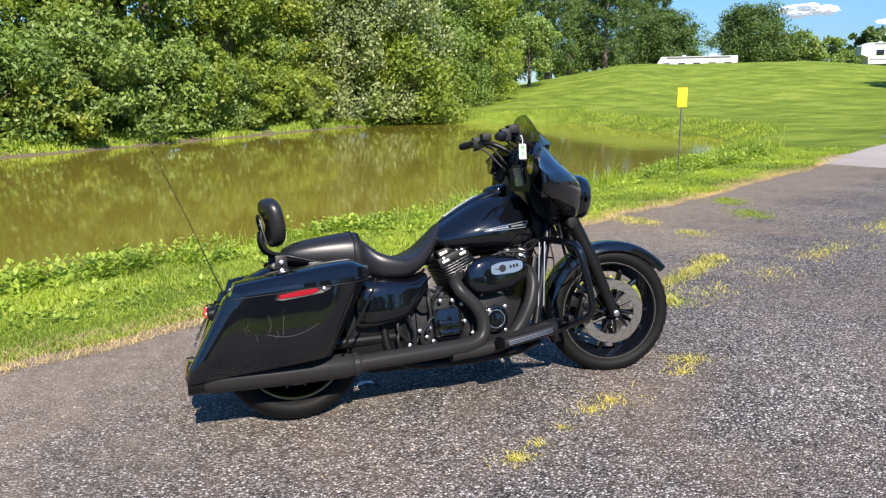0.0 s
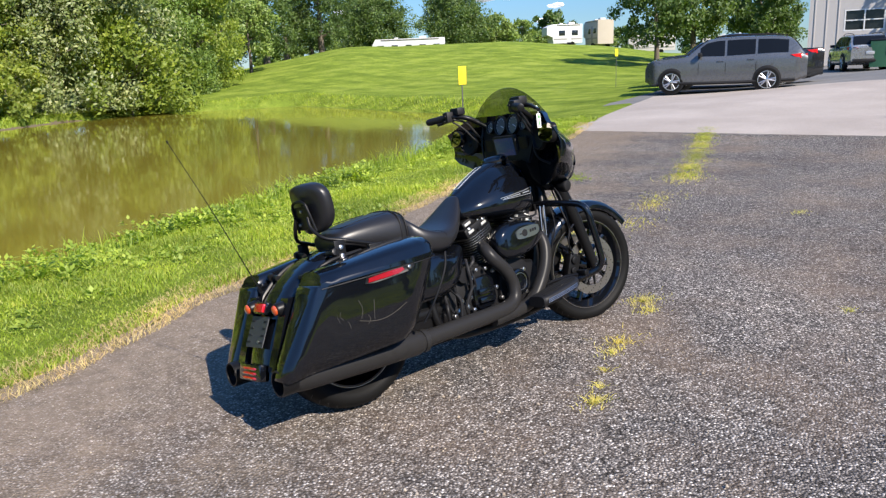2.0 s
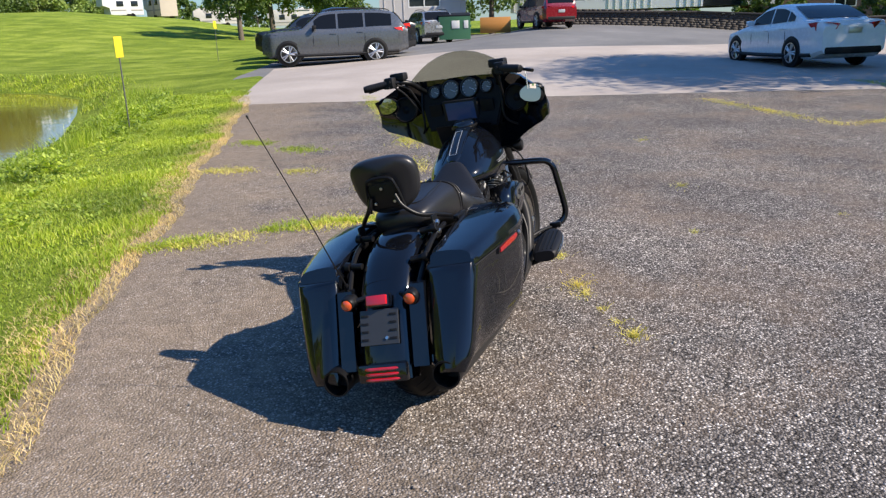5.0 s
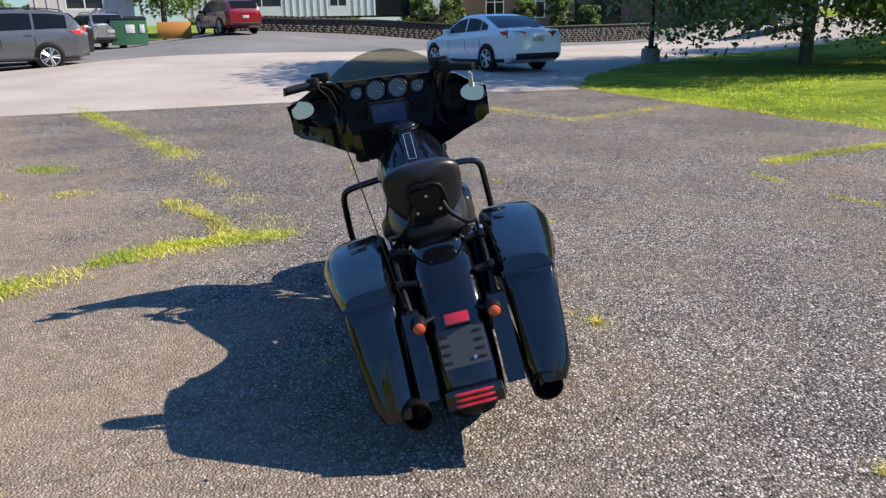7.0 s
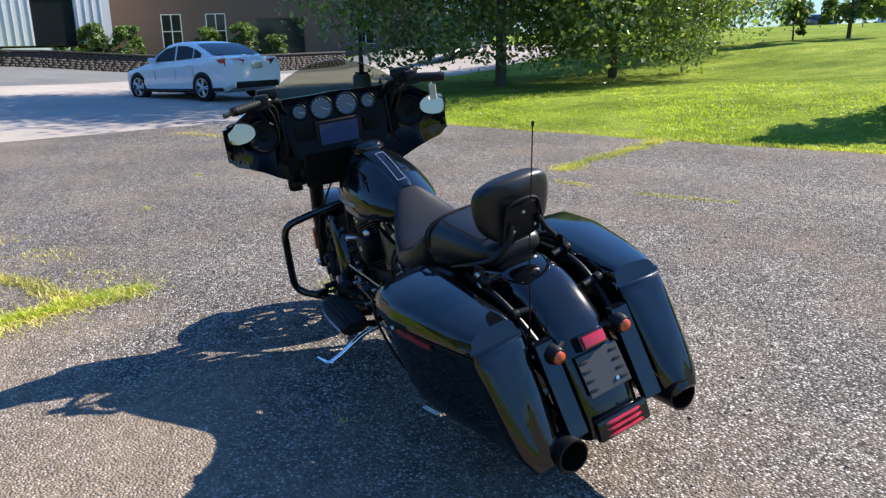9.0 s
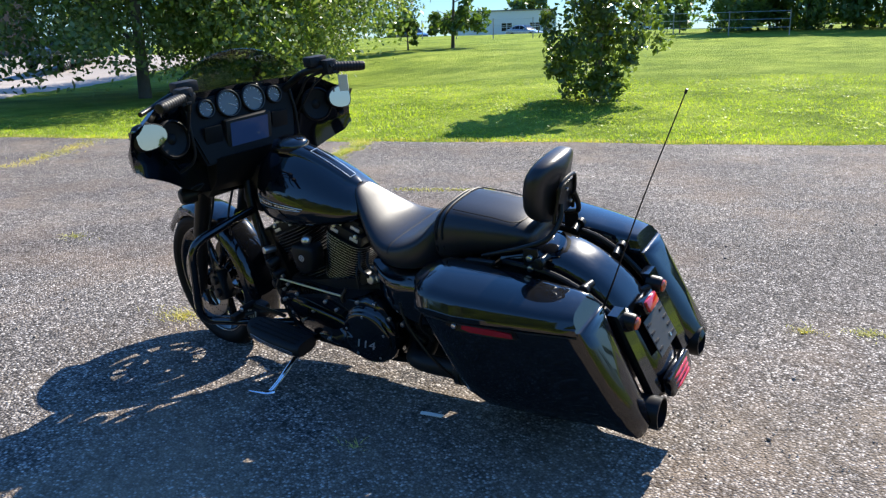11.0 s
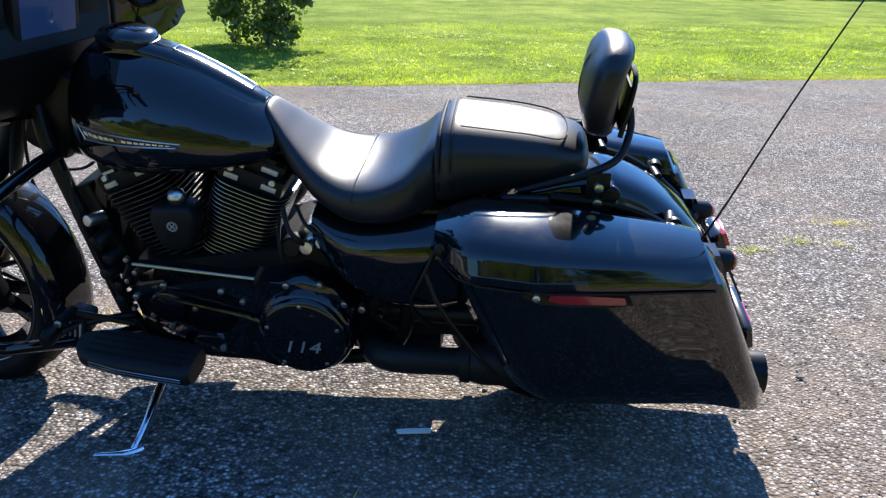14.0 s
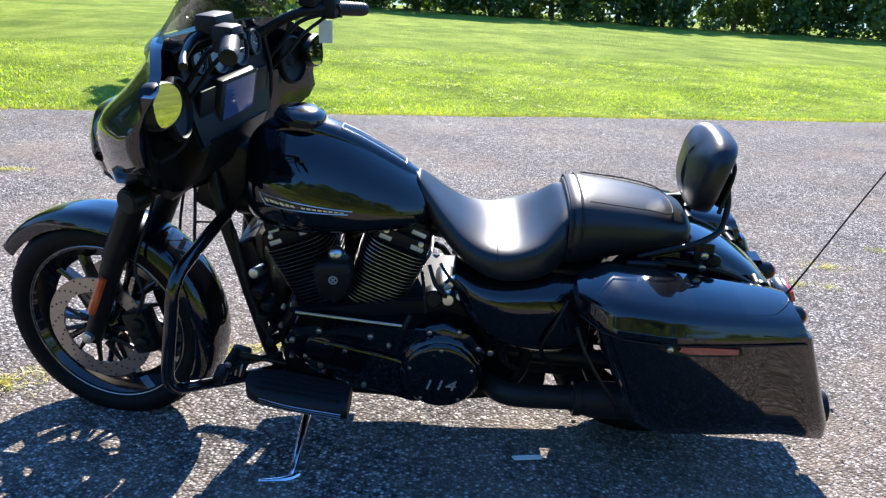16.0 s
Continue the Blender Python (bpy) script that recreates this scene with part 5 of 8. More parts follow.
    part("side_reflector", bm, DKREDLENS, body, "long red side reflector")
    bm = nb()
    disc(bm, (0.128, sy * 0.432, 0.578), (0, sy, 0), 0.008, 0.008, 14, 0.002)
    part("lock", bm, STEEL, body)
    # latch lever on top, inside
    bm = nb()
    box(bm, (0.155, sy * 0.20, 0.676), (0.10, 0.022, 0.014), 0.005)
    part("latch", bm, SATIN, body)
    # guard rail behind the front edge
    bm = nb()
    tube(bm, [(0.345, sy * 0.395, 0.60), (0.315, sy * 0.41, 0.53), (0.25, sy * 0.40, 0.42), (0.20, sy * 0.37, 0.335)], 0.005, 8, 6)
    part("edge_trim", bm, SATIN, body)
    return body


bag_left = bag(1)
bag_right = bag(-1)
# scuffs on the right-hand bag
random.seed(4)
for k in range(8):
    bm = nb()
    x0 = -0.25 + 0.030 * k + random.uniform(-0.014, 0.014)
    z0 = 0.46 + random.uniform(-0.05, 0.05)
    ln = random.uniform(0.012, 0.085)
    pts = [(x0 + 0.006 * math.sin(q * 5 + k), 0, z0 - ln * q) for q in (0, 0.5, 1)]
    pts = [(x, -(float(np.interp(x, [-0.40, -0.36, -0.22, -0.05, 0.13], [0.315, 0.325, 0.352, 0.392, 0.425])) * (1 - 0.06 * ((0.6 - z) / 0.33) ** 2) + 0.0005), z) for x, _, z in pts]
    tube(bm, pts, 0.0011, 4, 4)
    part("scuff", bm, SCRATCH, bag_right)
bm = nb()
pts = [(-0.10 + 0.20 * q, 0, 0.415 - 0.02 * math.sin(q * 3.1) + 0.03 * q * q) for q in np.linspace(0, 1, 8)]
pts = [(x, -(float(np.interp(x, [-0.40, -0.36, -0.22, -0.05, 0.13], [0.315, 0.325, 0.352, 0.392, 0.425])) * (1 - 0.06 * ((0.6 - z) / 0.33) ** 2) + 0.0005), z) for x, _, z in pts]
tube(bm, pts, 0.0012, 4, 3)
part("scuff", bm, SCRATCH, bag_right)

# rear fender and lights
bm = nb()
prof = smooth_path([(0.14, 0, 0.672), (0.05, 0, 0.690), (-0.05, 0, 0.675), (-0.15, 0, 0.630), (-0.23, 0, 0.565), (-0.285, 0, 0.495), (-0.335, 0, 0.40), (-0.372, 0, 0.31), (-0.392, 0, 0.235)], 4)
rings = []
for i, p in enumerate(prof):
    d = (prof[min(i + 1, len(prof) - 1)] - prof[max(i - 1, 0)]).normalized()
    nrm = Vector((d.z, 0, -d.x))
    if nrm.x > 0 and nrm.z < 0:
        nrm = -nrm
    if i == 0:
        nrm = Vector((0, 0, 1))
    o, q = [], []
    for j in range(13):
        s = -1 + j / 6
        y = 0.108 * math.sin(s * math.pi / 2 * 0.93) / math.sin(math.pi / 2 * 0.93)
        drop = 0.055 * abs(s) ** 3
        o.append(p - nrm * drop * 1.0 + Vector((0, y, 0)))
        q.append(p - nrm * (drop + 0.006) + Vector((0, y * 0.95, 0)))
    rings.append(o + q[::-1])
loft(bm, rings)
rfend = part("rear_fender", bm, BLACK, bike, "gloss black rear fender", 50)
bm = nb()
box(bm, (-0.312, 0, 0.505), (0.030, 0.080, 0.036), 0.005, Matrix.Rotation(radians(25), 4, "Y"))
part("tail_lens", bm, REDLENS, rfend, "small red tail light")
bm = nb()
box(bm, (-0.303, 0, 0.502), (0.030, 0.095, 0.05), 0.008, Matrix.Rotation(radians(25), 4, "Y"))
part("tail_housing", bm, BLACK, rfend)
bm = nb()
PLT = Matrix.Translation((-0.346, 0, 0.418)) @ Matrix.Rotation(radians(26), 4, "Y")
box(bm, (0, 0, 0), (0.004, 0.150, 0.125), 0.0015)
turned(bm, PLT)
plate = part("plate_bracket", bm, BRACKET, rfend, "empty slotted black number plate bracket", smooth=False)
for sy in (-1, 1):
    for k in range(4):
        bm = nb()
        box(bm, (-0.003, sy * 0.055, -0.042 + 0.028 * k), (0.003, 0.028, 0.008), 0.001)
        turned(bm, PLT)
        part("slot", bm, PLASTIC, plate)
bm = nb()
disc(bm, PLT @ Vector((-0.004, -0.03, -0.04)), PLT.to_3x3() @ Vector((-1, 0, 0)), 0.006, 0.004, 10)
part("bolt", bm, STEEL, plate)
bm = nb()
box(bm, (-0.398, 0, 0.268), (0.03, 0.19, 0.066), 0.01, Matrix.Rotation(radians(12), 4, "Y"))
fas = part("fascia_light", bm, BLACK, rfend, "fascia with three thin red light bars")
for k in range(3):
    bm = nb()
    zz, xx = 0.268 + 0.018 * (1 - k), -0.4125 + 0.004 * (1 - k)
    tube(bm, [(xx + 0.012, -0.086, zz), (xx, -0.045, zz), (xx, 0, zz), (xx, 0.045, zz), (xx + 0.012, 0.086, zz)], 0.006, 8, 4)
    part("light_bar", bm, REDLENS, fas)
for sy in (-1, 1):
    bm = nb()
    tube(bm, [(-0.262, sy * 0.07, 0.505), (-0.285, sy * 0.112, 0.503)], 0.009, 8, 1, False)
    disc(bm, (-0.290, sy * 0.124, 0.502), (-1, 0, -0.1), 0.027, 0.05, 24, 0.01)
    ts = part("rear_turn_signal", bm, SATIN, bike, "round amber rear turn signal")
    bm = nb()
    revolve(bm, [(0.020, 0), (0.020, 0.004), (0.015, 0.009), (0.001, 0.011)], 24, to_axis((-0.315, sy * 0.124, 0.4995), (-1, 0, -0.1)))
    part("lens", bm, AMBER, ts)
    bm = nb()
    for z, x in ((0.60, -0.17), (0.67, -0.03)):
        tube(bm, [(x, sy * 0.10, z), (x + 0.01, sy * 0.17, z + 0.005)], 0.012, 10, 1, False)
        disc(bm, (x, sy * 0.16, z + 0.006), (0, sy, 0.2), 0.017, 0.02, 14, 0.004)
    tube(bm, [(0.10, sy * 0.15, 0.66), (-0.05, sy * 0.155, 0.645), (-0.15, sy * 0.15, 0.60), (-0.24, sy * 0.14, 0.525), (-0.26, sy * 0.14, 0.49)], 0.010, 8, 5)
    part("fender_support", bm, SATIN, rfend)
    # filler panel between the bag and the fender
    bm = nb()
    prism(bm, [(-0.245, 0.54), (-0.275, 0.54), (-0.385, 0.275), (-0.355, 0.275)], sy * 0.113, sy * 0.172)
    part("filler_panel", bm, BLACK, rfend, "narrow painted filler panel")
# aerial
bm = nb()
tube(bm, [(-0.225, 0.155, 0.550), (-0.27, 0.163, 0.665), (-0.358, 0.178, 0.905), (-0.485, 0.198, 1.218)], [0.004, 0.0024, 0.002, 0.0016], 6, 4)
disc(bm, (-0.486, 0.198, 1.221), (-0.35, 0.05, 0.9), 0.0035, 0.012, 8, 0.001)
tube(bm, [(-0.218, 0.153, 0.515), (-0.227, 0.155, 0.555)], 0.009, 10, 1, False)
part("antenna", bm, SATIN, bike, "thin black whip antenna")

# side covers and frame
for sy in (-1, 1):
    bm = nb()
    rows = [(0.30, 0.605, 0.36, 0.205), (0.36, 0.61, 0.355, 0.222), (0.44, 0.605, 0.36, 0.226), (0.52, 0.59, 0.385, 0.215), (0.58, 0.585, 0.43, 0.19), (0.64, 0.60, 0.50, 0.15)]
    rings = []
    for r in smooth_rows(rows, 4):
        x, t, b, yo = r
        ring = [(x, sy * (0.06 + (yo - 0.06) * (1 - abs(2 * k / 8 - 1) ** 7)), t + (b - t) * k / 8) for k in range(9)] + [(x, sy * 0.06, b), (x, sy * 0.06, t)]
        rings.append(ring)
    loft(bm, rings)
    part("side_cover", bm, BLACK, bike, "gloss black side cover", 50)
    bm = nb()
    tube(bm, [(1.31, sy * 0.03, 0.86), (1.28, sy * 0.075, 0.72), (1.235, sy * 0.095, 0.56), (1.195, sy * 0.105, 0.40), (1.145, sy * 0.12, 0.25), (1.05, sy * 0.13, 0.19), (0.6, sy * 0.135, 0.18), (0.45, sy * 0.14, 0.25), (0.42, sy * 0.13, 0.42)], 0.019, 12, 6)
    part("frame_tube", bm, SATIN, bike, "black frame downtube")
    bm = nb()
    tube(bm, [(1.26, sy * 0.07, 0.70), (1.272, sy * 0.14, 0.695), (1.292, sy * 0.28, 0.68), (1.302, sy * 0.338, 0.666), (1.311, sy * 0.364, 0.63), (1.322, sy * 0.371, 0.56), (1.343, sy * 0.377, 0.43), (1.348, sy * 0.374, 0.372), (1.335, sy * 0.352, 0.335), (1.305, sy * 0.315, 0.316), (1.22, sy * 0.215, 0.27), (1.13, sy * 0.12, 0.235)], 0.0165, 12, 7)
    part("engine_guard", turned(bm, Matrix.Translation((0, 0.022, 0))), BLACK, bike, "black tubular engine guard")
bm = nb()
box(bm, (1.27, 0, 0.78), (0.12, 0.10, 0.22), 0.03, Matrix.Rotation(radians(-26), 4, "Y"))
tube(bm, [(1.25, 0, 0.70), (0.95, 0, 0.68), (0.70, 0, 0.66), (0.40, 0, 0.60), (0.30, 0, 0.55)], 0.035, 12, 5)
part("frame_backbone", bm, SATIN, bike)

# engine
bm = nb()
prism(bm, [(1.10, 0.44), (1.14, 0.36), (1.12, 0.22), (1.05, 0.185), (0.60, 0.185), (0.53, 0.26), (0.50, 0.42), (0.56, 0.50), (0.72, 0.50), (0.80, 0.46)], -0.125, 0.125, 0.018)
case = part("crankcase", bm, WRINKLE, bike, "black wrinkle-finish engine case")
for nm, base, lean_a in (("front", Vector((0.995, 0, 0.425)), 22), ("rear", Vector((0.880, 0, 0.425)), -22)):
    mm = Matrix.Translation(base) @ Matrix.Rotation(radians(lean_a), 4, "Y")
    bm = nb()
    tube(bm, [mm @ Vector((0, 0, 0)), mm @ Vector((0, 0, 0.26))], 0.058, 20, 1, False)
    cyl = part("cylinder", bm, WRINKLE, bike, "air-cooled finned engine cylinder")
    for k in range(18):
        z = 0.014 + 0.0122 * k
        w, l = (0.084 + 0.012 * k / 17, 0.104 + 0.020 * k / 17)
        bm = nb()
        ring = lambda s, h: [mm @ Vector((w * s * math.copysign(abs(math.cos(q)) ** 0.5, math.cos(q)), l * s * math.copysign(abs(math.sin(q)) ** 0.5, math.sin(q)), h)) for q in [2 * math.pi * i / 28 for i in range(28)]]
        loft(bm, [ring(0.99, z), ring(1.0, z + 0.0012), ring(1.0, z + 0.0036), ring(0.99, z + 0.0048)])
        part("fin", bm, SATIN, cyl)
        bm = nb()
        e = [mm @ Vector((w * 1.003 * math.copysign(abs(math.cos(q)) ** 0.5, math.cos(q)), l * 1.003 * math.copysign(abs(math.sin(q)) ** 0.5, math.sin(q)), z + 0.0024)) for q in [2 * math.pi * i / 28 for i in range(28)]]
        tube(bm, e + [e[0]], 0.0008, 4, 1, False)
        part("fin_edge", bm, FINEDGE, cyl)
    bm = nb()
    box(bm, (0, 0, 0.245), (0.16, 0.215, 0.05), 0.014)
    box(bm, (0.0, 0, 0.282), (0.13, 0.19, 0.04), 0.014)
    box(bm, (0.0, 0.06, 0.30), (0.09, 0.06, 0.02), 0.008)
    turned(bm, mm)
    rb = part("rocker_box", bm, WRINKLE, cyl, "black rocker cover with bright edges")
    for sx in (-1, 1):
        for syy in (-1, 1):
            bm = nb()
            disc(bm, mm @ Vector((sx * 0.05, syy * 0.108, 0.262)), mm.to_3x3() @ Vector((0, syy, 0.3)), 0.008, 0.012, 10, 0.002)
            part("bolt", bm, STEEL, cyl)
    for syy in (-1, 1):
        for dx, dz, w_, off in ((0.045, 0.243, 0.034, 0.1085), (0.040, 0.268, 0.032, 0.098), (-0.035, 0.283, 0.040, 0.0955), (-0.045, 0.246, 0.036, 0.1085)):
            bm = nb()
            box(bm, (dx, syy * off, dz), (w_, 0.006, 0.013), 0.002)
            turned(bm, mm)
            part("machined_pad", bm, BONE, cyl)
    bm = nb()
    tube(bm, [mm @ Vector((0.0, -0.115, 0.02)), mm @ Vector((0, -0.108, 0.24))], 0.011, 10, 1, False)
    part("pushrod_tube", bm, SATIN, cyl)
bm = nb()
box(bm, (1.178, 0.0, 0.475), (0.05, 0.185, 0.30), 0.012, Matrix.Rotation(radians(16), 4, "Y"))
oc = part("oil_cooler", bm, SATIN, bike, "black oil cooler between the frame tubes")
for k in range(9):
    bm = nb()
    box(bm, (1.235 - 0.0085 * k, 0.0, 0.59 - 0.029 * k), (0.006, 0.17, 0.004), 0.0)
    part("cooler_fin", bm, WRINKLE, oc)
# horn cover between the cylinders on the left
bm = nb()
rings = []
for y, k in ((0.10, 0.9), (0.135, 1.0), (0.160, 1.0), (0.170, 0.93), (0.175, 0.75)):
    rings.append([(0.966 + 0.054 * k * a, y, 0.556 + 0.052 * k * b) for a, b in ((-0.8, 1.0), (-0.3, 1.06), (0.3, 1.06), (0.8, 1.0), (1.0, 0.6), (0.95, -0.1), (0.7, -1.0), (0.3, -1.25), (-0.3, -1.25), (-0.7, -1.0), (-0.95, -0.1), (-1.0, 0.6))])
loft(bm, rings)
hc = part("horn_cover", bm, WRINKLE, bike, "black horn cover between the cylinders", 60)
bm = nb()
hoop(bm, [(0.0125, 0.0), (0.0125, 0.003), (0.0095, 0.003), (0.0095, 0.0)], to_axis((0.963, 0.1755, 0.564), (0, 1, 0)), 24)
box(bm, (0.963, 0.177, 0.564), (0.017, 0.002, 0.003), 0, Matrix.Rotation(radians(45), 4, "Y"))
box(bm, (0.963, 0.177, 0.564), (0.017, 0.0022, 0.003), 0, Matrix.Rotation(radians(-45), 4, "Y"))
part("cover_medallion", bm, SILVERPRINT, hc, "round silver medallion")
bm = nb()
revolve(bm, [(0.021, 0), (0.022, 0.007), (0.018, 0.016), (0.010, 0.022), (0.001, 0.023)], 22, to_axis((0.961, 0.128, 0.618), (0, 0.7, 0.7)))
part("choke_dome", bm, STEEL, bike, "small bright domed cap on the engine")
# primary cover and derby
bm = nb()
out = [(1.10, 0.385), (1.07, 0.335), (1.02, 0.275), (0.90, 0.225), (0.75, 0.196), (0.66, 0.188), (0.58, 0.215), (0.545, 0.285), (0.545, 0.37), (0.585, 0.43), (0.66, 0.458), (0.74, 0.44), (0.86, 0.425), (1.0, 0.437), (1.07, 0.425)]
prism(bm, out, 0.10, 0.205, 0.02)
prim = part("primary_cover", bm, BLACK, bike, "black primary chain cover")
for x, z in ((1.075, 0.385), (1.0, 0.305), (0.88, 0.245), (0.86, 0.41), (1.0, 0.42), (0.565, 0.39), (0.70, 0.435), (0.62, 0.44)):
    bm = nb()
    disc(bm, (x, 0.206, z), (0, 1, 0), 0.008, 0.012, 10, 0.002)
    part("bolt", bm, STEEL, prim)
bm = nb()
disc(bm, (1.0, 0.205, 0.36), (0, 1, 0), 0.045, 0.02, 30, 0.008)
part("stator_boss", bm, BLACK, prim)
bm = nb()
revolve(bm, [(0.122, -0.03), (0.120, 0.004), (0.112, 0.018), (0.106, 0.022), (0.104, 0.030), (0.098, 0.035), (0.09, 0.037), (0.02, 0.043), (0.001, 0.044)], 44, to_axis((0.665, 0.20, 0.307), (0, 1, 0)))
derby = part("derby_cover", bm, BLACK, prim, "round black derby cover marked 114")
for k in range(5):
    a = radians(18 + 72 * k)
    bm = nb()
    disc(bm, (0.665 + 0.089 * math.cos(a), 0.236, 0.307 + 0.089 * math.sin(a)), (0, 1, 0), 0.0055, 0.006, 10, 0.002)
    part("bolt", bm, STEEL, derby)


def text_ob(name, body, size, m, material, parent, extrude=0.001):
    cu = bpy.data.curves.new(name, "FONT")
    cu.body, cu.size, cu.extrude = body, size, extrude
    cu.align_x, cu.align_y = "CENTER", "CENTER"
    tmp = bpy.data.objects.new(name, cu)
    scene.collection.objects.link(tmp)
    me = bpy.data.meshes.new_from_object(tmp.evaluated_get(bpy.context.evaluated_depsgraph_get()))
    bpy.data.objects.remove(tmp)
    me.transform(m)
    me.materials.append(material)
    ob = new(name, me)
    ob.parent = parent
    return ob


SHEAR = Matrix(((1, 0.3, 0, 0), (0, 1, 0, 0), (0, 0, 1, 0), (0, 0, 0, 1)))
TXT = Matrix(((-1, 0, 0, 0.665), (0, 0, 1, 0.2452), (0, 1, 0, 0.286), (0, 0, 0, 1)))
text_ob("derby_number", "114", 0.046, TXT @ SHEAR @ Matrix.Diagonal((1.35, 1, 1, 1)), SILVERPRINT, derby)
# shift rod, starter, rear clutter on the left
bm = nb()
tube(bm, [(1.06, 0.215, 0.482), (0.768, 0.20, 0.445)], 0.004, 8, 1, False)
rod = part("shift_rod", bm, STEEL, bike, "bright shift linkage rod")
bm = nb()
tube(bm, [(0.755, 0.19, 0.475), (0.768, 0.205, 0.445), (0.765, 0.205, 0.425)], 0.008, 8, 3)
part("rod_end", bm, SATIN, rod)
bm = nb()
tube(bm, [(1.065, 0.215, 0.482), (1.085, 0.215, 0.445)], 0.008, 8, 1, False)
part("rod_end", bm, SATIN, rod)
for k, (x, z, r) in enumerate(((0.665, 0.505, 0.030), (0.605, 0.515, 0.024))):
    bm = nb()
    revolve(bm, [(r * 0.9, 0), (r, 0.006), (r, 0.10), (r * 0.9, 0.108), (0.001, 0.11)], 22, to_axis((x, 0.01 * k, z), (0, 1, 0)))
    part("starter_motor", bm, STEEL, bike, "bare metal starter and oil fitting")
bm = nb()
box(bm, (0.47, 0.0, 0.36), (0.22, 0.20, 0.22), 0.03)
part("gearbox", bm, WRINKLE, bike, "black gearbox case")
# Added block: stops sunlight passing under the gearbox onto the ground.
bm = nb()
box(bm, (0.475, -0.02, 0.215), (0.25, 0.20, 0.10), 0.02)
part("sun_blocker", bm, SATIN, bike, "black block added under the gearbox to stop the sun")
for k, (x, z, r, l) in enumerate(((0.70, 0.495, 0.026, 0.05), (0.655, 0.50, 0.018, 0.06), (0.615, 0.512, 0.015, 0.055), (0.64, 0.545, 0.010, 0.05))):
    bm = nb()
    revolve(bm, [(r * 0.9, 0), (r, 0.005), (r, l), (r * 0.8, l + 0.006), (0.001, l + 0.007)], 18, to_axis((x, 0.10, z), (0.1 * k - 0.1, 1, 0.2)))
    part("oil_fitting", bm, (SATIN, STEEL, BONE, STEEL)[k], bike, "small engine fitting")
for k, pts in enumerate(([(0.71, 0.13, 0.60), (0.69, 0.165, 0.56), (0.665, 0.165, 0.53), (0.66, 0.14, 0.50)], [(0.68, 0.12, 0.60), (0.645, 0.17, 0.575), (0.60, 0.17, 0.54), (0.58, 0.15, 0.49)], [(0.73, 0.10, 0.56), (0.72, 0.155, 0.53), (0.715, 0.165, 0.47)])):
    bm = nb()
    tube(bm, pts, (0.006, 0.0045, 0.005)[k], 8, 6)
    part("hose", bm, PLASTIC, bike, "black hose behind the engine")
for k, (x, z) in enumerate(((1.105, 0.46), (1.09, 0.425), (1.115, 0.40), (1.10, 0.35), (1.115, 0.32), (1.09, 0.30), (0.93, 0.36), (0.81, 0.385), (1.04, 0.335))):
    bm = nb()
    disc(bm, (x, 0.207 if x < 1.08 else 0.16, z), (0, 1, 0), 0.007, 0.014, 10, 0.002)
    part("bolt", bm, STEEL, prim)
bm = nb()
tube(bm, [(1.02, 0.212, 0.395), (0.93, 0.213, 0.375), (0.80, 0.213, 0.345), (0.76, 0.212, 0.325)], 0.006, 8, 5)
part("cover_crease", bm, BLACK, prim)
bm = nb()
tube(bm, [(1.10, 0.20, 0.30), (1.16, 0.23, 0.335), (1.22, 0.25, 0.36)], 0.008, 8, 4)
sl_ = part("shift_lever", bm, SATIN, bike, "black toe shift lever with a rubber peg")
bm = nb()
tube(bm, [(1.222, 0.24, 0.36), (1.226, 0.30, 0.362)], 0.0135, 12, 1, False)
part("peg_rubber", bm, RUBBER, sl_)
bm = nb()
disc(bm, (1.2265, 0.303, 0.362), (0.05, 1, 0), 0.009, 0.006, 12, 0.002)
part("peg_cap", bm, STEEL, sl_)
for k, pts in enumerate(([(1.33, -0.10, 0.80), (1.30, -0.19, 0.72), (1.315, -0.20, 0.60), (1.36, -0.17, 0.55), (1.43, -0.13, 0.56)], [(1.30, -0.08, 0.78), (1.265, -0.14, 0.68), (1.27, -0.15, 0.58), (1.255, -0.12, 0.47)],
                         [(1.33, 0.10, 0.80), (1.32, 0.17, 0.70), (1.335, 0.17, 0.62), (1.40, 0.12, 0.60)], [(1.25, -0.05, 0.70), (1.13, -0.16, 0.655), (1.00, -0.16, 0.655), (0.86, -0.15, 0.61), (0.80, -0.13, 0.54)],
                         [(1.24, 0.10, 0.66), (1.215, 0.13, 0.54), (1.185, 0.14, 0.43), (1.15, 0.15, 0.34)])):
    bm = nb()
    tube(bm, pts, (0.0045, 0.0035, 0.0045, 0.005, 0.006)[k], 8, 6)
    part("control_cable", bm, PLASTIC, bike, "black cable looping below the fairing")
for x in (1.246, 1.218):
    bm = nb()
    tube(bm, [(x, -0.118, 0.69), (x - 0.032, -0.122, 0.385)], 0.0035, 8, 1, False)
    part("brake_pipe", bm, STEEL, bike, "bright metal brake pipe beside the frame tube")
for k, (x, z, r) in enumerate(((1.17, 0.50, 0.020), (1.15, 0.455, 0.016), (1.165, 0.41, 0.018), (1.14, 0.375, 0.014), (1.175, 0.555, 0.015), (1.145, 0.33, 0.015))):
    bm = nb()
    disc(bm, (x, 0.135, z), (0.3, 1, 0.1 * k - 0.2), r, 0.05, 12, 0.004)
    part("engine_fitting", bm, (SATIN, WRINKLE, SATIN, SATIN, STEEL, WRINKLE)[k], bike, "small fitting at the front of the engine")
bm = nb()
box(bm, (1.225, 0.22, 0.315), (0.055, 0.075, 0.06), 0.012, Matrix.Rotation(radians(-15), 4, "Y"))
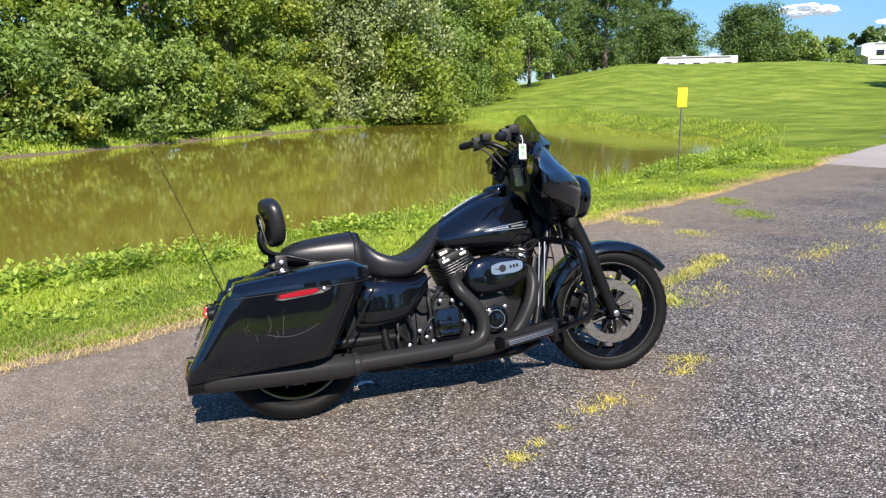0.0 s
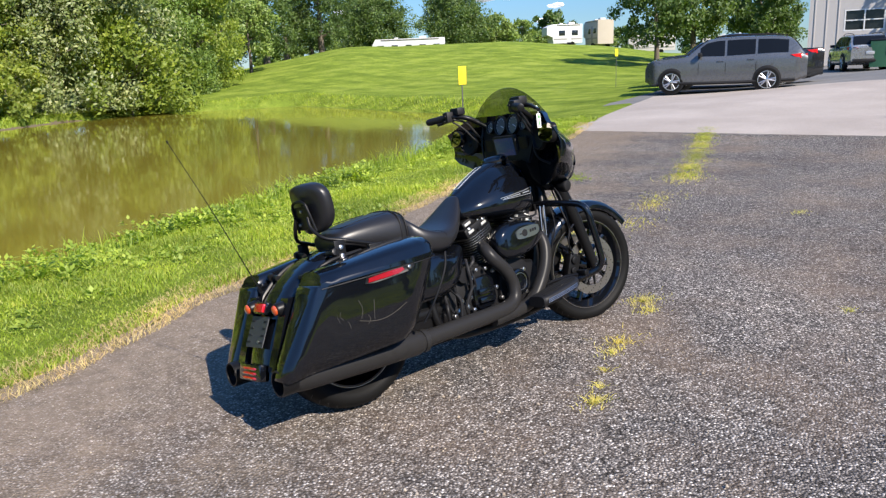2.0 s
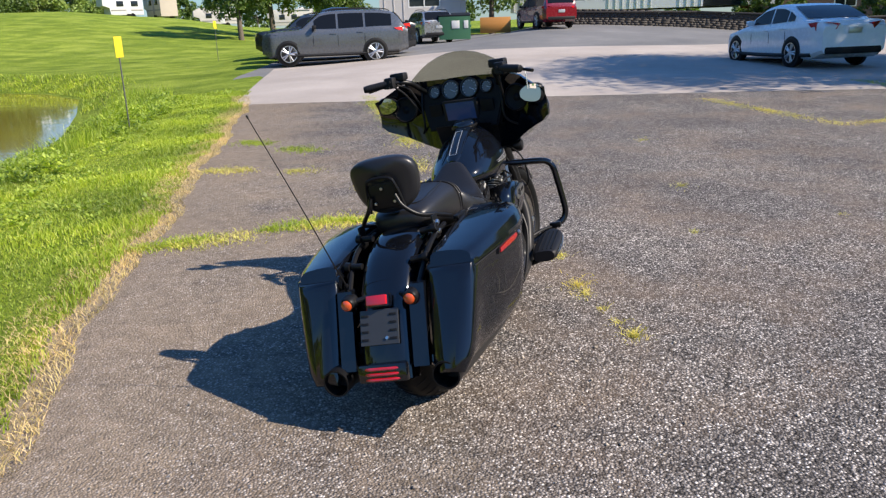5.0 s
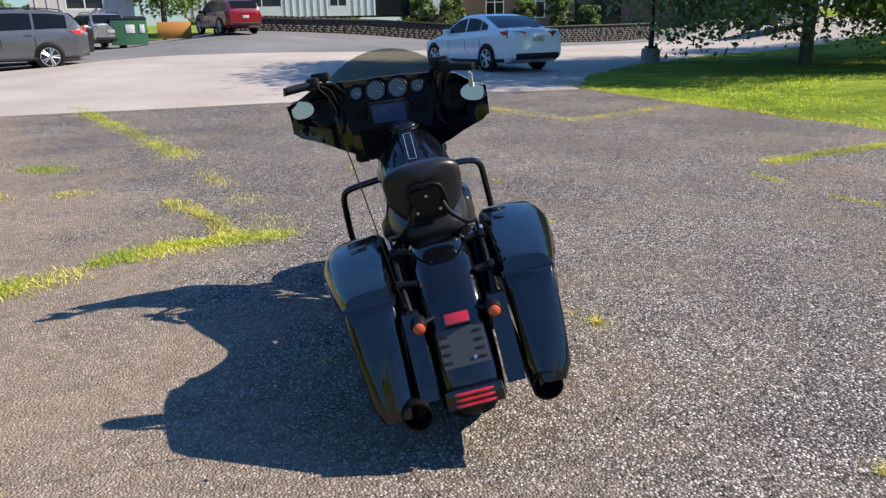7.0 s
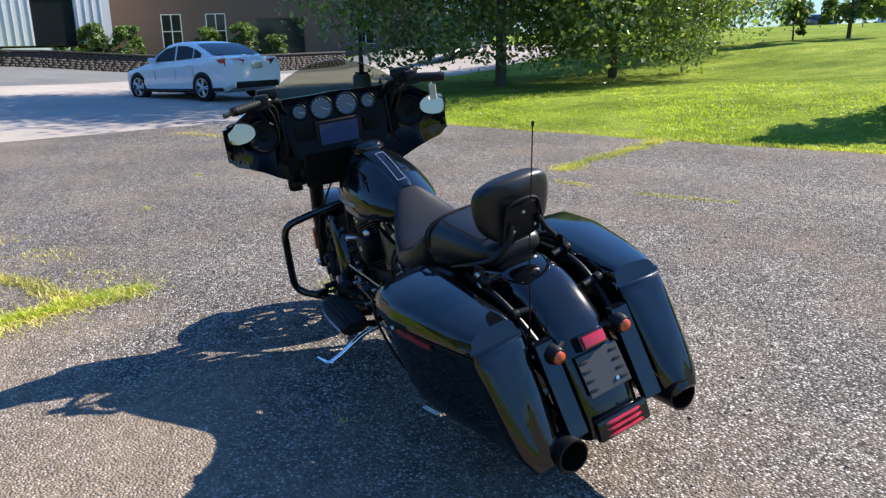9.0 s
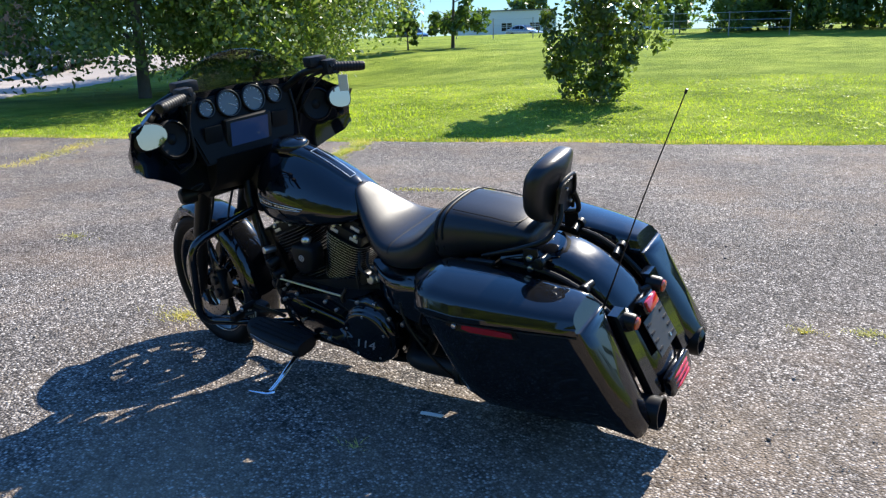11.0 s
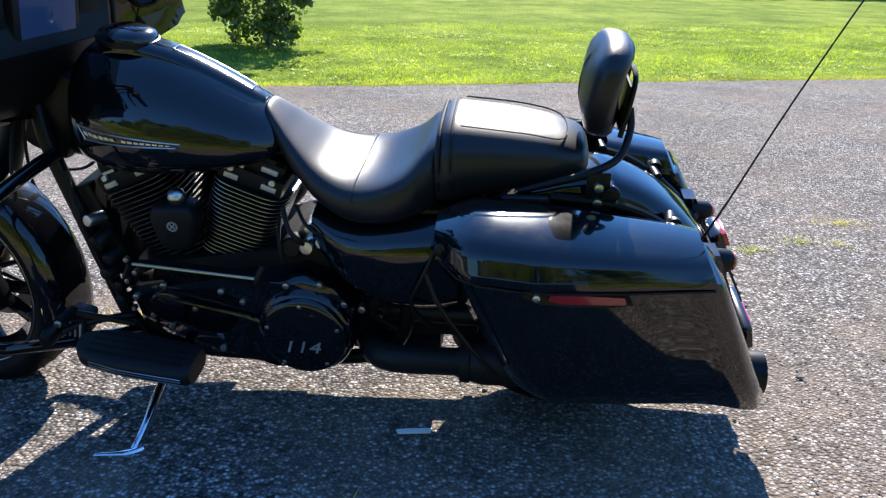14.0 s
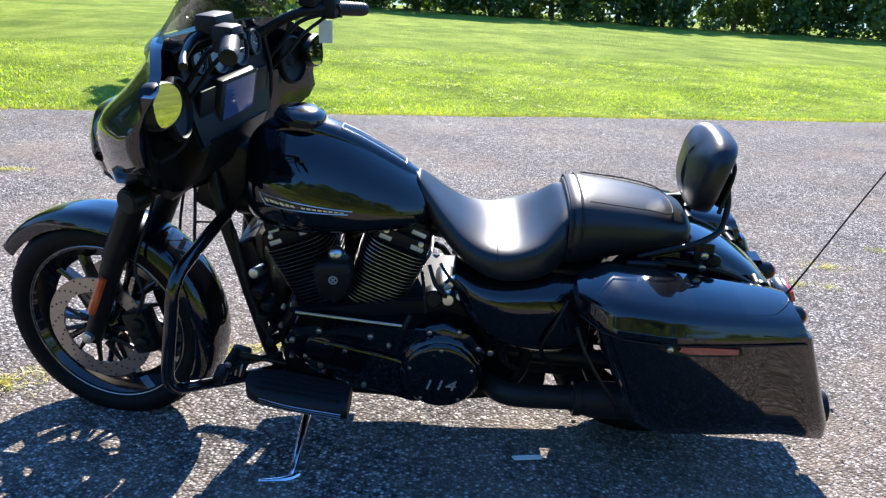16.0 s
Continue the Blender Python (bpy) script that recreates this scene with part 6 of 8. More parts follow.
hl = part("horn_block", bm, PLASTIC, bike, "small ribbed black block by the floorboard")
for k in range(4):
    bm = nb()
    box(bm, (1.208 + 0.012 * k, 0.2585, 0.312 + 0.003 * k), (0.004, 0.006, 0.042), 0.001, Matrix.Rotation(radians(-15), 4, "Y"))
    part("rib", bm, BONE, hl)
# floorboards
for sy in (-1, 1):
    bm = nb()
    rows = [(0.905, 0.05), (0.93, 0.062), (1.05, 0.066), (1.13, 0.06), (1.168, 0.042), (1.178, 0.02)]
    zc = lambda x: 0.262 + 0.20 * (x - 0.905) * 0.8
    rings = [sq_ring(r[0], sy * 0.305, zc(r[0]), r[1], 0.026, 3.2, 20) for r in smooth_rows(rows, 3)]
    loft(bm, rings)
    fb = part("floorboard", bm, PLASTIC, bike, "rubber-topped black rider floorboard")
    for k in range(4):
        y = sy * (0.275 + 0.022 * k)
        bm = nb()
        tube(bm, [(0.925, y, zc(0.925) + 0.0245), (1.145, y, zc(1.145) + 0.0245)], 0.0035, 6, 1, False)
        part("tread_rib", bm, RUBBER, fb)
    bm = nb()
    pts = [(0.92, sy * 0.372, zc(0.92)), (1.05, sy * 0.374, zc(1.05)), (1.135, sy * 0.364, zc(1.135))]
    for k in (-1, 0, 1):
        tube(bm, [(p[0], p[1] - sy * 0.0005, p[2] + 0.007 * k) for p in pts], 0.0014, 5, 4)
    part("edge_line", bm, STEEL, fb)
    bm = nb()
    tube(bm, [(1.0, sy * 0.13, 0.19), (1.0, sy * 0.25, 0.222)], 0.014, 10, 1, False)
    part("board_bracket", bm, SATIN, fb)
    bm = nb()
    tube(bm, [(1.11, sy * 0.13, 0.20), (1.11, sy * 0.26, 0.24)], 0.014, 10, 1, False)
    part("board_bracket", bm, SATIN, fb)
    bm = nb()
    tube(bm, [(1.12, sy * 0.16, 0.30), (1.20, sy * 0.24, 0.325), (1.245, sy * 0.30, 0.33)], 0.009, 8, 4)
    box(bm, (1.245, sy * 0.31, 0.335), (0.03, 0.06, 0.03), 0.008)
    part("pedal", bm, SATIN, fb)
# kickstand
bm = nb()
tube(bm, [(1.02, 0.15, 0.175), (1.035, 0.24, 0.16), (1.045, 0.36, 0.105), (1.05, 0.412, 0.087)], [0.014, 0.012, 0.011, 0.011], 10, 5)
kick = part("kickstand", bm, CHROME, bike, "chrome kickstand swung out to the ground")
bm = nb()
tube(bm, [(1.03, 0.405, 0.088), (1.06, 0.43, 0.088), (1.13, 0.445, 0.094)], [0.009, 0.012, 0.006], 10, 4)
box(bm, (1.052, 0.42, 0.0865), (0.06, 0.035, 0.010), 0.004, Matrix.Rotation(radians(11.7), 4, "X"))
part("stand_foot", bm, CHROME, kick)

# right-hand side of the engine
bm = nb()
rings = []
for y, k in ((-0.10, 0.80), (-0.12, 0.92), (-0.175, 1.0), (-0.195, 0.99), (-0.212, 0.93), (-0.222, 0.80), (-0.226, 0.5), (-0.227, 0.05)):
    rings.append([(0.962 + 0.155 * k * math.copysign(abs(math.cos(q)) ** 0.85, math.cos(q)), y, 0.563 + (0.085 - 0.018 * math.cos(q)) * k * math.copysign(abs(math.sin(q)) ** 0.85, math.sin(q)) + 0.012 * math.cos(q)) for q in [2 * math.pi * i / 36 for i in range(36)]])
loft(bm, rings)
ac = part("air_cleaner", bm, BLACK, bike, "gloss black oval air cleaner cover", 60)
bm = nb()
rings = [[(0.995 + 0.078 * math.copysign(abs(math.cos(q)) ** 0.6, math.cos(q)), y, 0.588 + 0.027 * math.copysign(abs(math.sin(q)) ** 0.6, math.sin(q)) + 0.10 * 0.078 * math.cos(q)) for q in [2 * math.pi * i / 28 for i in range(28)]] for y in (-0.212, -0.231)]
loft(bm, rings)
ins = part("cover_insert", bm, STEEL, ac, "brushed steel insert with dark markings")
bm = nb()
disc(bm, (0.972, -0.232, 0.586), (0, -1, 0), 0.017, 0.003, 22)
for k in range(3):
    box(bm, (1.012 + 0.016 * k, -0.2325, 0.591 + 0.002 * k), (0.010, 0.002, 0.014), 0)
box(bm, (0.945, -0.2325, 0.584), (0.016, 0.002, 0.004), 0)
part("insert_mark", bm, PLASTIC, ins, smooth=False)
bm = nb()
revolve(bm, [(0.062, 0), (0.066, 0.012), (0.06, 0.03), (0.05, 0.034), (0.046, 0.028), (0.03, 0.028), (0.026, 0.036), (0.001, 0.038)], 36, to_axis((0.945, -0.145, 0.355), (0, -1, 0)))
cc = part("cam_cover", bm, BLACK, bike, "round black cam cover")
bm = nb()
hoop(bm, [(0.043, 0.0), (0.043, 0.003), (0.040, 0.003), (0.040, 0.0)], to_axis((0.945, -0.176, 0.355), (0, -1, 0)), 36)
part("cover_ring", bm, STEEL, cc)
for dx, dz in ((-0.055, 0.06), (0.06, 0.05), (0.055, -0.06), (-0.06, -0.05)):
    bm = nb()
    disc(bm, (0.945 + dx, -0.14, 0.355 + dz), (0, -1, 0), 0.01, 0.03, 10, 0.002)
    part("bolt", bm, STEEL, cc)
bm = nb()
prism(bm, [(1.03, 0.44), (1.05, 0.30), (0.98, 0.235), (0.88, 0.235), (0.83, 0.30), (0.85, 0.44), (0.90, 0.47), (0.99, 0.47)], -0.148, -0.10, 0.012)
part("cam_chest", bm, WRINKLE, bike)
for x in (0.905, 0.985):
    bm = nb()
    tube(bm, [(x, -0.118, 0.45), (x + (0.01 if x > 0.95 else -0.01), -0.125, 0.475)], 0.022, 14, 1, False)
    part("lifter_block", bm, STEEL, bike, "bare metal lifter block")
bm = nb()
prism(bm, [(0.785, 0.405), (0.790, 0.315), (0.765, 0.28), (0.675, 0.275), (0.650, 0.305), (0.648, 0.385), (0.672, 0.425), (0.755, 0.43)], -0.170, -0.10, 0.018)
gb = part("gearbox_cover", bm, BLACK, bike, "black gearbox side cover")
bm = nb()
for k in range(2):
    box(bm, (0.717, -0.180, 0.318 + 0.040 * k), (0.095, 0.018, 0.026), 0.007)
part("cover_rib", bm, BLACK, gb)
for x, z in ((0.652, 0.43), (0.785, 0.44), (0.795, 0.36), (0.640, 0.285), (0.685, 0.462), (0.742, 0.458), (0.628, 0.345)):
    bm = nb()
    disc(bm, (x, -0.168, z), (0, -1, 0), 0.0095, 0.014, 10, 0.003)
    part("bolt", bm, STEEL, gb)
bm = nb()
revolve(bm, [(0.035, 0), (0.038, 0.01), (0.036, 0.02), (0.001, 0.022)], 24, to_axis((0.608, -0.15, 0.452), (0, -1, 0)))
part("oil_filler", bm, WRINKLE, gb)
bm = nb()
prism(bm, [(0.80, 0.47), (0.81, 0.28), (0.74, 0.235), (0.60, 0.235), (0.575, 0.30), (0.575, 0.42), (0.62, 0.48)], -0.140, -0.09, 0.016)
part("gearbox_flange", bm, WRINKLE, gb)
for k, (x, z, r) in enumerate(((0.560, 0.295, 0.013), (0.585, 0.335, 0.011), (0.535, 0.275, 0.012), (0.615, 0.305, 0.010), (0.640, 0.500, 0.012), (0.600, 0.505, 0.009), (0.820, 0.455, 0.010), (0.835, 0.300, 0.010))):
    bm = nb()
    disc(bm, (x, -0.150, z), (0, -1, 0), r, 0.022, 12, 0.004)
    part("bolt", bm, STEEL, gb)
for k, pts in enumerate(([(0.64, -0.16, 0.52), (0.625, -0.185, 0.47), (0.630, -0.185, 0.40), (0.61, -0.175, 0.33)], [(0.66, -0.15, 0.47), (0.645, -0.19, 0.44), (0.655, -0.185, 0.39)], [(0.53, -0.16, 0.40), (0.55, -0.19, 0.35), (0.545, -0.185, 0.27)],
                         [(0.50, -0.15, 0.36), (0.475, -0.18, 0.32), (0.485, -0.17, 0.26)], [(0.70, -0.14, 0.52), (0.68, -0.16, 0.50), (0.655, -0.15, 0.47)])):
    bm = nb()
    tube(bm, pts, (0.008, 0.006, 0.009, 0.008, 0.010)[k], 8, 6)
    part("hose", bm, PLASTIC, gb)
bm = nb()
tube(bm, [(0.56, -0.17, 0.34), (0.53, -0.18, 0.42), (0.55, -0.16, 0.50), (0.60, -0.12, 0.55)], 0.007, 8, 6)
tube(bm, [(0.52, -0.16, 0.30), (0.48, -0.17, 0.36), (0.50, -0.15, 0.46)], 0.008, 8, 6)
tube(bm, [(0.66, -0.18, 0.40), (0.62, -0.19, 0.38), (0.58, -0.185, 0.31), (0.60, -0.17, 0.26)], 0.006, 8, 6)
part("hose", bm, PLASTIC, bike, "black hoses behind the engine")
# exhaust
bm = nb()
tube(bm, [(0.80, -0.10, 0.565), (0.765, -0.165, 0.545), (0.775, -0.195, 0.50), (0.835, -0.205, 0.43), (0.868, -0.205, 0.36), (0.86, -0.21, 0.295), (0.81, -0.215, 0.262), (0.70, -0.222, 0.252), (0.45, -0.235, 0.245), (0.25, -0.245, 0.24)],
     [0.024, 0.028, 0.031, 0.031, 0.031, 0.032, 0.034, 0.036, 0.036, 0.036], 16, 6)
rh = part("rear_header", bm, PIPE, bike, "matte black rear exhaust header with heat shield")
bm = nb()
tube(bm, [(1.09, -0.09, 0.575), (1.13, -0.155, 0.56), (1.135, -0.185, 0.50), (1.105, -0.20, 0.41), (1.05, -0.20, 0.32), (0.98, -0.20, 0.255), (0.88, -0.205, 0.232), (0.70, -0.215, 0.222)],
     [0.024, 0.028, 0.031, 0.031, 0.031, 0.031, 0.031, 0.030], 16, 6)
part("front_header", bm, PIPE, bike, "matte black front exhaust header")
for sy in (-1, 1):
    yk = 0.245 if sy < 0 else 0.205
    bm = nb()
    x0 = 0.285 if sy < 0 else 0.30
    tube(bm, [(x0, sy * yk, 0.238), (x0 - 0.03, sy * yk, 0.238), (x0 - 0.06, sy * yk, 0.238), (-0.05, sy * (yk - 0.005), 0.238), (-0.30, sy * (yk - 0.010), 0.243), (-0.345, sy * (yk - 0.012), 0.244)],
         [0.036, 0.044, 0.052, 0.053, 0.053, 0.050], 20, 4, False)
    mf = part("muffler", bm, PIPE, bike, "matte black slip-on muffler")
    bm = nb()
    ax = to_axis((-0.358, sy * (yk - 0.012), 0.244), (-1, 0, 0.0))
    rings = [[ax @ Vector((r * math.cos(2 * math.pi * i / 28), r * math.sin(2 * math.pi * i / 28), h)) for i in range(28)] for r, h in ((0.049, -0.045), (0.051, 0.03), (0.0505, 0.052), (0.045, 0.052), (0.044, 0.0), (0.03, -0.02), (0.001, -0.02))]
    loft(bm, rings)
    part("muffler_tip", bm, SATIN, mf)
    bm = nb()
    revolve(bm, [(0.047, -0.012), (0.049, -0.01), (0.049, 0.01), (0.047, 0.012)], 24, to_axis((x0 - 0.02, sy * yk, 0.238), (1, 0, 0)))
    part("clamp", bm, PIPE, mf)
bm = nb()
tube(bm, [(0.62, -0.10, 0.20), (0.56, 0.0, 0.20), (0.52, 0.14, 0.225), (0.46, 0.20, 0.236), (0.30, 0.205, 0.238)], 0.034, 14, 6)
part("crossover_pipe", bm, PIPE, bike, "black crossover exhaust pipe")
# swingarm, belt side
for sy in (-1, 1):
    bm = nb()
    tube(bm, [(0.50, sy * 0.11, 0.32), (0.25, sy * 0.125, 0.32), (0.02, sy * 0.125, 0.315)], 0.028, 10, 4)
    tube(bm, [(0.05, sy * 0.135, 0.36), (0.18, sy * 0.14, 0.60)], 0.026, 10, 1, False)
    part("swingarm", bm, SATIN, bike)
bm = nb()
tube(bm, [(0.34, 0.21, 0.56), (0.37, 0.235, 0.50), (0.40, 0.24, 0.42), (0.36, 0.235, 0.36)], 0.006, 8, 6)
tube(bm, [(0.50, 0.17, 0.52), (0.48, 0.20, 0.44), (0.50, 0.19, 0.36), (0.45, 0.17, 0.30)], 0.008, 8, 6)
box(bm, (0.47, 0.15, 0.42), (0.10, 0.06, 0.12), 0.02)
# Large box added to close the gap against sunlight and view.
box(bm, (0.40, 0.0, 0.43), (0.30, 0.26, 0.36), 0.03)
part("rear_hardware", bm, SATIN, bike)
for x, z in ((0.53, 0.36), (0.50, 0.42), (0.535, 0.43), (0.49, 0.34)):
    bm = nb()
    disc(bm, (x, 0.175, z), (0, 1, 0), 0.010, 0.02, 10, 0.003)
    part("bolt", bm, STEEL, bike)

# ---- trees ----
def limbs(bm, height, r, crown_base, spread, seed, n=7, apart=None):
    """Trunk and limbs; with apart, each limb goes into a mesh of its own."""
    rnd = random.Random(seed)
    lean_x, lean_y = rnd.uniform(-0.05, 0.05) * height, rnd.uniform(-0.05, 0.05) * height
    trunk = [(0, 0, -0.15), (lean_x * 0.2, lean_y * 0.1, height * 0.22), (lean_x * 0.5, lean_y * 0.6, height * 0.5), (lean_x, lean_y, height * 0.86)]
    tube(bm, trunk, [r * 1.35, r, r * 0.7, r * 0.16], 10, 4)
    for k in range(n):
        t = rnd.uniform(max(0.12, crown_base / height), 0.75)
        a = 2 * math.pi * (k + rnd.uniform(-0.3, 0.3)) / n
        p = Vector((lean_x * t, lean_y * t, height * t))
        l = spread * rnd.uniform(0.55, 0.9) * (1.1 - 0.5 * t)
        q = p + Vector((math.cos(a) * l * 0.5, math.sin(a) * l * 0.5, l * rnd.uniform(0.15, 0.4)))
        e = p + Vector((math.cos(a) * l, math.sin(a) * l, l * rnd.uniform(0.2, 0.7)))
        lm = bm if apart is None else nb()
        tube(lm, [p, q, e], [r * 0.42, r * 0.25, r * 0.07], 6, 3)
        if apart is not None:
            apart.append(lm)
    return bm


def crown(seed, height, spread, base, n_leaf, leaf, n_clump, shape=0.0, droop=0.0):
    """Leaves in clumps over an uneven crown; shape 0 is round, 1 is conical."""
    g = np.random.default_rng(seed)
    t = g.uniform(0, 1, n_clump) ** 0.85
    z = base + (height - base) * t
    prof = (1 - shape) * np.sqrt(np.clip(1 - (2 * (t * 0.93 + 0.03) - 0.85) ** 2 / 1.45, 0.03, 1)) + shape * (1.04 - t)
    a = g.uniform(0, 2 * np.pi, n_clump)
    lobes = 1 + 0.22 * np.sin(3 * a + seed) * np.sin(5 * t + seed * 2) + 0.15 * np.sin(7 * a - 4 * t)
    r = spread * prof * lobes * g.uniform(0.1, 1.0, n_clump) ** 0.5
    c = np.stack([r * np.cos(a), r * np.sin(a), z], 1)
    cr = spread * g.uniform(0.14, 0.36, n_clump)
    idx = g.integers(0, n_clump, n_leaf)
    d = g.normal(0, 1, (n_leaf, 3))
    d /= np.linalg.norm(d, axis=1)[:, None]
    p = c[idx] + d * (cr[idx] * g.uniform(0.0, 1.0, n_leaf) ** 0.42)[:, None] * np.array([1, 1, 0.8])
    p[:, 2] -= droop * g.uniform(0, 1, n_leaf) * np.hypot(p[:, 0], p[:, 1]) / spread
    s = leaf * g.uniform(0.55, 1.35, n_leaf)
    u = g.normal(0, 1, (n_leaf, 3)) + 0.9 * d
    u /= np.linalg.norm(u, axis=1)[:, None]
    w = np.cross(u, g.normal(0, 1, (n_leaf, 3)))
    w /= np.linalg.norm(w, axis=1)[:, None]
    u2 = np.cross(w, u)
    U, W = u2 * s[:, None], w * (s * 0.62)[:, None]
    v = np.stack([p - U, p - W * 0.9 + U * 0.1, p + U, p + W * 0.9 + U * 0.1], 1).reshape(-1, 3)
    v[:, 2] = np.maximum(v[:, 2], 0.03)
    return v, np.arange(n_leaf)[:, None] * 4 + np.array([[0, 1, 2, 3]])


def make_tree(name, label, seed, height, spread, base, n_leaf, leaf, n_clump, leaves, r=None, shape=0.0, droop=0.0, category="tree", group="", near=False):
    t = thing(name, label, category, group=group)
    apart = [] if near else None
    part("trunk", limbs(nb(), height, r or height * 0.022, base, spread, seed, 7, apart), BARK, t)
    for lm in apart or []:
        part("limb", lm, BARK, t)
    v, f = crown(seed, height, spread, base, n_leaf, leaf, n_clump, shape, droop)
    ob = raw_ob("crown", v, f, leaves, t)
    return t


def put(t, x, y, rz=0.0, dz=0.0):
    t.matrix_basis = pose(x, y, gz(x, y) + dz, 0, 0, rz)
    return t


def plant(proto, spots, scale=(0.85, 1.15)):
    """Copies of a tree at the given spots."""
    rnd = random.Random(len(spots) * 7 + 1)
    for i, (x, y) in enumerate(spots):
        s = rnd.uniform(*scale)
        m = pose(x, y, gz(x, y) - 0.05, 0, 0, rnd.uniform(0, 360)) @ Matrix.Diagonal((s, s, s * rnd.uniform(0.92, 1.1), 1))
        if i == 0:
            proto.matrix_basis = m
        else:
            c = copy_thing(proto, m)
            c.matrix_basis = m


G = "woods behind the pond"
oak = make_tree("wood_tree", "broad leafy green tree in the woods behind the pond", 11, 12.5, 4.4, 0.8, 34000, 0.112, 190, LEAF_MID, group=G)
plant(oak, [(-14, 27), (-7.5, 31), (-1.5, 36), (3.5, 41), (9, 47.5), (17, 51), (22, 58), (29, 73)])
tall = make_tree("tall_wood_tree", "tall dark green tree in the woods behind the pond", 23, 15, 4.0, 1.2, 20000, 0.15, 150, LEAF_DARK, group=G)
plant(tall, [(-10, 33), (-3, 38.5), (6, 45), (13, 49), (19, 56), (25, 65), (32, 79), (40, 92), (46, 101), (48, 88), (52, 86), (41, 80), (54, 92), (74, 113), (79, 115)])
yel = make_tree("sunlit_wood_tree", "yellow-green sunlit tree at the edge of the woods", 31, 8.5, 3.0, 0.4, 21000, 0.105, 130, LEAF_YELLOW, group=G)
plant(yel, [(-8.5, 26.5), (-3.2, 30.5), (1.8, 35.0), (5.2, 40.6), (-15.5, 23), (21.5, 53), (27, 66)])
shrub = make_tree("shore_shrub", "dense green shrub at the far shore of the pond", 37, 3.4, 2.1, 0.05, 11000, 0.08, 90, LEAF_MID, r=0.05, category="shrub", group="shrubs at the far shore")
plant(shrub, [(-11.5, 21.8), (-8.6, 24.2), (-6.0, 25.9), (-3.4, 28.2), (-0.9, 30.8), (1.3, 33.0), (-14, 20.0), (-5.0, 27.5), (13.0, 46.0), (16.5, 47.5), (20.0, 50.5), (24.0, 60), (30, 72), (35, 80), (-17.5, 18.0)], (0.7, 1.25))
yshrub = make_tree("yellow_shore_shrub", "bright yellow-green shrub at the far shore", 41, 2.3, 1.5, 0.03, 5000, 0.11, 45, LEAF_YELLOW, r=0.04, category="shrub", group="shrubs at the far shore")
plant(yshrub, [(-7.2, 24.2), (-4.4, 26.2), (0.2, 31.4), (2.7, 33.8), (4.4, 36.0), (6.0, 38.0), (-10.2, 22.3), (-12.6, 20.6)], (0.7, 1.2))
silver = make_tree("silver_poplar", "silvery-leaved poplar drooping to the pond's edge", 43, 10.5, 4.3, 0.1, 44000, 0.105, 240, LEAF_SILVER, droop=1.3)
put(silver, 10.6, 41.2)
lite = make_tree("leaning_shore_tree", "light green tree leaning over the pond", 47, 5.2, 3.0, 0.0, 14000, 0.13, 100, LEAF_YELLOW, r=0.09, droop=1.0)
put(lite, 12.2, 40.2)
lone = make_tree("lone_tree", "small rounded green tree alone on the mown slope", 53, 6.0, 2.7, 1.3, 9000, 0.13, 70, LEAF_MID, r=0.13, near=True)
put(lone, 30.8, 63.4)
far_oak = make_tree("distant_oak", "dark rounded oak on the ridge", 59, 8.0, 5.3, 0.4, 26000, 0.17, 150, LEAF_DARK, group="oaks on the ridge")
plant(far_oak, [(80.5, 92.5), (65.5, 92.0)], (0.93, 1.0))
hz = make_tree("distant_tree", "distant green tree on the horizon", 61, 9.0, 5.0, 0.5, 2200, 0.55, 60, LEAF_DARK, group="distant trees")
spots = []
rnd = random.Random(5)
for az in range(-178, 180, 5):
    if 42 < az < 56:
        continue
    d = rnd.uniform(150, 210) if not -125 < az < -70 else rnd.uniform(95, 120)
    spots.append((d * math.cos(radians(az)), d * math.sin(radians(az))))
plant(hz, spots, (0.5, 0.95))
ridge = make_tree("ridge_tree", "small distant green tree along the ridge", 63, 5.0, 3.0, 0.3, 5000, 0.22, 60, LEAF_MID, group="trees along the ridge")
plant(ridge, [(66, 108), (72, 106), (62, 110), (58, 113), (93, 90), (98, 86), (104, 82), (110, 78), (88, 104), (100, 92), (88, 95), (90, 93), (94, 95), (86, 99)], (0.6, 1.0))
conifer = make_tree("roadside_conifer", "dark green roadside conifer", 67, 9.0, 3.2, 2.3, 9000, 0.17, 70, LEAF_DARK, shape=0.15, group="conifers behind the parked cars")
plant(conifer, [(45, 30.0), (51, 31), (55.0, 27.0), (60, 31.0), (47, 12.6)], (0.7, 0.9))
lawn_tree = make_tree("lawn_maple", "leafy green maple with low branches on the lawn", 71, 10.5, 5.1, 1.35, 66000, 0.092, 360, LEAF_MAPLE, r=0.14, droop=0.75, group="trees on the lawn", near=True)
put(lawn_tree, 17.9, -11.45, 20)
for x, y, rz, s in ((18.8, -16.6, 140, 0.9), (25.0, -26.0, 250, 0.95)):
    m = pose(x, y, gz(x, y) - 0.05, 0, 0, rz) @ Matrix.Diagonal((s, s, s, 1))
    c = copy_thing(lawn_tree, m)
    c.matrix_basis = m
bush = make_tree("lawn_bush_tree", "small bushy dark-leaved tree on the lawn", 73, 3.3, 1.05, 0.12, 11000, 0.062, 150, LEAF_BUSH, r=0.07, droop=0.1, near=True)
put(bush, 4.66, -11.84, 30)
young = make_tree("young_lawn_tree", "slim young tree on the far lawn", 79, 4.6, 1.35, 0.7, 4500, 0.12, 60, LEAF_DARK, r=0.07, shape=0.5, group="young trees on the lawn")
plant(young, [(20.3, -31.5), (9.5, -48)], (0.9, 1.1))
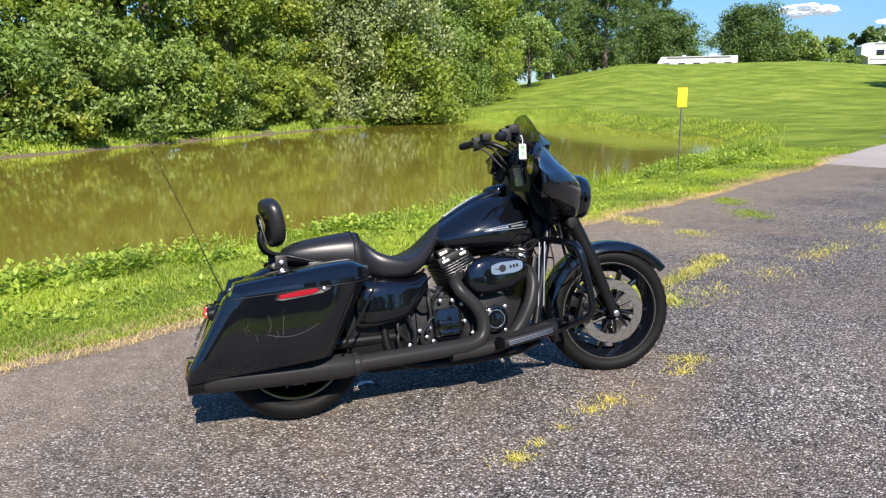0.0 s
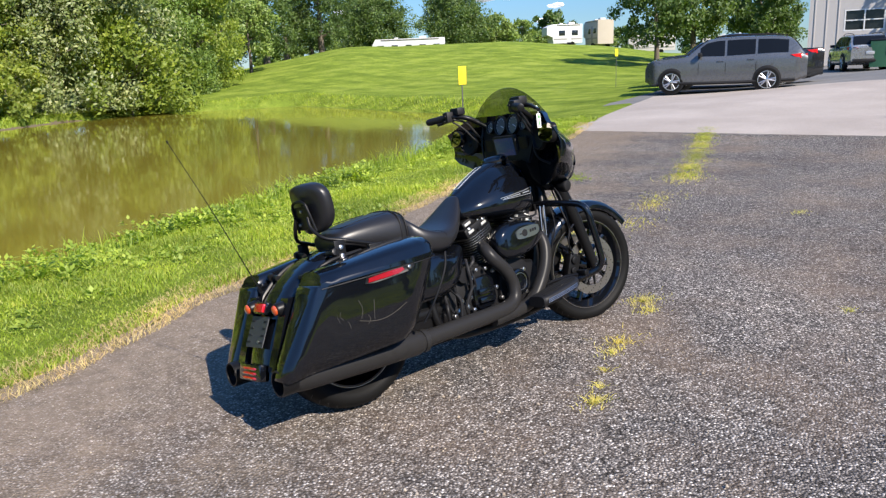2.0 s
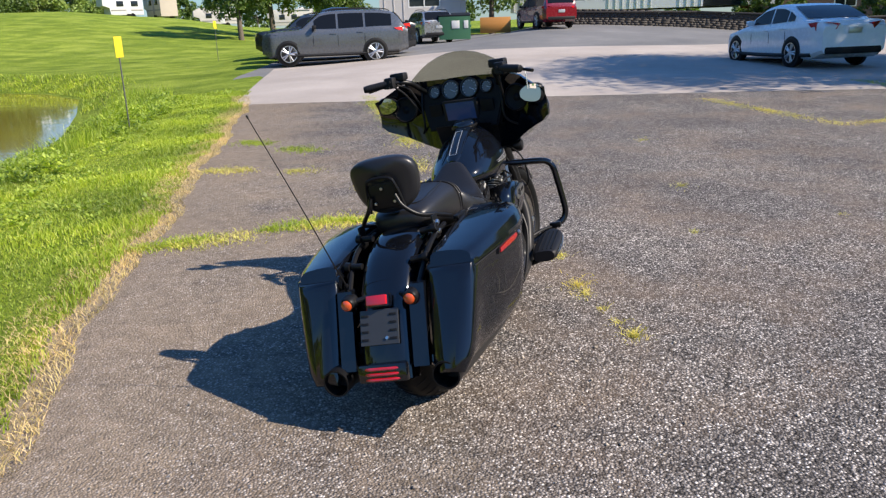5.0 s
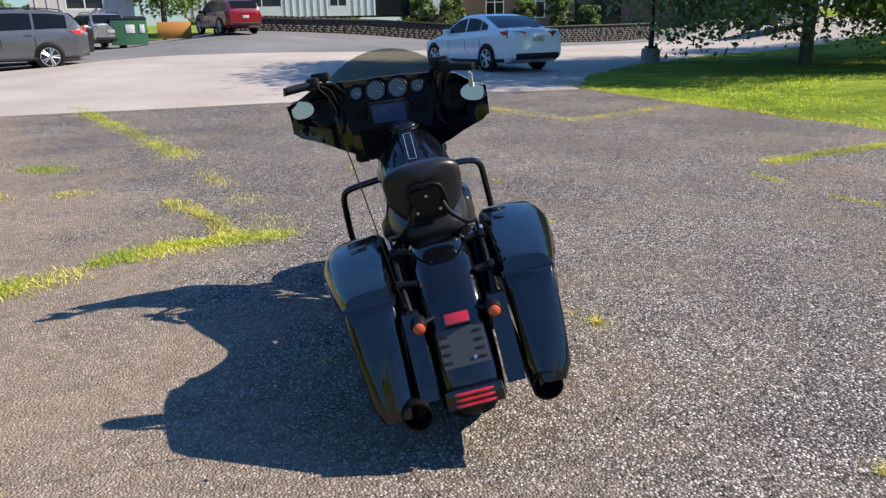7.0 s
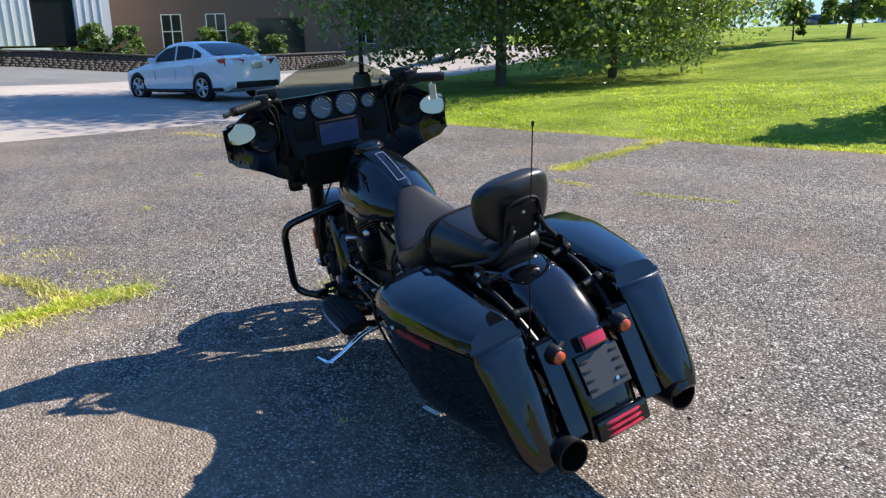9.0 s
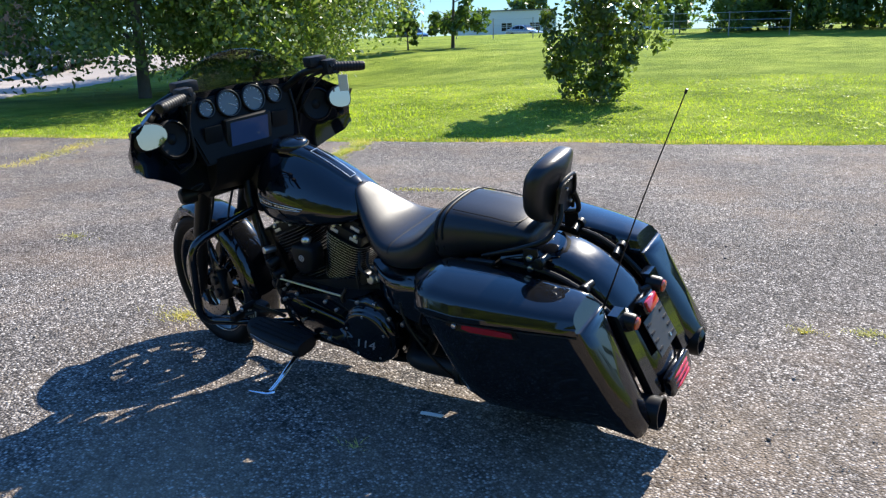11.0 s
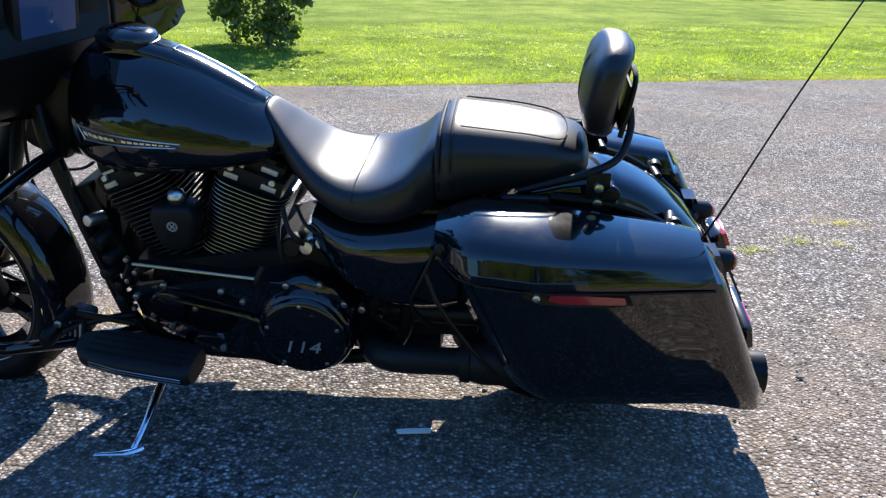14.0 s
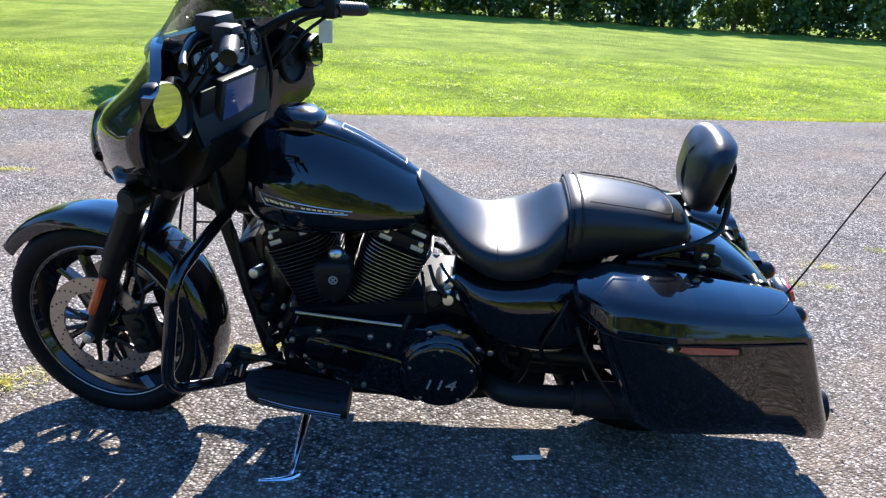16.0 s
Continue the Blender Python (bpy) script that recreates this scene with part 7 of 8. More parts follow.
sap = make_tree("sapling", "small dense sapling on the far lawn", 83, 1.9, 0.55, 0.25, 1800, 0.09, 30, LEAF_DARK, r=0.035, shape=0.4, group="young trees on the lawn")
plant(sap, [(22.0, -30.0), (13.0, -45.5)], (0.9, 1.1))
hedge = make_tree("hedge_tree", "dark shady hedge tree at the back of the lawn", 89, 6.5, 3.2, 0.1, 11000, 0.16, 90, LEAF_DARK, group="dark hedge behind the lawn")
plant(hedge, [(9.5 - 3.6 * k + 0.6 * math.sin(k * 2.3), -47.5 - 0.9 * math.sin(k * 1.7) - 0.05 * k) for k in range(13)], (0.85, 1.15))
hb = make_tree("wall_shrub", "clipped dark evergreen shrub by the brick building", 97, 2.5, 0.95, 0.02, 5000, 0.09, 60, LEAF_DARK, r=0.03, category="shrub", group="shrubs by the brick building")
plant(hb, [(49.5, -10.0), (49.0, -12.2), (48.5, -14.0), (51, -3.2), (50.8, -5.2)], (0.9, 1.1))

# ---- weeds in the cracks of the lot ----
def crack_grass(label, pts, width, n, hmax, material, gap=0.0):
    p = np.array(pts, float)
    seg = np.hypot(*np.diff(p, axis=0).T)
    cum = np.concatenate([[0], np.cumsum(seg)])
    s = rng.uniform(0, cum[-1], n)
    if gap:
        s = s[np.sin(s * 5.1 + 1.3 * np.sin(s * 2.3)) > gap]
    x, y = np.interp(s, cum, p[:, 0]), np.interp(s, cum, p[:, 1])
    k = len(s)
    wv = width * (0.5 + 0.5 * np.abs(np.sin(s * 3.7) + 0.5 * np.sin(s * 9.0)))
    x, y = x + rng.normal(0, 0.45, k) * wv, y + rng.normal(0, 0.45, k) * wv
    return tagged(blades("crack_grass", x, y, base_z(x, np.minimum(y, left_edge(x) - 0.01)) - 0.003, hmax * rng.uniform(0.2, 0.85, k), np.full(k, 0.006), 2.2, material), label, "grass", kind="stuff")


crack_grass("yellow-green grass strip in a pavement crack", [(11.9, 5.66), (11.0, 5.15), (8.76, 3.88), (6.42, 2.58)], 0.24, 2600, 0.045, BLADE, -0.75)
crack_grass("dry straw in the pavement crack", [(11.9, 5.66), (11.0, 5.15), (8.76, 3.88), (6.42, 2.58)], 0.26, 6000, 0.04, STRAW, -0.8)
crack_grass("sparse dry grass in a pavement crack", [(6.42, 2.58), (5.09, 2.02), (4.11, 1.56), (3.4, 1.27), (2.9, 1.1)], 0.30, 1500, 0.04, STRAW, 0.1)
crack_grass("green grass creeping in from the pond bank", [(1.45, 2.75), (2.0, 2.2), (2.45, 1.8), (2.62, 1.25), (2.72, 0.95)], 0.18, 3000, 0.06, BLADE, -0.5)
crack_grass("dry grass beside the green crack", [(1.6, 2.5), (2.4, 1.75), (2.66, 1.0)], 0.26, 3200, 0.045, STRAW, -0.5)
crack_grass("dry grass branch of the crack", [(2.6, 1.35), (3.2, 1.6), (3.9, 2.1)], 0.14, 1500, 0.05, STRAW, 0.0)
crack_grass("grass in a crack near the bank", [(6.2, 4.9), (5.6, 3.6)], 0.24, 1900, 0.05, BLADE, -0.25)
crack_grass("grass in a crack near the bank", [(4.2, 4.1), (4.35, 2.95)], 0.22, 1900, 0.05, STRAW, -0.3)
crack_grass("yellow grass in the lot's far crack", [(11.6, -0.9), (9.6, -2.0), (8.5, -2.55), (9.2, -3.6), (10.3, -4.9)], 0.26, 2400, 0.05, STRAW)
crack_grass("yellow grass strip running to the lawn", [(4.7, -3.6), (5.0, -4.1), (5.65, -5.7), (6.0, -6.3)], 0.17, 1300, 0.05, BLADE)
crack_grass("dry straw in the crack by the lawn", [(4.7, -3.6), (5.0, -4.1), (5.65, -5.7), (6.0, -6.3)], 0.19, 4200, 0.05, STRAW, -0.8)
crack_grass("dry grass in a fine crack", [(4.2, -3.15), (3.6, -3.25), (3.05, -3.4), (2.4, -3.7)], 0.10, 900, 0.04, STRAW, -0.2)
for i, (x, y, r, n) in enumerate([(2.08, 0.03, 0.16, 420), (1.95, -0.10, 0.10, 160), (1.42, -0.30, 0.12, 260), (1.28, -0.36, 0.09, 130), (0.78, -0.67, 0.09, 240), (0.92, -0.58, 0.06, 60), (-1.10, -1.46, 0.14, 260), (-1.39, -1.79, 0.13, 230), (-0.83, -1.29, 0.09, 150), (-1.24, -1.44, 0.08, 90),
                                  (-0.60, -1.20, 0.07, 120), (-0.85, -1.33, 0.06, 60), (1.08, -0.48, 0.06, 60), (4.25, -0.75, 0.12, 140), (5.2, 0.6, 0.14, 120), (3.4, -1.9, 0.10, 70), (6.9, -0.2, 0.2, 140), (-1.9, -2.2, 0.1, 130), (2.7, -0.9, 0.06, 50), (0.5, 0.62, 0.05, 40)]):
    n = int(n * 0.7)
    a, q = rng.uniform(0, 6.28, n), r * np.abs(rng.normal(0, 0.5, n))
    x_, y_ = x + q * np.cos(a) * 1.25, y + q * np.sin(a) * 0.8
    tagged(blades("grass_tuft", x_, y_, np.full(n, gz(x, y) - 0.003), rng.uniform(0.010, 0.032, n), np.full(n, 0.0038), 2.6, STRAW), "dry yellow grass tuft in the asphalt", "grass", "tufts in the asphalt", kind="stuff")

# loose stones
n = 15000
x, y = rng.normal(0.3, 3.0, n), rng.normal(-0.8, 2.4, n)
ok = (y < left_edge(x) - 0.05)
x, y = x[ok], y[ok]
n = len(x)
s = rng.uniform(0.002, 0.0055, n) * (1 + (rng.uniform(0, 1, n) > 0.97) * 1.2)
c = np.stack([x, y, base_z(x, y) + s * 0.35], 1)
o = np.array([(1, 0, 0), (0, 1, 0), (-1, 0, 0), (0, -1, 0), (0, 0, 0.8), (0, 0, -0.6)], float)
v = (c[:, None, :] + o[None] * s[:, None, None] * rng.uniform(0.6, 1.3, (n, 6, 1))).reshape(-1, 3)
tri = np.array([(0, 1, 4), (1, 2, 4), (2, 3, 4), (3, 0, 4), (1, 0, 5), (2, 1, 5), (3, 2, 5), (0, 3, 5)])
STONES = leafy("loose_stone_chips", [(0.10, 0.09, 0.083), (0.15, 0.135, 0.125), (0.24, 0.22, 0.20), (0.42, 0.40, 0.37)], 0.0, 0.8)
tagged(raw_ob("stone_chips", v, (np.arange(n)[:, None, None] * 6 + tri[None]).reshape(-1, 3), STONES), "loose pale stone chips on the asphalt", "stones", kind="stuff")
bm = nb()
vs = [bm.verts.new(p) for p in ((0, 0, 0.006), (0.05, 0.008, 0.012), (0.09, 0.0, 0.006), (0.085, 0.022, 0.010), (0.04, 0.028, 0.014), (0.005, 0.02, 0.008))]
bm.faces.new(vs)
r = bmesh.ops.extrude_face_region(bm, geom=bm.faces[:])
for q in r["geom"]:
    if isinstance(q, bmesh.types.BMVert):
        q.co.z -= 0.005
turned(bm, pose(0.36, 0.28, 0.0, 0, 0, 10))
tagged(mesh_ob("paper_scrap", bm, WHITEPAPER, smooth=False), "crumpled white paper scrap on the asphalt", "litter")

# ---- signs, lamp ----
def sign(x, y, face, h=1.36):
    t = thing("warning_sign", "small yellow sign on a thin metal post in the grass", "sign", pose(x, y, gz(x, y), 0, 0, face), "yellow signs by the pond")
    bm = nb()
    box(bm, (0, 0, h / 2 - 0.1), (0.022, 0.016, h + 0.2), 0.004)
    part("post", bm, POSTGREY, t)
    bm = nb()
    box(bm, (0, -0.012, h - 0.165), (0.235, 0.006, 0.33), 0.002)
    p = part("sign_plate", bm, YELLOW, t)
    return t


sign(7.89, 8.25, 12, 1.48)
sign(27.5, 19.95, 4, 1.72)
lamp = thing("lamp_post", "black lamp post on a rough concrete pier", "lamp post", pose(20.9, -8.2, gz(20.9, -8.2)))
bm = nb()
revolve(bm, [(0.29, -0.2), (0.28, 0.36), (0.25, 0.42), (0.001, 0.43)], 24)
part("pier", bm, PIERMAT, lamp)
bm = nb()
box(bm, (0, 0, 0.46), (0.32, 0.32, 0.07), 0.015)
part("base_plate", bm, LAMPBLACK, lamp)
bm = nb()
tube(bm, [(0, 0, 0.44), (0, 0, 1.2), (0, 0, 4.2)], [0.085, 0.07, 0.06], 14, 1, False)
part("pole", bm, LAMPBLACK, lamp)

# ---- cars ----
CAR_LINES = {
    # belt and bonnet line, roof line, side windows; lengths as shares from the nose, heights in metres
    "suv": (((0, 0.80), (0.012, 1.00), (0.05, 1.08), (0.16, 1.13), (0.26, 1.16), (0.5, 1.14), (0.8, 1.19), (0.96, 1.18), (1, 1.08)),
            ((0.255, 1.15), (0.34, 1.50), (0.395, 1.70), (0.46, 1.76), (0.6, 1.78), (0.8, 1.76), (0.89, 1.71), (0.925, 1.60), (0.985, 1.18)), ((0.355, 0.505), (0.52, 0.69), (0.705, 0.885))),
    "sedan": (((0, 0.52), (0.015, 0.64), (0.07, 0.73), (0.18, 0.83), (0.28, 0.92), (0.5, 0.95), (0.75, 1.02), (0.92, 1.06), (0.985, 1.03), (1, 0.92)),
              ((0.27, 0.91), (0.36, 1.20), (0.44, 1.39), (0.53, 1.46), (0.63, 1.45), (0.71, 1.37), (0.79, 1.22), (0.87, 1.05)), ((0.36, 0.53), (0.545, 0.69), (0.70, 0.765))),
    "van": (((0, 0.70), (0.015, 0.86), (0.06, 0.95), (0.14, 1.02), (0.2, 1.06), (0.5, 1.07), (0.8, 1.10), (0.97, 1.12), (1, 1.02)),
            ((0.185, 1.05), (0.28, 1.40), (0.37, 1.66), (0.46, 1.74), (0.6, 1.76), (0.82, 1.72), (0.92, 1.64), (0.955, 1.52), (0.99, 1.12)), ((0.30, 0.46), (0.475, 0.68), (0.695, 0.915))),
    "pickup": (((0, 0.86), (0.012, 1.06), (0.05, 1.14), (0.2, 1.20), (0.27, 1.22), (0.6, 1.22), (0.98, 1.25), (1, 1.2)),
               ((0.26, 1.21), (0.33, 1.56), (0.38, 1.80), (0.45, 1.88), (0.55, 1.87), (0.605, 1.78), (0.635, 1.25)), ((0.345, 0.455), (0.47, 0.575))),
}


def car(name, label, m, L, W, H, body_mat, kind, group="", rim=RIMSILVER):
    t = thing(name, label, "car", m, group)
    belt_k, roof_k, wins = CAR_LINES[kind]
    hk = H / max(z for _, z in roof_k)
    belt = lambda u: hk * float(np.interp(u, [a for a, _ in belt_k], [z for _, z in belt_k]))
    roof = lambda u: max(hk * float(np.interp(u, [a for a, _ in roof_k], [z for _, z in roof_k])), belt(u) + 0.005)
    u0, u1 = roof_k[0][0], roof_k[-1][0]
    zb = 0.19 if kind == "sedan" else 0.26
    X = lambda u: L * (0.5 - u)
    hw = lambda u: W / 2 * (1 - 0.24 * (1 - ss(0.0, 0.07, u)) - 0.05 * (1 - ss(0.05, 0.3, u)) - 0.10 * ss(0.94, 1.0, u) - 0.03 * ss(0.75, 0.95, u))
    side = lambda u, z: hw(u) * 0.955 - max(0.0, z - belt(u)) * 0.30
    bm = nb()
    rings = []
    for i in range(41):
        u = (i / 40) ** 1.15 if i < 20 else i / 40
        w, s_ = hw(u), belt(u)
        b = zb + 0.12 * (1 - ss(0, 0.05, u)) + 0.14 * ss(0.9, 1.0, u)
        half = [(w * 0.90, b), (w * 0.985, b + 0.07), (w * 1.0, b + 0.22), (w * 0.99, (b + s_) / 2), (w * 1.0, s_ - 0.17), (w * 0.985, s_ - 0.06), (w * 0.95, s_), (w * 0.6, s_ + 0.018), (0, s_ + 0.03)]
        rings.append([(X(u), y, z) for y, z in half] + [(X(u), -y, z) for y, z in half[-2::-1]])
    loft(bm, rings)
    part("body", bm, body_mat, t, sharp=30)
    bm = nb()
    rings = []
    for i in range(29):
        u = u0 + (u1 - u0) * i / 28
        z0, z1 = belt(u) - 0.02, roof(u)
        zt = max(z0 + 0.005, z1 - 0.07)
        half = [(side(u, z0), z0), (side(u, (z0 + zt) / 2), (z0 + zt) / 2), (side(u, zt), zt), (side(u, z1) - 0.05, z1 - 0.018), (side(u, z1) * 0.6, z1), (0, z1 + 0.012)]
        rings.append([(X(u), y, z) for y, z in half] + [(X(u), -y, z) for y, z in half[-2::-1]])
    loft(bm, rings)
    part("cabin", bm, body_mat, t, sharp=34)
    for sy in (-1, 1):
        for a, b in wins:
            bm = nb()
            rows = []
            for f in (0, 0.5, 1):
                row = []
                for q in range(9):
                    u = a + (b - a) * q / 8
                    lo, hi = belt(u) + 0.035, max(belt(u) + 0.05, roof(u) - 0.105)
                    z = lo + (hi - lo) * f
                    row.append((X(u), sy * (side(u, z) + 0.008), z))
                rows.append(row)
            loft(bm, rows, False, False)
            part("side_window", bm, CARGLASS, t)
        um = wins[0][0] - 0.005
        bm = nb()
        box(bm, (X(um) - 0.02, sy * (hw(um) + 0.07), belt(um) + 0.08), (0.13, 0.19, 0.13), 0.035)
        part("door_mirror", bm, body_mat if kind == "sedan" else PLASTIC, t)
        bm = nb()
        zl = belt(0.04) - 0.10
        loft(bm, [[(X(u), sy * (hw(u) * k + 0.006), zl + dz) for u, k, dz in ((0.012, 0.62, -0.05), (0.012, 0.62, 0.05), (0.055, 0.99, 0.075), (0.105, 1.0, 0.06), (0.05, 0.99, -0.055))],
                  [(X(u) - 0.02, sy * (hw(u) * k - 0.05), zl + dz) for u, k, dz in ((0.012, 0.62, -0.05), (0.012, 0.62, 0.05), (0.055, 0.99, 0.075), (0.105, 1.0, 0.06), (0.05, 0.99, -0.055))]])
        part("headlight", bm, DIAL, t)
        bm = nb()
        zl = belt(0.95) - (0.10 if kind != "sedan" else 0.12)
        if kind == "sedan":
            pts = ((0.895, 1.0, 0.07), (0.955, 1.0, 0.10), (0.999, 0.78, 0.09), (1.0, 0.50, 0.06), (0.999, 0.60, -0.07), (0.96, 1.0, -0.09), (0.92, 1.0, -0.01))
        else:
            pts = ((0.90, 1.0, 0.06), (0.955, 1.0, 0.085), (0.999, 0.80, 0.07), (1.0, 0.62, 0.02), (0.999, 0.78, -0.06), (0.96, 1.0, -0.06), (0.92, 1.0, 0.0))
        loft(bm, [[(X(u) - (0.012 if u > 0.99 else 0), sy * (hw(u) * k + 0.006), zl + dz) for u, k, dz in pts], [(X(u) + 0.05, sy * (hw(u) * k - 0.06), zl + dz) for u, k, dz in pts]])
        part("tail_light", bm, REDLENS, t)
        bm = nb()
        tube(bm, [(X(0.10), sy * (hw(0.10) * 0.985), zb + 0.07), (X(0.5), sy * (hw(0.5) - 0.015), zb + 0.05), (X(0.93), sy * (hw(0.93) * 0.97), zb + 0.10)], 0.05, 8, 4)
        part("sill", bm, PLASTIC, t)
        for a, b in wins[:2]:
            bm = nb()
            box(bm, (X(b - 0.025), sy * (hw(b) + 0.006), belt(b) - 0.13), (0.20, 0.03, 0.03), 0.008)
            part("door_handle", bm, body_mat, t)
        for u in [wins[0][0] - 0.01] + [b + 0.007 for a, b in wins[:2]]:
            bm = nb()
            zz = belt(u)
            tube(bm, [(X(u), sy * (hw(u) * 0.985), zb + 0.13), (X(u), sy * (hw(u) * 0.992), zb + 0.4), (X(u), sy * (hw(u) * 0.998), zz - 0.2), (X(u), sy * hw(u) * 0.952, zz)], 0.007, 5, 2)
            part("door_gap", bm, PLASTIC, t)
    def pane(nm, ua, ub, back):
        bm = nb()
        rows = []
        for k in range(5):
            u = ua + (ub - ua) * k / 4
            z = roof(u)
            w = (side(u, z) - 0.075)
            rows.append([(X(u) + (-0.012 if back else 0.012), w * s, z + 0.010 + 0.010 * (1 - s * s)) for s in (-1, -0.6, 0, 0.6, 1)])
        loft(bm, rows, False, False)
        part(nm, bm, CARGLASS, t)
    pane("windscreen", u0 + 0.012, roof_k[2][0] + 0.0, False)
    pane("rear_window", *{"suv": (0.905, 0.975), "van": (0.925, 0.98), "sedan": (0.69, 0.845), "pickup": (0.607, 0.628)}[kind], True)
    bm = nb()
    box(bm, (X(0.985), 0, zb + 0.20), (0.16, W * 0.80, 0.17), 0.05)
    part("rear_bumper", bm, PLASTIC, t)
    bm = nb()
    box(bm, (X(1.0) - 0.012, 0, belt(0.98) - (0.24 if kind != "sedan" else 0.20)), (0.02, 0.34, 0.14), 0.005)
    part("plate", bm, SILVERPRINT, t)
    if kind in ("suv", "van"):
        for sy in (-1, 1):
            bm = nb()
            tube(bm, [(X(u), sy * (side(u, roof(u)) - 0.10), roof(u) + dz) for u, dz in ((0.44, 0.0), (0.5, 0.05), (0.7, 0.055), (0.84, 0.045), (0.88, 0.0))], 0.016, 8, 5)
            part("roof_rail", bm, PLASTIC, t)
    if kind == "pickup":
        bm = nb()
        box(bm, (X(0.82), 0, belt(0.8) + 0.035), (L * 0.34, W * 0.74, 0.02), 0.006)
        part("bed_cover", bm, PLASTIC, t)
    R = 0.375 if kind != "sedan" else 0.325
    for u in (0.175, 0.765):
        for sy in (-1, 1):
            yw = hw(u) - 0.11
            bm = nb()
            disc(bm, (X(u), sy * (yw + 0.068), R + 0.015), (0, sy, 0), R + 0.05, 0.10, 32, 0.01)
            part("wheel_arch", bm, PLASTIC, t)
            bm = nb()
            revolve(bm, [(R * 0.62, -0.10), (R * 0.97, -0.10), (R, -0.06), (R, 0.06), (R * 0.97, 0.10), (R * 0.74, 0.108), (R * 0.70, 0.08), (0.02, 0.06)], 32, to_axis((X(u), sy * (yw + 0.022), R), (0, sy, 0)))
            wh = part("wheel", bm, RUBBER, t)
            bm = nb()
            c = Vector((X(u), sy * (yw + 0.118), R))
            rr = [(R * 0.74, -0.012), (R * 0.74, 0.008), (R * 0.68, 0.008), (R * 0.66, -0.03)]
            ax = to_axis(c, (0, sy, 0))
            loft(bm, [[ax @ Vector((q * math.cos(2 * math.pi * i / 28), q * math.sin(2 * math.pi * i / 28), h)) for i in range(28)] for q, h in rr], True, False)
            for k in range(10):
                a = 2 * math.pi * (k // 2) / 5 + (0.17 if k % 2 else -0.17)
                tube(bm, [ax @ Vector((0.05 * math.cos(a), 0.05 * math.sin(a), -0.004)), ax @ Vector((R * 0.70 * math.cos(a), R * 0.70 * math.sin(a), -0.008))], [0.026, 0.022], 6, 1, False)
            disc(bm, c, (0, sy, 0), 0.06, 0.02, 16, 0.005)
            part("rim", bm, rim, wh)
    return t


def at(x, y, head):
    """Pose on the ground, facing head degrees."""
    return pose(x, y, gz(x, y) + 0.012, 0, 0, head)


car("parked_suv", "grey sport utility vehicle parked by the grass", at(22.45, 11.6, 120), 4.95, 1.98, 1.75, CAR_GREY, "suv")
car("parked_pickup", "black pickup truck parked beyond the grey vehicle", at(25.2, 12.7, 120), 5.6, 2.0, 1.9, CAR_BLACK, "pickup")
car("parked_suv", "black sport utility vehicle in the row of parked cars", at(27.6, 15.2, 123), 4.8, 1.9, 1.7, CAR_BLACK, "suv")
car("parked_suv", "silver sport utility vehicle seen from behind", at(37.3, 13.5, 36), 4.3, 1.8, 1.62, CAR_SILVER, "suv")
car("parked_minivan", "dark red minivan parked by the stone wall", at(38.9, 7.5, 32), 4.7, 1.85, 1.66, CAR_RED, "van")
car("parked_sedan", "white compact sedan on the shaded road", at(19.8, -3.0, 27), 4.5, 1.82, 1.47, CAR_WHITE, "sedan")
car("parked_suv", "dark vehicle parked behind the lawn trees", at(38.0, -21.5, 120), 4.7, 1.9, 1.7, CAR_GREY, "suv")
for x, y, h, b, k in ((43.0, -84, 170, CAR_SILVER, "sedan"), (35.0, -88, 170, CAR_BLACK, "suv"), (30.5, -89, 170, CAR_WHITE, "van"), (54, -76, 160, CAR_BLACK, "sedan")):
    car("distant_car", "small distant parked car beyond the lawn", at(x, y, h), 4.6, 1.85, 1.6, b, k, "cars beyond the lawn")

# ---- dumpster, plough ----
d = thing("dumpster", "green steel dumpster with pale stickers", "dumpster", pose(36.6, 11.75, gz(36.6, 11.75), 0, 0, 18))
bm = nb()
prism(bm, [(-0.75, 0.12), (-0.85, 1.25), (0.60, 1.38), (0.75, 1.2), (0.75, 0.12)], -0.8, 0.8, 0.02)
part("bin_body", bm, GREENSTEEL, d)
for y in (-0.82, 0.82):
    bm = nb()
    box(bm, (-0.05, y, 0.75), (1.0, 0.06, 0.14), 0.02)
    part("side_pocket", bm, GREENSTEEL, d)
bm = nb()
box(bm, (-0.12, 0, 1.35), (1.5, 1.62, 0.05), 0.015, Matrix.Rotation(radians(-5), 4, "Y"))
part("bin_lid", bm, PLASTIC, d)
for y, z, w in ((-0.05, 0.85, 0.4), (-0.58, 0.85, 0.22)):
    bm = nb()
    box(bm, (-0.828, y, z), (0.012, w, 0.38), 0.002, Matrix.Rotation(radians(-5), 4, "Y"))
    part("sticker", bm, TRIM, d)
o = thing("plough_blade", "orange snow plough blade resting by the wall", "plough", pose(38.0, 9.95, gz(38, 9.95) + 0.06, 0, 0, 16))
bm = nb()
pr = [(0.0, 0.05), (-0.10, 0.25), (-0.12, 0.55), (-0.05, 0.85), (0.02, 0.85), (-0.05, 0.55), (-0.03, 0.25), (0.06, 0.05)]
prism(bm, pr, -0.8, 0.8, 0.01)
bl = part("blade", bm, ORANGEPAINT, o)
for k in range(6):
    bm = nb()
    box(bm, (0.03, -0.7 + 0.28 * k, 0.45), (0.10, 0.04, 0.75), 0.01)
    part("rib", bm, ORANGEPAINT, o)
bm = nb()
box(bm, (0.35, 0, 0.3), (0.6, 1.2, 0.25), 0.04)
part("push_frame", bm, SATIN, o)

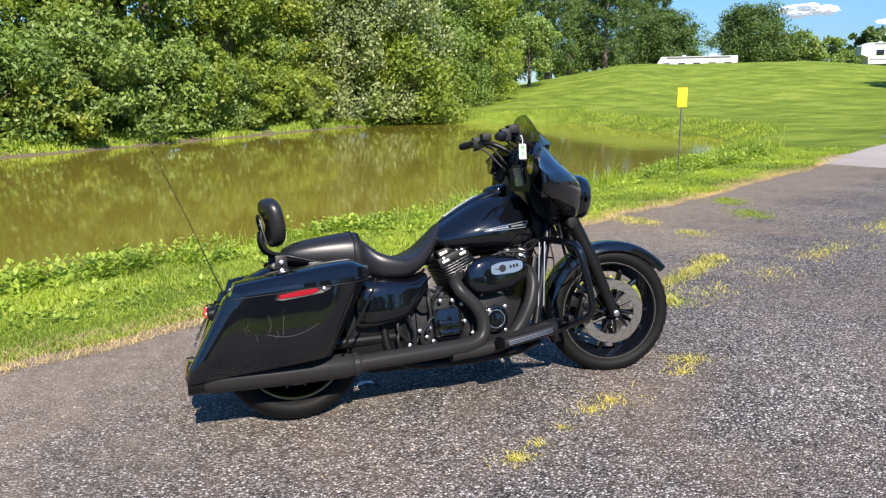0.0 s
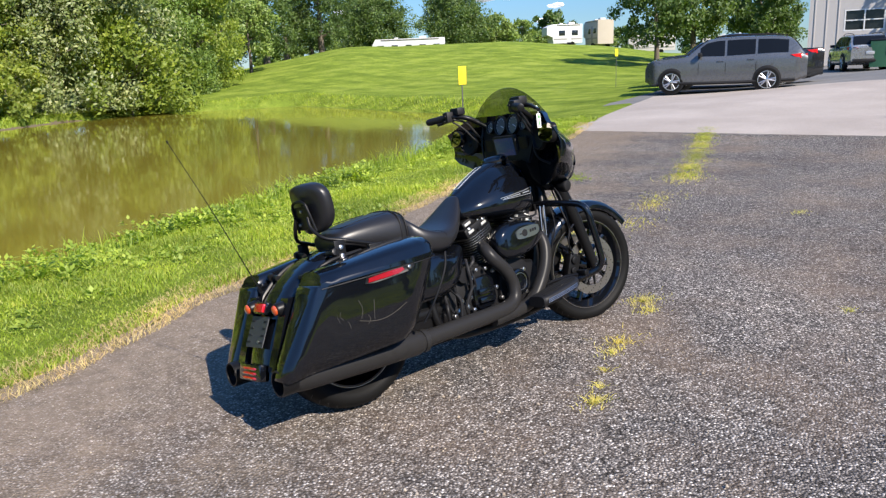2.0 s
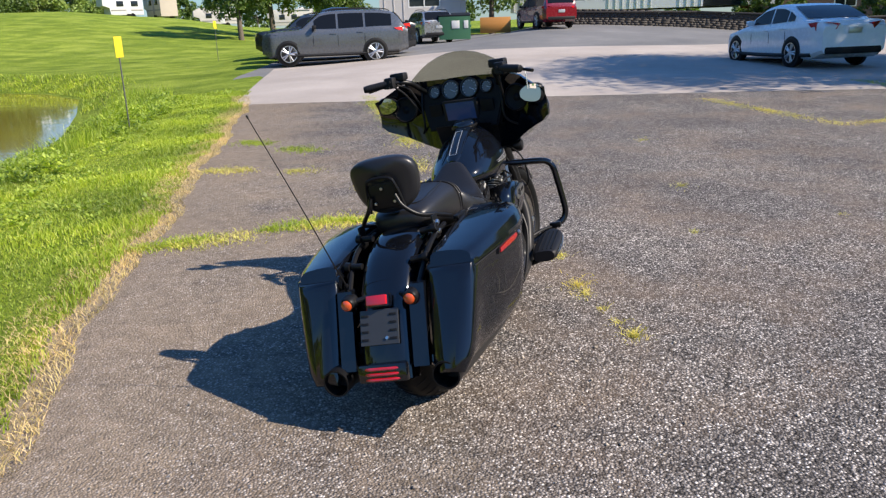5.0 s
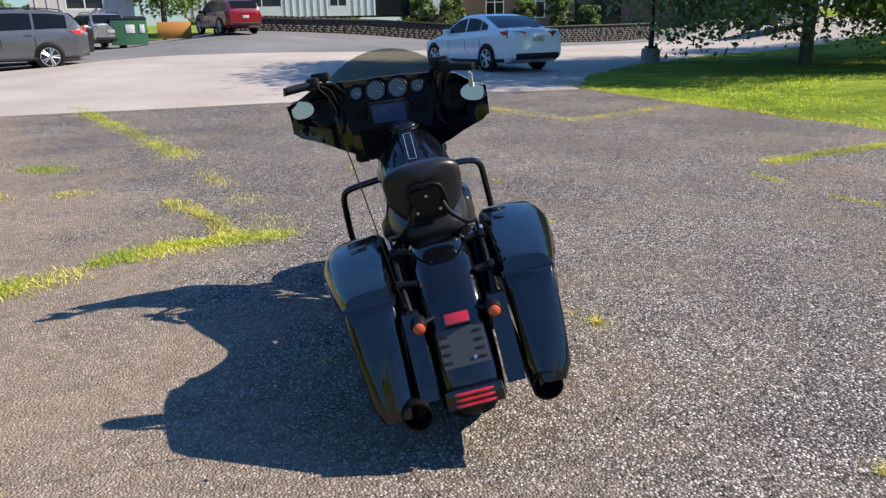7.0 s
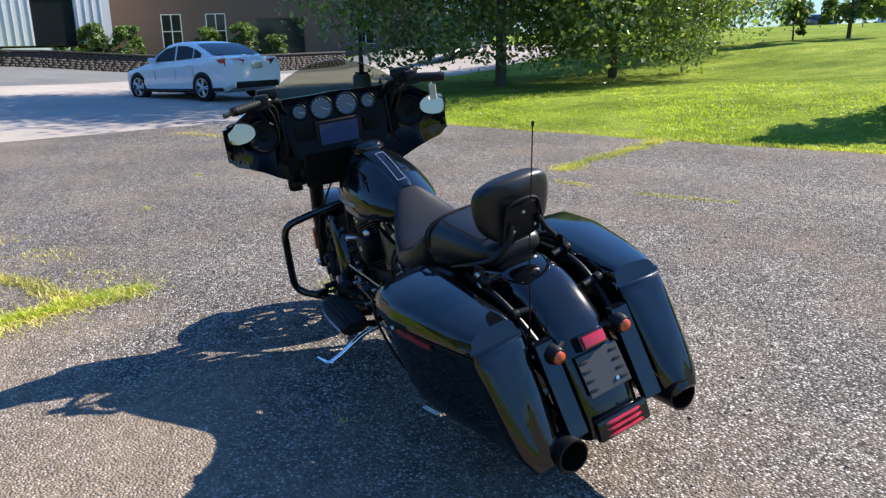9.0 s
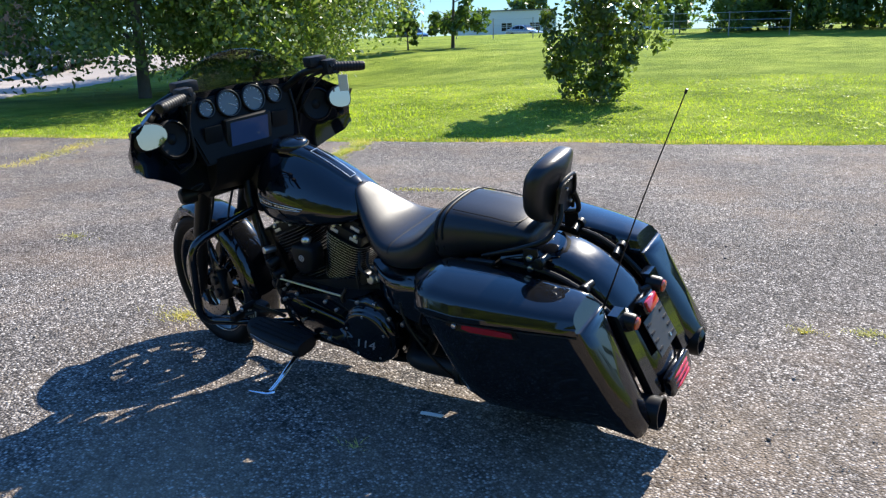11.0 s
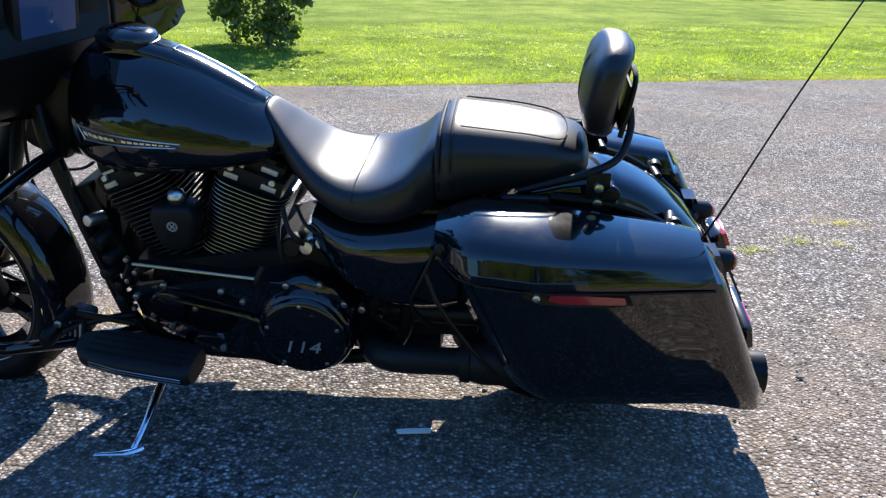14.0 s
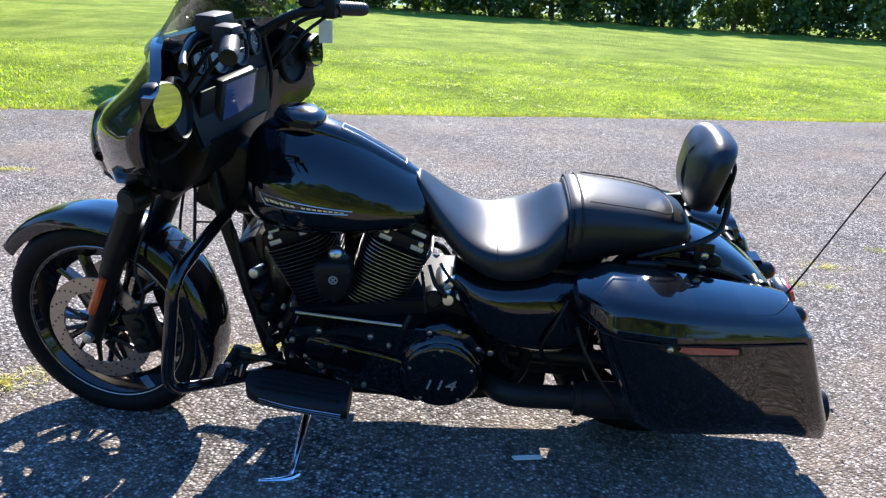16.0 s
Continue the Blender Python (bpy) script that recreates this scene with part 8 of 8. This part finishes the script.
# ---- stone wall and buildings ----
def stone_wall():
    g = random.Random(8)
    V, F = [], []
    path = [(41.5, 8.7), (42.6, 0), (43.5, -8), (47.0, -18)]
    for (ax, ay), (bx, by) in zip(path, path[1:]):
        ln = math.hypot(bx - ax, by - ay)
        dx, dy = (bx - ax) / ln, (by - ay) / ln
        for c in range(8):
            s = -g.uniform(0, 0.3)
            while s < ln:
                w = g.uniform(0.14, 0.48)
                s0, s1 = max(0, s), min(ln, s + w - 0.008)
                s += w
                if s1 - s0 < 0.05:
                    continue
                off = g.uniform(-0.01, 0.02)
                gz0 = gz(ax + dx * s0, ay + dy * s0)
                z0, z1 = gz0 - 0.1 + 0.115 * c, gz0 - 0.1 + 0.115 * (c + 1) - 0.007
                k = len(V)
                for ss_, oo in ((s0, 0), (s1, 0)):
                    for depth in (-0.25 - off, 0.25):
                        for z in (z0, z1):
                            V.append((ax + dx * ss_ + dy * depth, ay + dy * ss_ - dx * depth, z))
                F += [(k, k + 1, k + 5, k + 4), (k + 2, k + 6, k + 7, k + 3), (k, k + 2, k + 3, k + 1), (k + 4, k + 5, k + 7, k + 6), (k + 1, k + 3, k + 7, k + 5), (k, k + 4, k + 6, k + 2)]
    t = thing("stone_wall", "low weathered stone retaining wall behind the lot", "wall", kind="structure")
    for (ax, ay), (bx, by) in zip(path, path[1:]):
        a_, b_ = Vector((ax, ay, gz(ax, ay) + 0.32)), Vector((bx, by, gz(bx, by) + 0.32))
        part("wall_core", box(nb(), (a_ + b_) / 2, ((b_ - a_).length, 0.42, 0.92), 0.0, (b_ - a_).to_track_quat("X", "Z").to_matrix().to_4x4()), STONE_A, t)
    ob = raw_ob("wall_stones", np.array(V), np.array(F), STONE_A, t)
    tagged(ob, kind="stuff")
    bm = nb()
    for (ax, ay), (bx, by) in zip(path, path[1:]):
        a, b = Vector((ax, ay, gz(ax, ay) + 0.84)), Vector((bx, by, gz(bx, by) + 0.84))
        m_ = (a + b) / 2
        box(bm, m_, ((b - a).length + 0.1, 0.62, 0.09), 0.02, (b - a).to_track_quat("X", "Z").to_matrix().to_4x4())
    part("wall_coping", bm, STONE_A, t)


stone_wall()


def building(name, label, m, w, d, h, wall, roof_h, windows, doors, ribs=0.0, z_base=0.0):
    """A walled block: front along x at y = 0, with openings set in."""
    t = thing(name, label, "building", m)
    cells = sorted([(x - ww / 2, x + ww / 2, z, z + hh) for x, z, ww, hh in windows + doors])
    bm = nb()
    x = -w / 2
    for a, b, z0, z1 in cells:
        box(bm, ((x + a) / 2, 0.1, h / 2), (a - x, 0.2, h))
        if z0 > 0.01:
            box(bm, ((a + b) / 2, 0.1, z0 / 2), (b - a, 0.2, z0))
        box(bm, ((a + b) / 2, 0.1, (z1 + h) / 2), (b - a, 0.2, h - z1))
        x = b
    box(bm, ((x + w / 2) / 2, 0.1, h / 2), (w / 2 - x, 0.2, h))
    box(bm, (0, d - 0.1, h / 2), (w, 0.2, h))
    for sx in (-1, 1):
        box(bm, (sx * (w / 2 - 0.1), d / 2, h / 2), (0.2, d - 0.41, h))
    part("wall", bm, wall, t, smooth=False)
    bm = nb()
    if roof_h > 0:
        prism(bm, [(-w / 2 - 0.3, h + 0.005), (0, h + roof_h), (w / 2 + 0.3, h + 0.005), (w / 2 + 0.3, h + 0.12), (0, h + roof_h + 0.14), (-w / 2 - 0.3, h + 0.12)], -0.3, d + 0.3)
        g = nb()
        prism(g, [(-w / 2, h), (w / 2, h), (0, h + roof_h - 0.05)], 0.02, 0.18)
        part("gable", g, wall, t, smooth=False)
    else:
        box(bm, (0, d / 2, h + 0.08), (w + 0.3, d + 0.3, 0.15))
    part("roof", bm, ROOF, t, smooth=False)
    for x, z, ww, hh in windows:
        bm = nb()
        box(bm, (x, 0.09, z + hh / 2), (ww - 0.02, 0.02, hh - 0.02))
        wn_ = part("window", bm, DKGLASS, t, "white framed window", smooth=False)
        for sx in (-1, 0, 1):
            bm = nb()
            box(bm, (x + sx * (ww / 2 - 0.03), 0.03, z + hh / 2), (0.07, 0.08, hh))
            part("window_bar", bm, TRIM, wn_, smooth=False)
        for sz in (0, 0.5, 1):
            bm = nb()
            box(bm, (x, 0.035, z + 0.03 + sz * (hh - 0.06)), (ww, 0.07, 0.06))
            part("window_bar", bm, TRIM, wn_, smooth=False)
    for x, z, ww, hh in doors:
        bm = nb()
        box(bm, (x, 0.13, z + hh / 2), (ww - 0.02, 0.06, hh - 0.02))
        part("door", bm, DKGLASS, t, "dark glazed door", smooth=False)
    if ribs:
        k = int(w / ribs)
        g = nb()
        box(g, (0, -0.015, h / 2), (0.06, 0.03, h), 0.008)
        first = part("siding_rib", g, wall, t)
        for i in range(k):
            xx = -w / 2 + ribs * (i + 0.5)
            if any(a - 0.05 < xx < b + 0.05 for a, b, _, _ in cells):
                continue
            q = first.copy()
            scene.collection.objects.link(q)
            q.parent = t
            q.matrix_basis = Matrix.Translation((xx, 0, 0))
        bpy.data.objects.remove(first)
    return t


building("storage_shed", "grey sided shed with a white gridded window", pose(44.6, 16.4, gz(44.6, 16.4) - 0.1, 0, 0, -70), 5.4, 6.0, 5.6, GREYWALL, 1.2, [(0.1, 1.95, 2.0, 1.15)], [], 0.6)
building("metal_building", "large white metal sided building", pose(51.5, 3.8, gz(51.5, 3.8) + 0.6, 0, 0, -84), 17.0, 12.0, 6.0, WHITEWALL, 0, [(-3.5, 0.6, 2.6, 2.2), (1.5, 0.6, 1.2, 2.2)], [(5.2, 0.0, 2.4, 3.0)], 0.45)
building("brick_building", "brown brick building with a dark entrance", pose(56.0, -15.5, gz(56.0, -15.5) + 0.3, 0, 0, -107), 27.0, 14.0, 6.0, BROWNWALL, 0, [(-6.5, 1.2, 1.4, 2.4), (-3.4, 1.2, 1.4, 2.4), (7.5, 1.2, 1.4, 2.4)], [(1.2, 0, 3.4, 3.2)])
building("distant_hall", "pale distant building beyond the lawn", pose(53, -98, gz(53, -98), 0, 0, 208), 14.0, 8.0, 4.0, WHITEWALL, 0, [(-4, 1.2, 1.6, 1.2), (0, 1.2, 1.6, 1.2), (4, 1.2, 1.6, 1.2)], [])

# ---- trailers on the hill ----
def trailer(name, label, m, L, H, W, wall, n_win, motor=False):
    t = thing(name, label, "camper", m, "campers on the hill")
    bm = nb()
    pr = [(-L / 2, 0.55), (-L / 2, H), (L / 2 - 0.6, H), (L / 2 - (0.05 if motor else 0.0), H - 0.9), (L / 2, 1.4), (L / 2, 0.55)] if motor else [(-L / 2, 0.55), (-L / 2, H), (L / 2, H), (L / 2 + 0.9, H - 0.4), (L / 2 + 0.9, 1.7), (L / 2, 1.5), (L / 2, 0.55)]
    prism(bm, pr, -W / 2, W / 2, 0.06)
    part("shell", bm, wall, t)
    for k in range(n_win):
        for sy in (-1, 1):
            bm = nb()
            box(bm, (-L / 2 + L * (k + 0.6) / (n_win + 0.3), sy * (W / 2 + 0.01), H * 0.62), (L / n_win * 0.42, 0.04, 0.7), 0.01)
            part("window", bm, DKGLASS, t)
    for sy in (-1, 1):
        bm = nb()
        box(bm, (0, sy * (W / 2 + 0.008), H * 0.36), (L * 0.94, 0.03, 0.18), 0.01)
        part("stripe", bm, PIERMAT, t)
    bm = nb()
    box(bm, (-L * 0.2, 0, H + 0.15), (0.9, 0.8, 0.3), 0.06)
    part("roof_unit", bm, RVWHITE, t)
    bm = nb()
    box(bm, (L * 0.16, 0.2, H + 0.10), (0.45, 0.5, 0.2), 0.05)
    part("roof_vent", bm, RVWHITE, t)
    for sy in (-1, 1):
        bm = nb()
        box(bm, (-L * 0.04, sy * (W / 2 + 0.012), H * 0.50), (0.62, 0.03, H * 0.58), 0.02)
        part("entry_door", bm, PIERMAT if wall is RVTAN else RVWHITE, t)
        bm = nb()
        tube(bm, [(-L * 0.42, sy * (W / 2 + 0.06), H - 0.12), (L * 0.36, sy * (W / 2 + 0.06), H - 0.12)], 0.06, 8, 1, False)
        part("rolled_awning", bm, PIERMAT, t)
    if motor:
        bm = nb()
        prism(bm, [(L / 2 - 0.40, H - 0.28), (L / 2 - 0.02, H - 0.92), (L / 2 + 0.02, 1.42), (L / 2 + 0.06, 1.42), (L / 2 + 0.03, H - 0.9), (L / 2 - 0.35, H - 0.25)], -W / 2 + 0.12, W / 2 - 0.12, 0.0)
        part("windscreen", bm, DKGLASS, t)
    for u in ((-0.15, -0.05) if not motor else (-0.25, 0.33)):
        for sy in (-1, 1):
            bm = nb()
            revolve(bm, [(0.2, -0.1), (0.38, -0.1), (0.4, 0), (0.38, 0.1), (0.2, 0.11), (0.001, 0.06)], 20, to_axis((u * L, sy * (W / 2 - 0.08), 0.4), (0, sy, 0)))
            part("wheel", bm, RUBBER, t)
    return t


def polar(az, d):
    return (-1.0 + d * math.cos(radians(az)), -3.0 + d * math.sin(radians(az)))


for nm, lb, az, d, head, L, H, wall, nw, mo, dz in (("motorhome", "long white motorhome parked beyond the ridge", 53.0, 106, 140, 9.8, 3.0, RVWHITE, 5, True, -1.65),
                                                    ("camper_trailer", "white camper trailer parked on the hill", 41.7, 116, 150, 4.4, 3.2, RVWHITE, 2, False, 0.45),
                                                    ("camper_trailer", "tan camper trailer parked on the hill", 39.3, 118, 60, 5.0, 3.9, RVTAN, 2, False, 0.45),
                                                    ("camper_trailer", "pale camper trailer behind the trees", 35.5, 125, 130, 6.0, 2.9, GREYWALL, 3, False, -0.2),
                                                    ("camper_trailer", "pale camper trailer behind the trees", 30.5, 125, 120, 6.0, 2.9, GREYWALL, 3, False, -0.2)):
    x, y = polar(az, d)
    trailer(nm, lb, pose(x, y, gz(x, y) + dz, 0, 0, head), L, H, 2.4, wall, nw, mo)

# ---- fence behind the lawn ----
fence = thing("wire_fence", "thin wire fence on slim posts across the lawn", "fence", kind="structure")
pts = [(30 - 3.0 * k, -43.0 + 0.35 * k) for k in range(9)]
for x, y in pts:
    bm = nb()
    tube(bm, [(x, y, gz(x, y) - 0.1), (x, y, gz(x, y) + 1.25)], 0.03, 8, 1, False)
    part("post", bm, PIERMAT, fence)
for h in (0.4, 0.8, 1.18):
    bm = nb()
    tube(bm, [(x, y, gz(x, y) + h) for x, y in pts], 0.010, 5, 1, False)
    part("wire", bm, STEEL, fence)

# ---- clouds ----
CLOUD = mat("cloud_white", (0.85, 0.86, 0.88), 1.0, spec=0.0)
# Faint glow added to lift the clouds' dark undersides.
CLOUD.node_tree.nodes["Principled BSDF"].inputs["Emission Color"].default_value = (0.80, 0.86, 0.95, 1)
CLOUD.node_tree.nodes["Principled BSDF"].inputs["Emission Strength"].default_value = 0.22
for i, (az, el, w) in enumerate(((50.3, 4.7, 55), (46.8, 4.6, 110), (41.9, 3.9, 45), (42.6, 2.9, 55), (57.0, 3.8, 70))):
    d = 1900.0
    c = Vector((d * math.cos(radians(az)), d * math.sin(radians(az)), d * math.tan(radians(el))))
    bm = nb()
    rnd = random.Random(i)
    for k in range(9):
        q = bmesh.ops.create_icosphere(bm, subdivisions=3, radius=1.0)["verts"]
        o = Vector((rnd.uniform(-1, 1) * w * 0.3, rnd.uniform(-0.8, 0.8) * w * 0.5, rnd.uniform(0, 0.12) * w))
        s_ = w * rnd.uniform(0.12, 0.24)
        for v_ in q:
            nn = noise.noise(v_.co * 2.3 + o) * 0.35
            v_.co = c + o + Vector((v_.co.x * s_ * 1.2, v_.co.y * s_ * 1.3, v_.co.z * s_ * 0.42)) * (1 + nn)
    tagged(mesh_ob("cloud", bm, CLOUD), "small white fair-weather cloud", "cloud", "clouds", "structure")
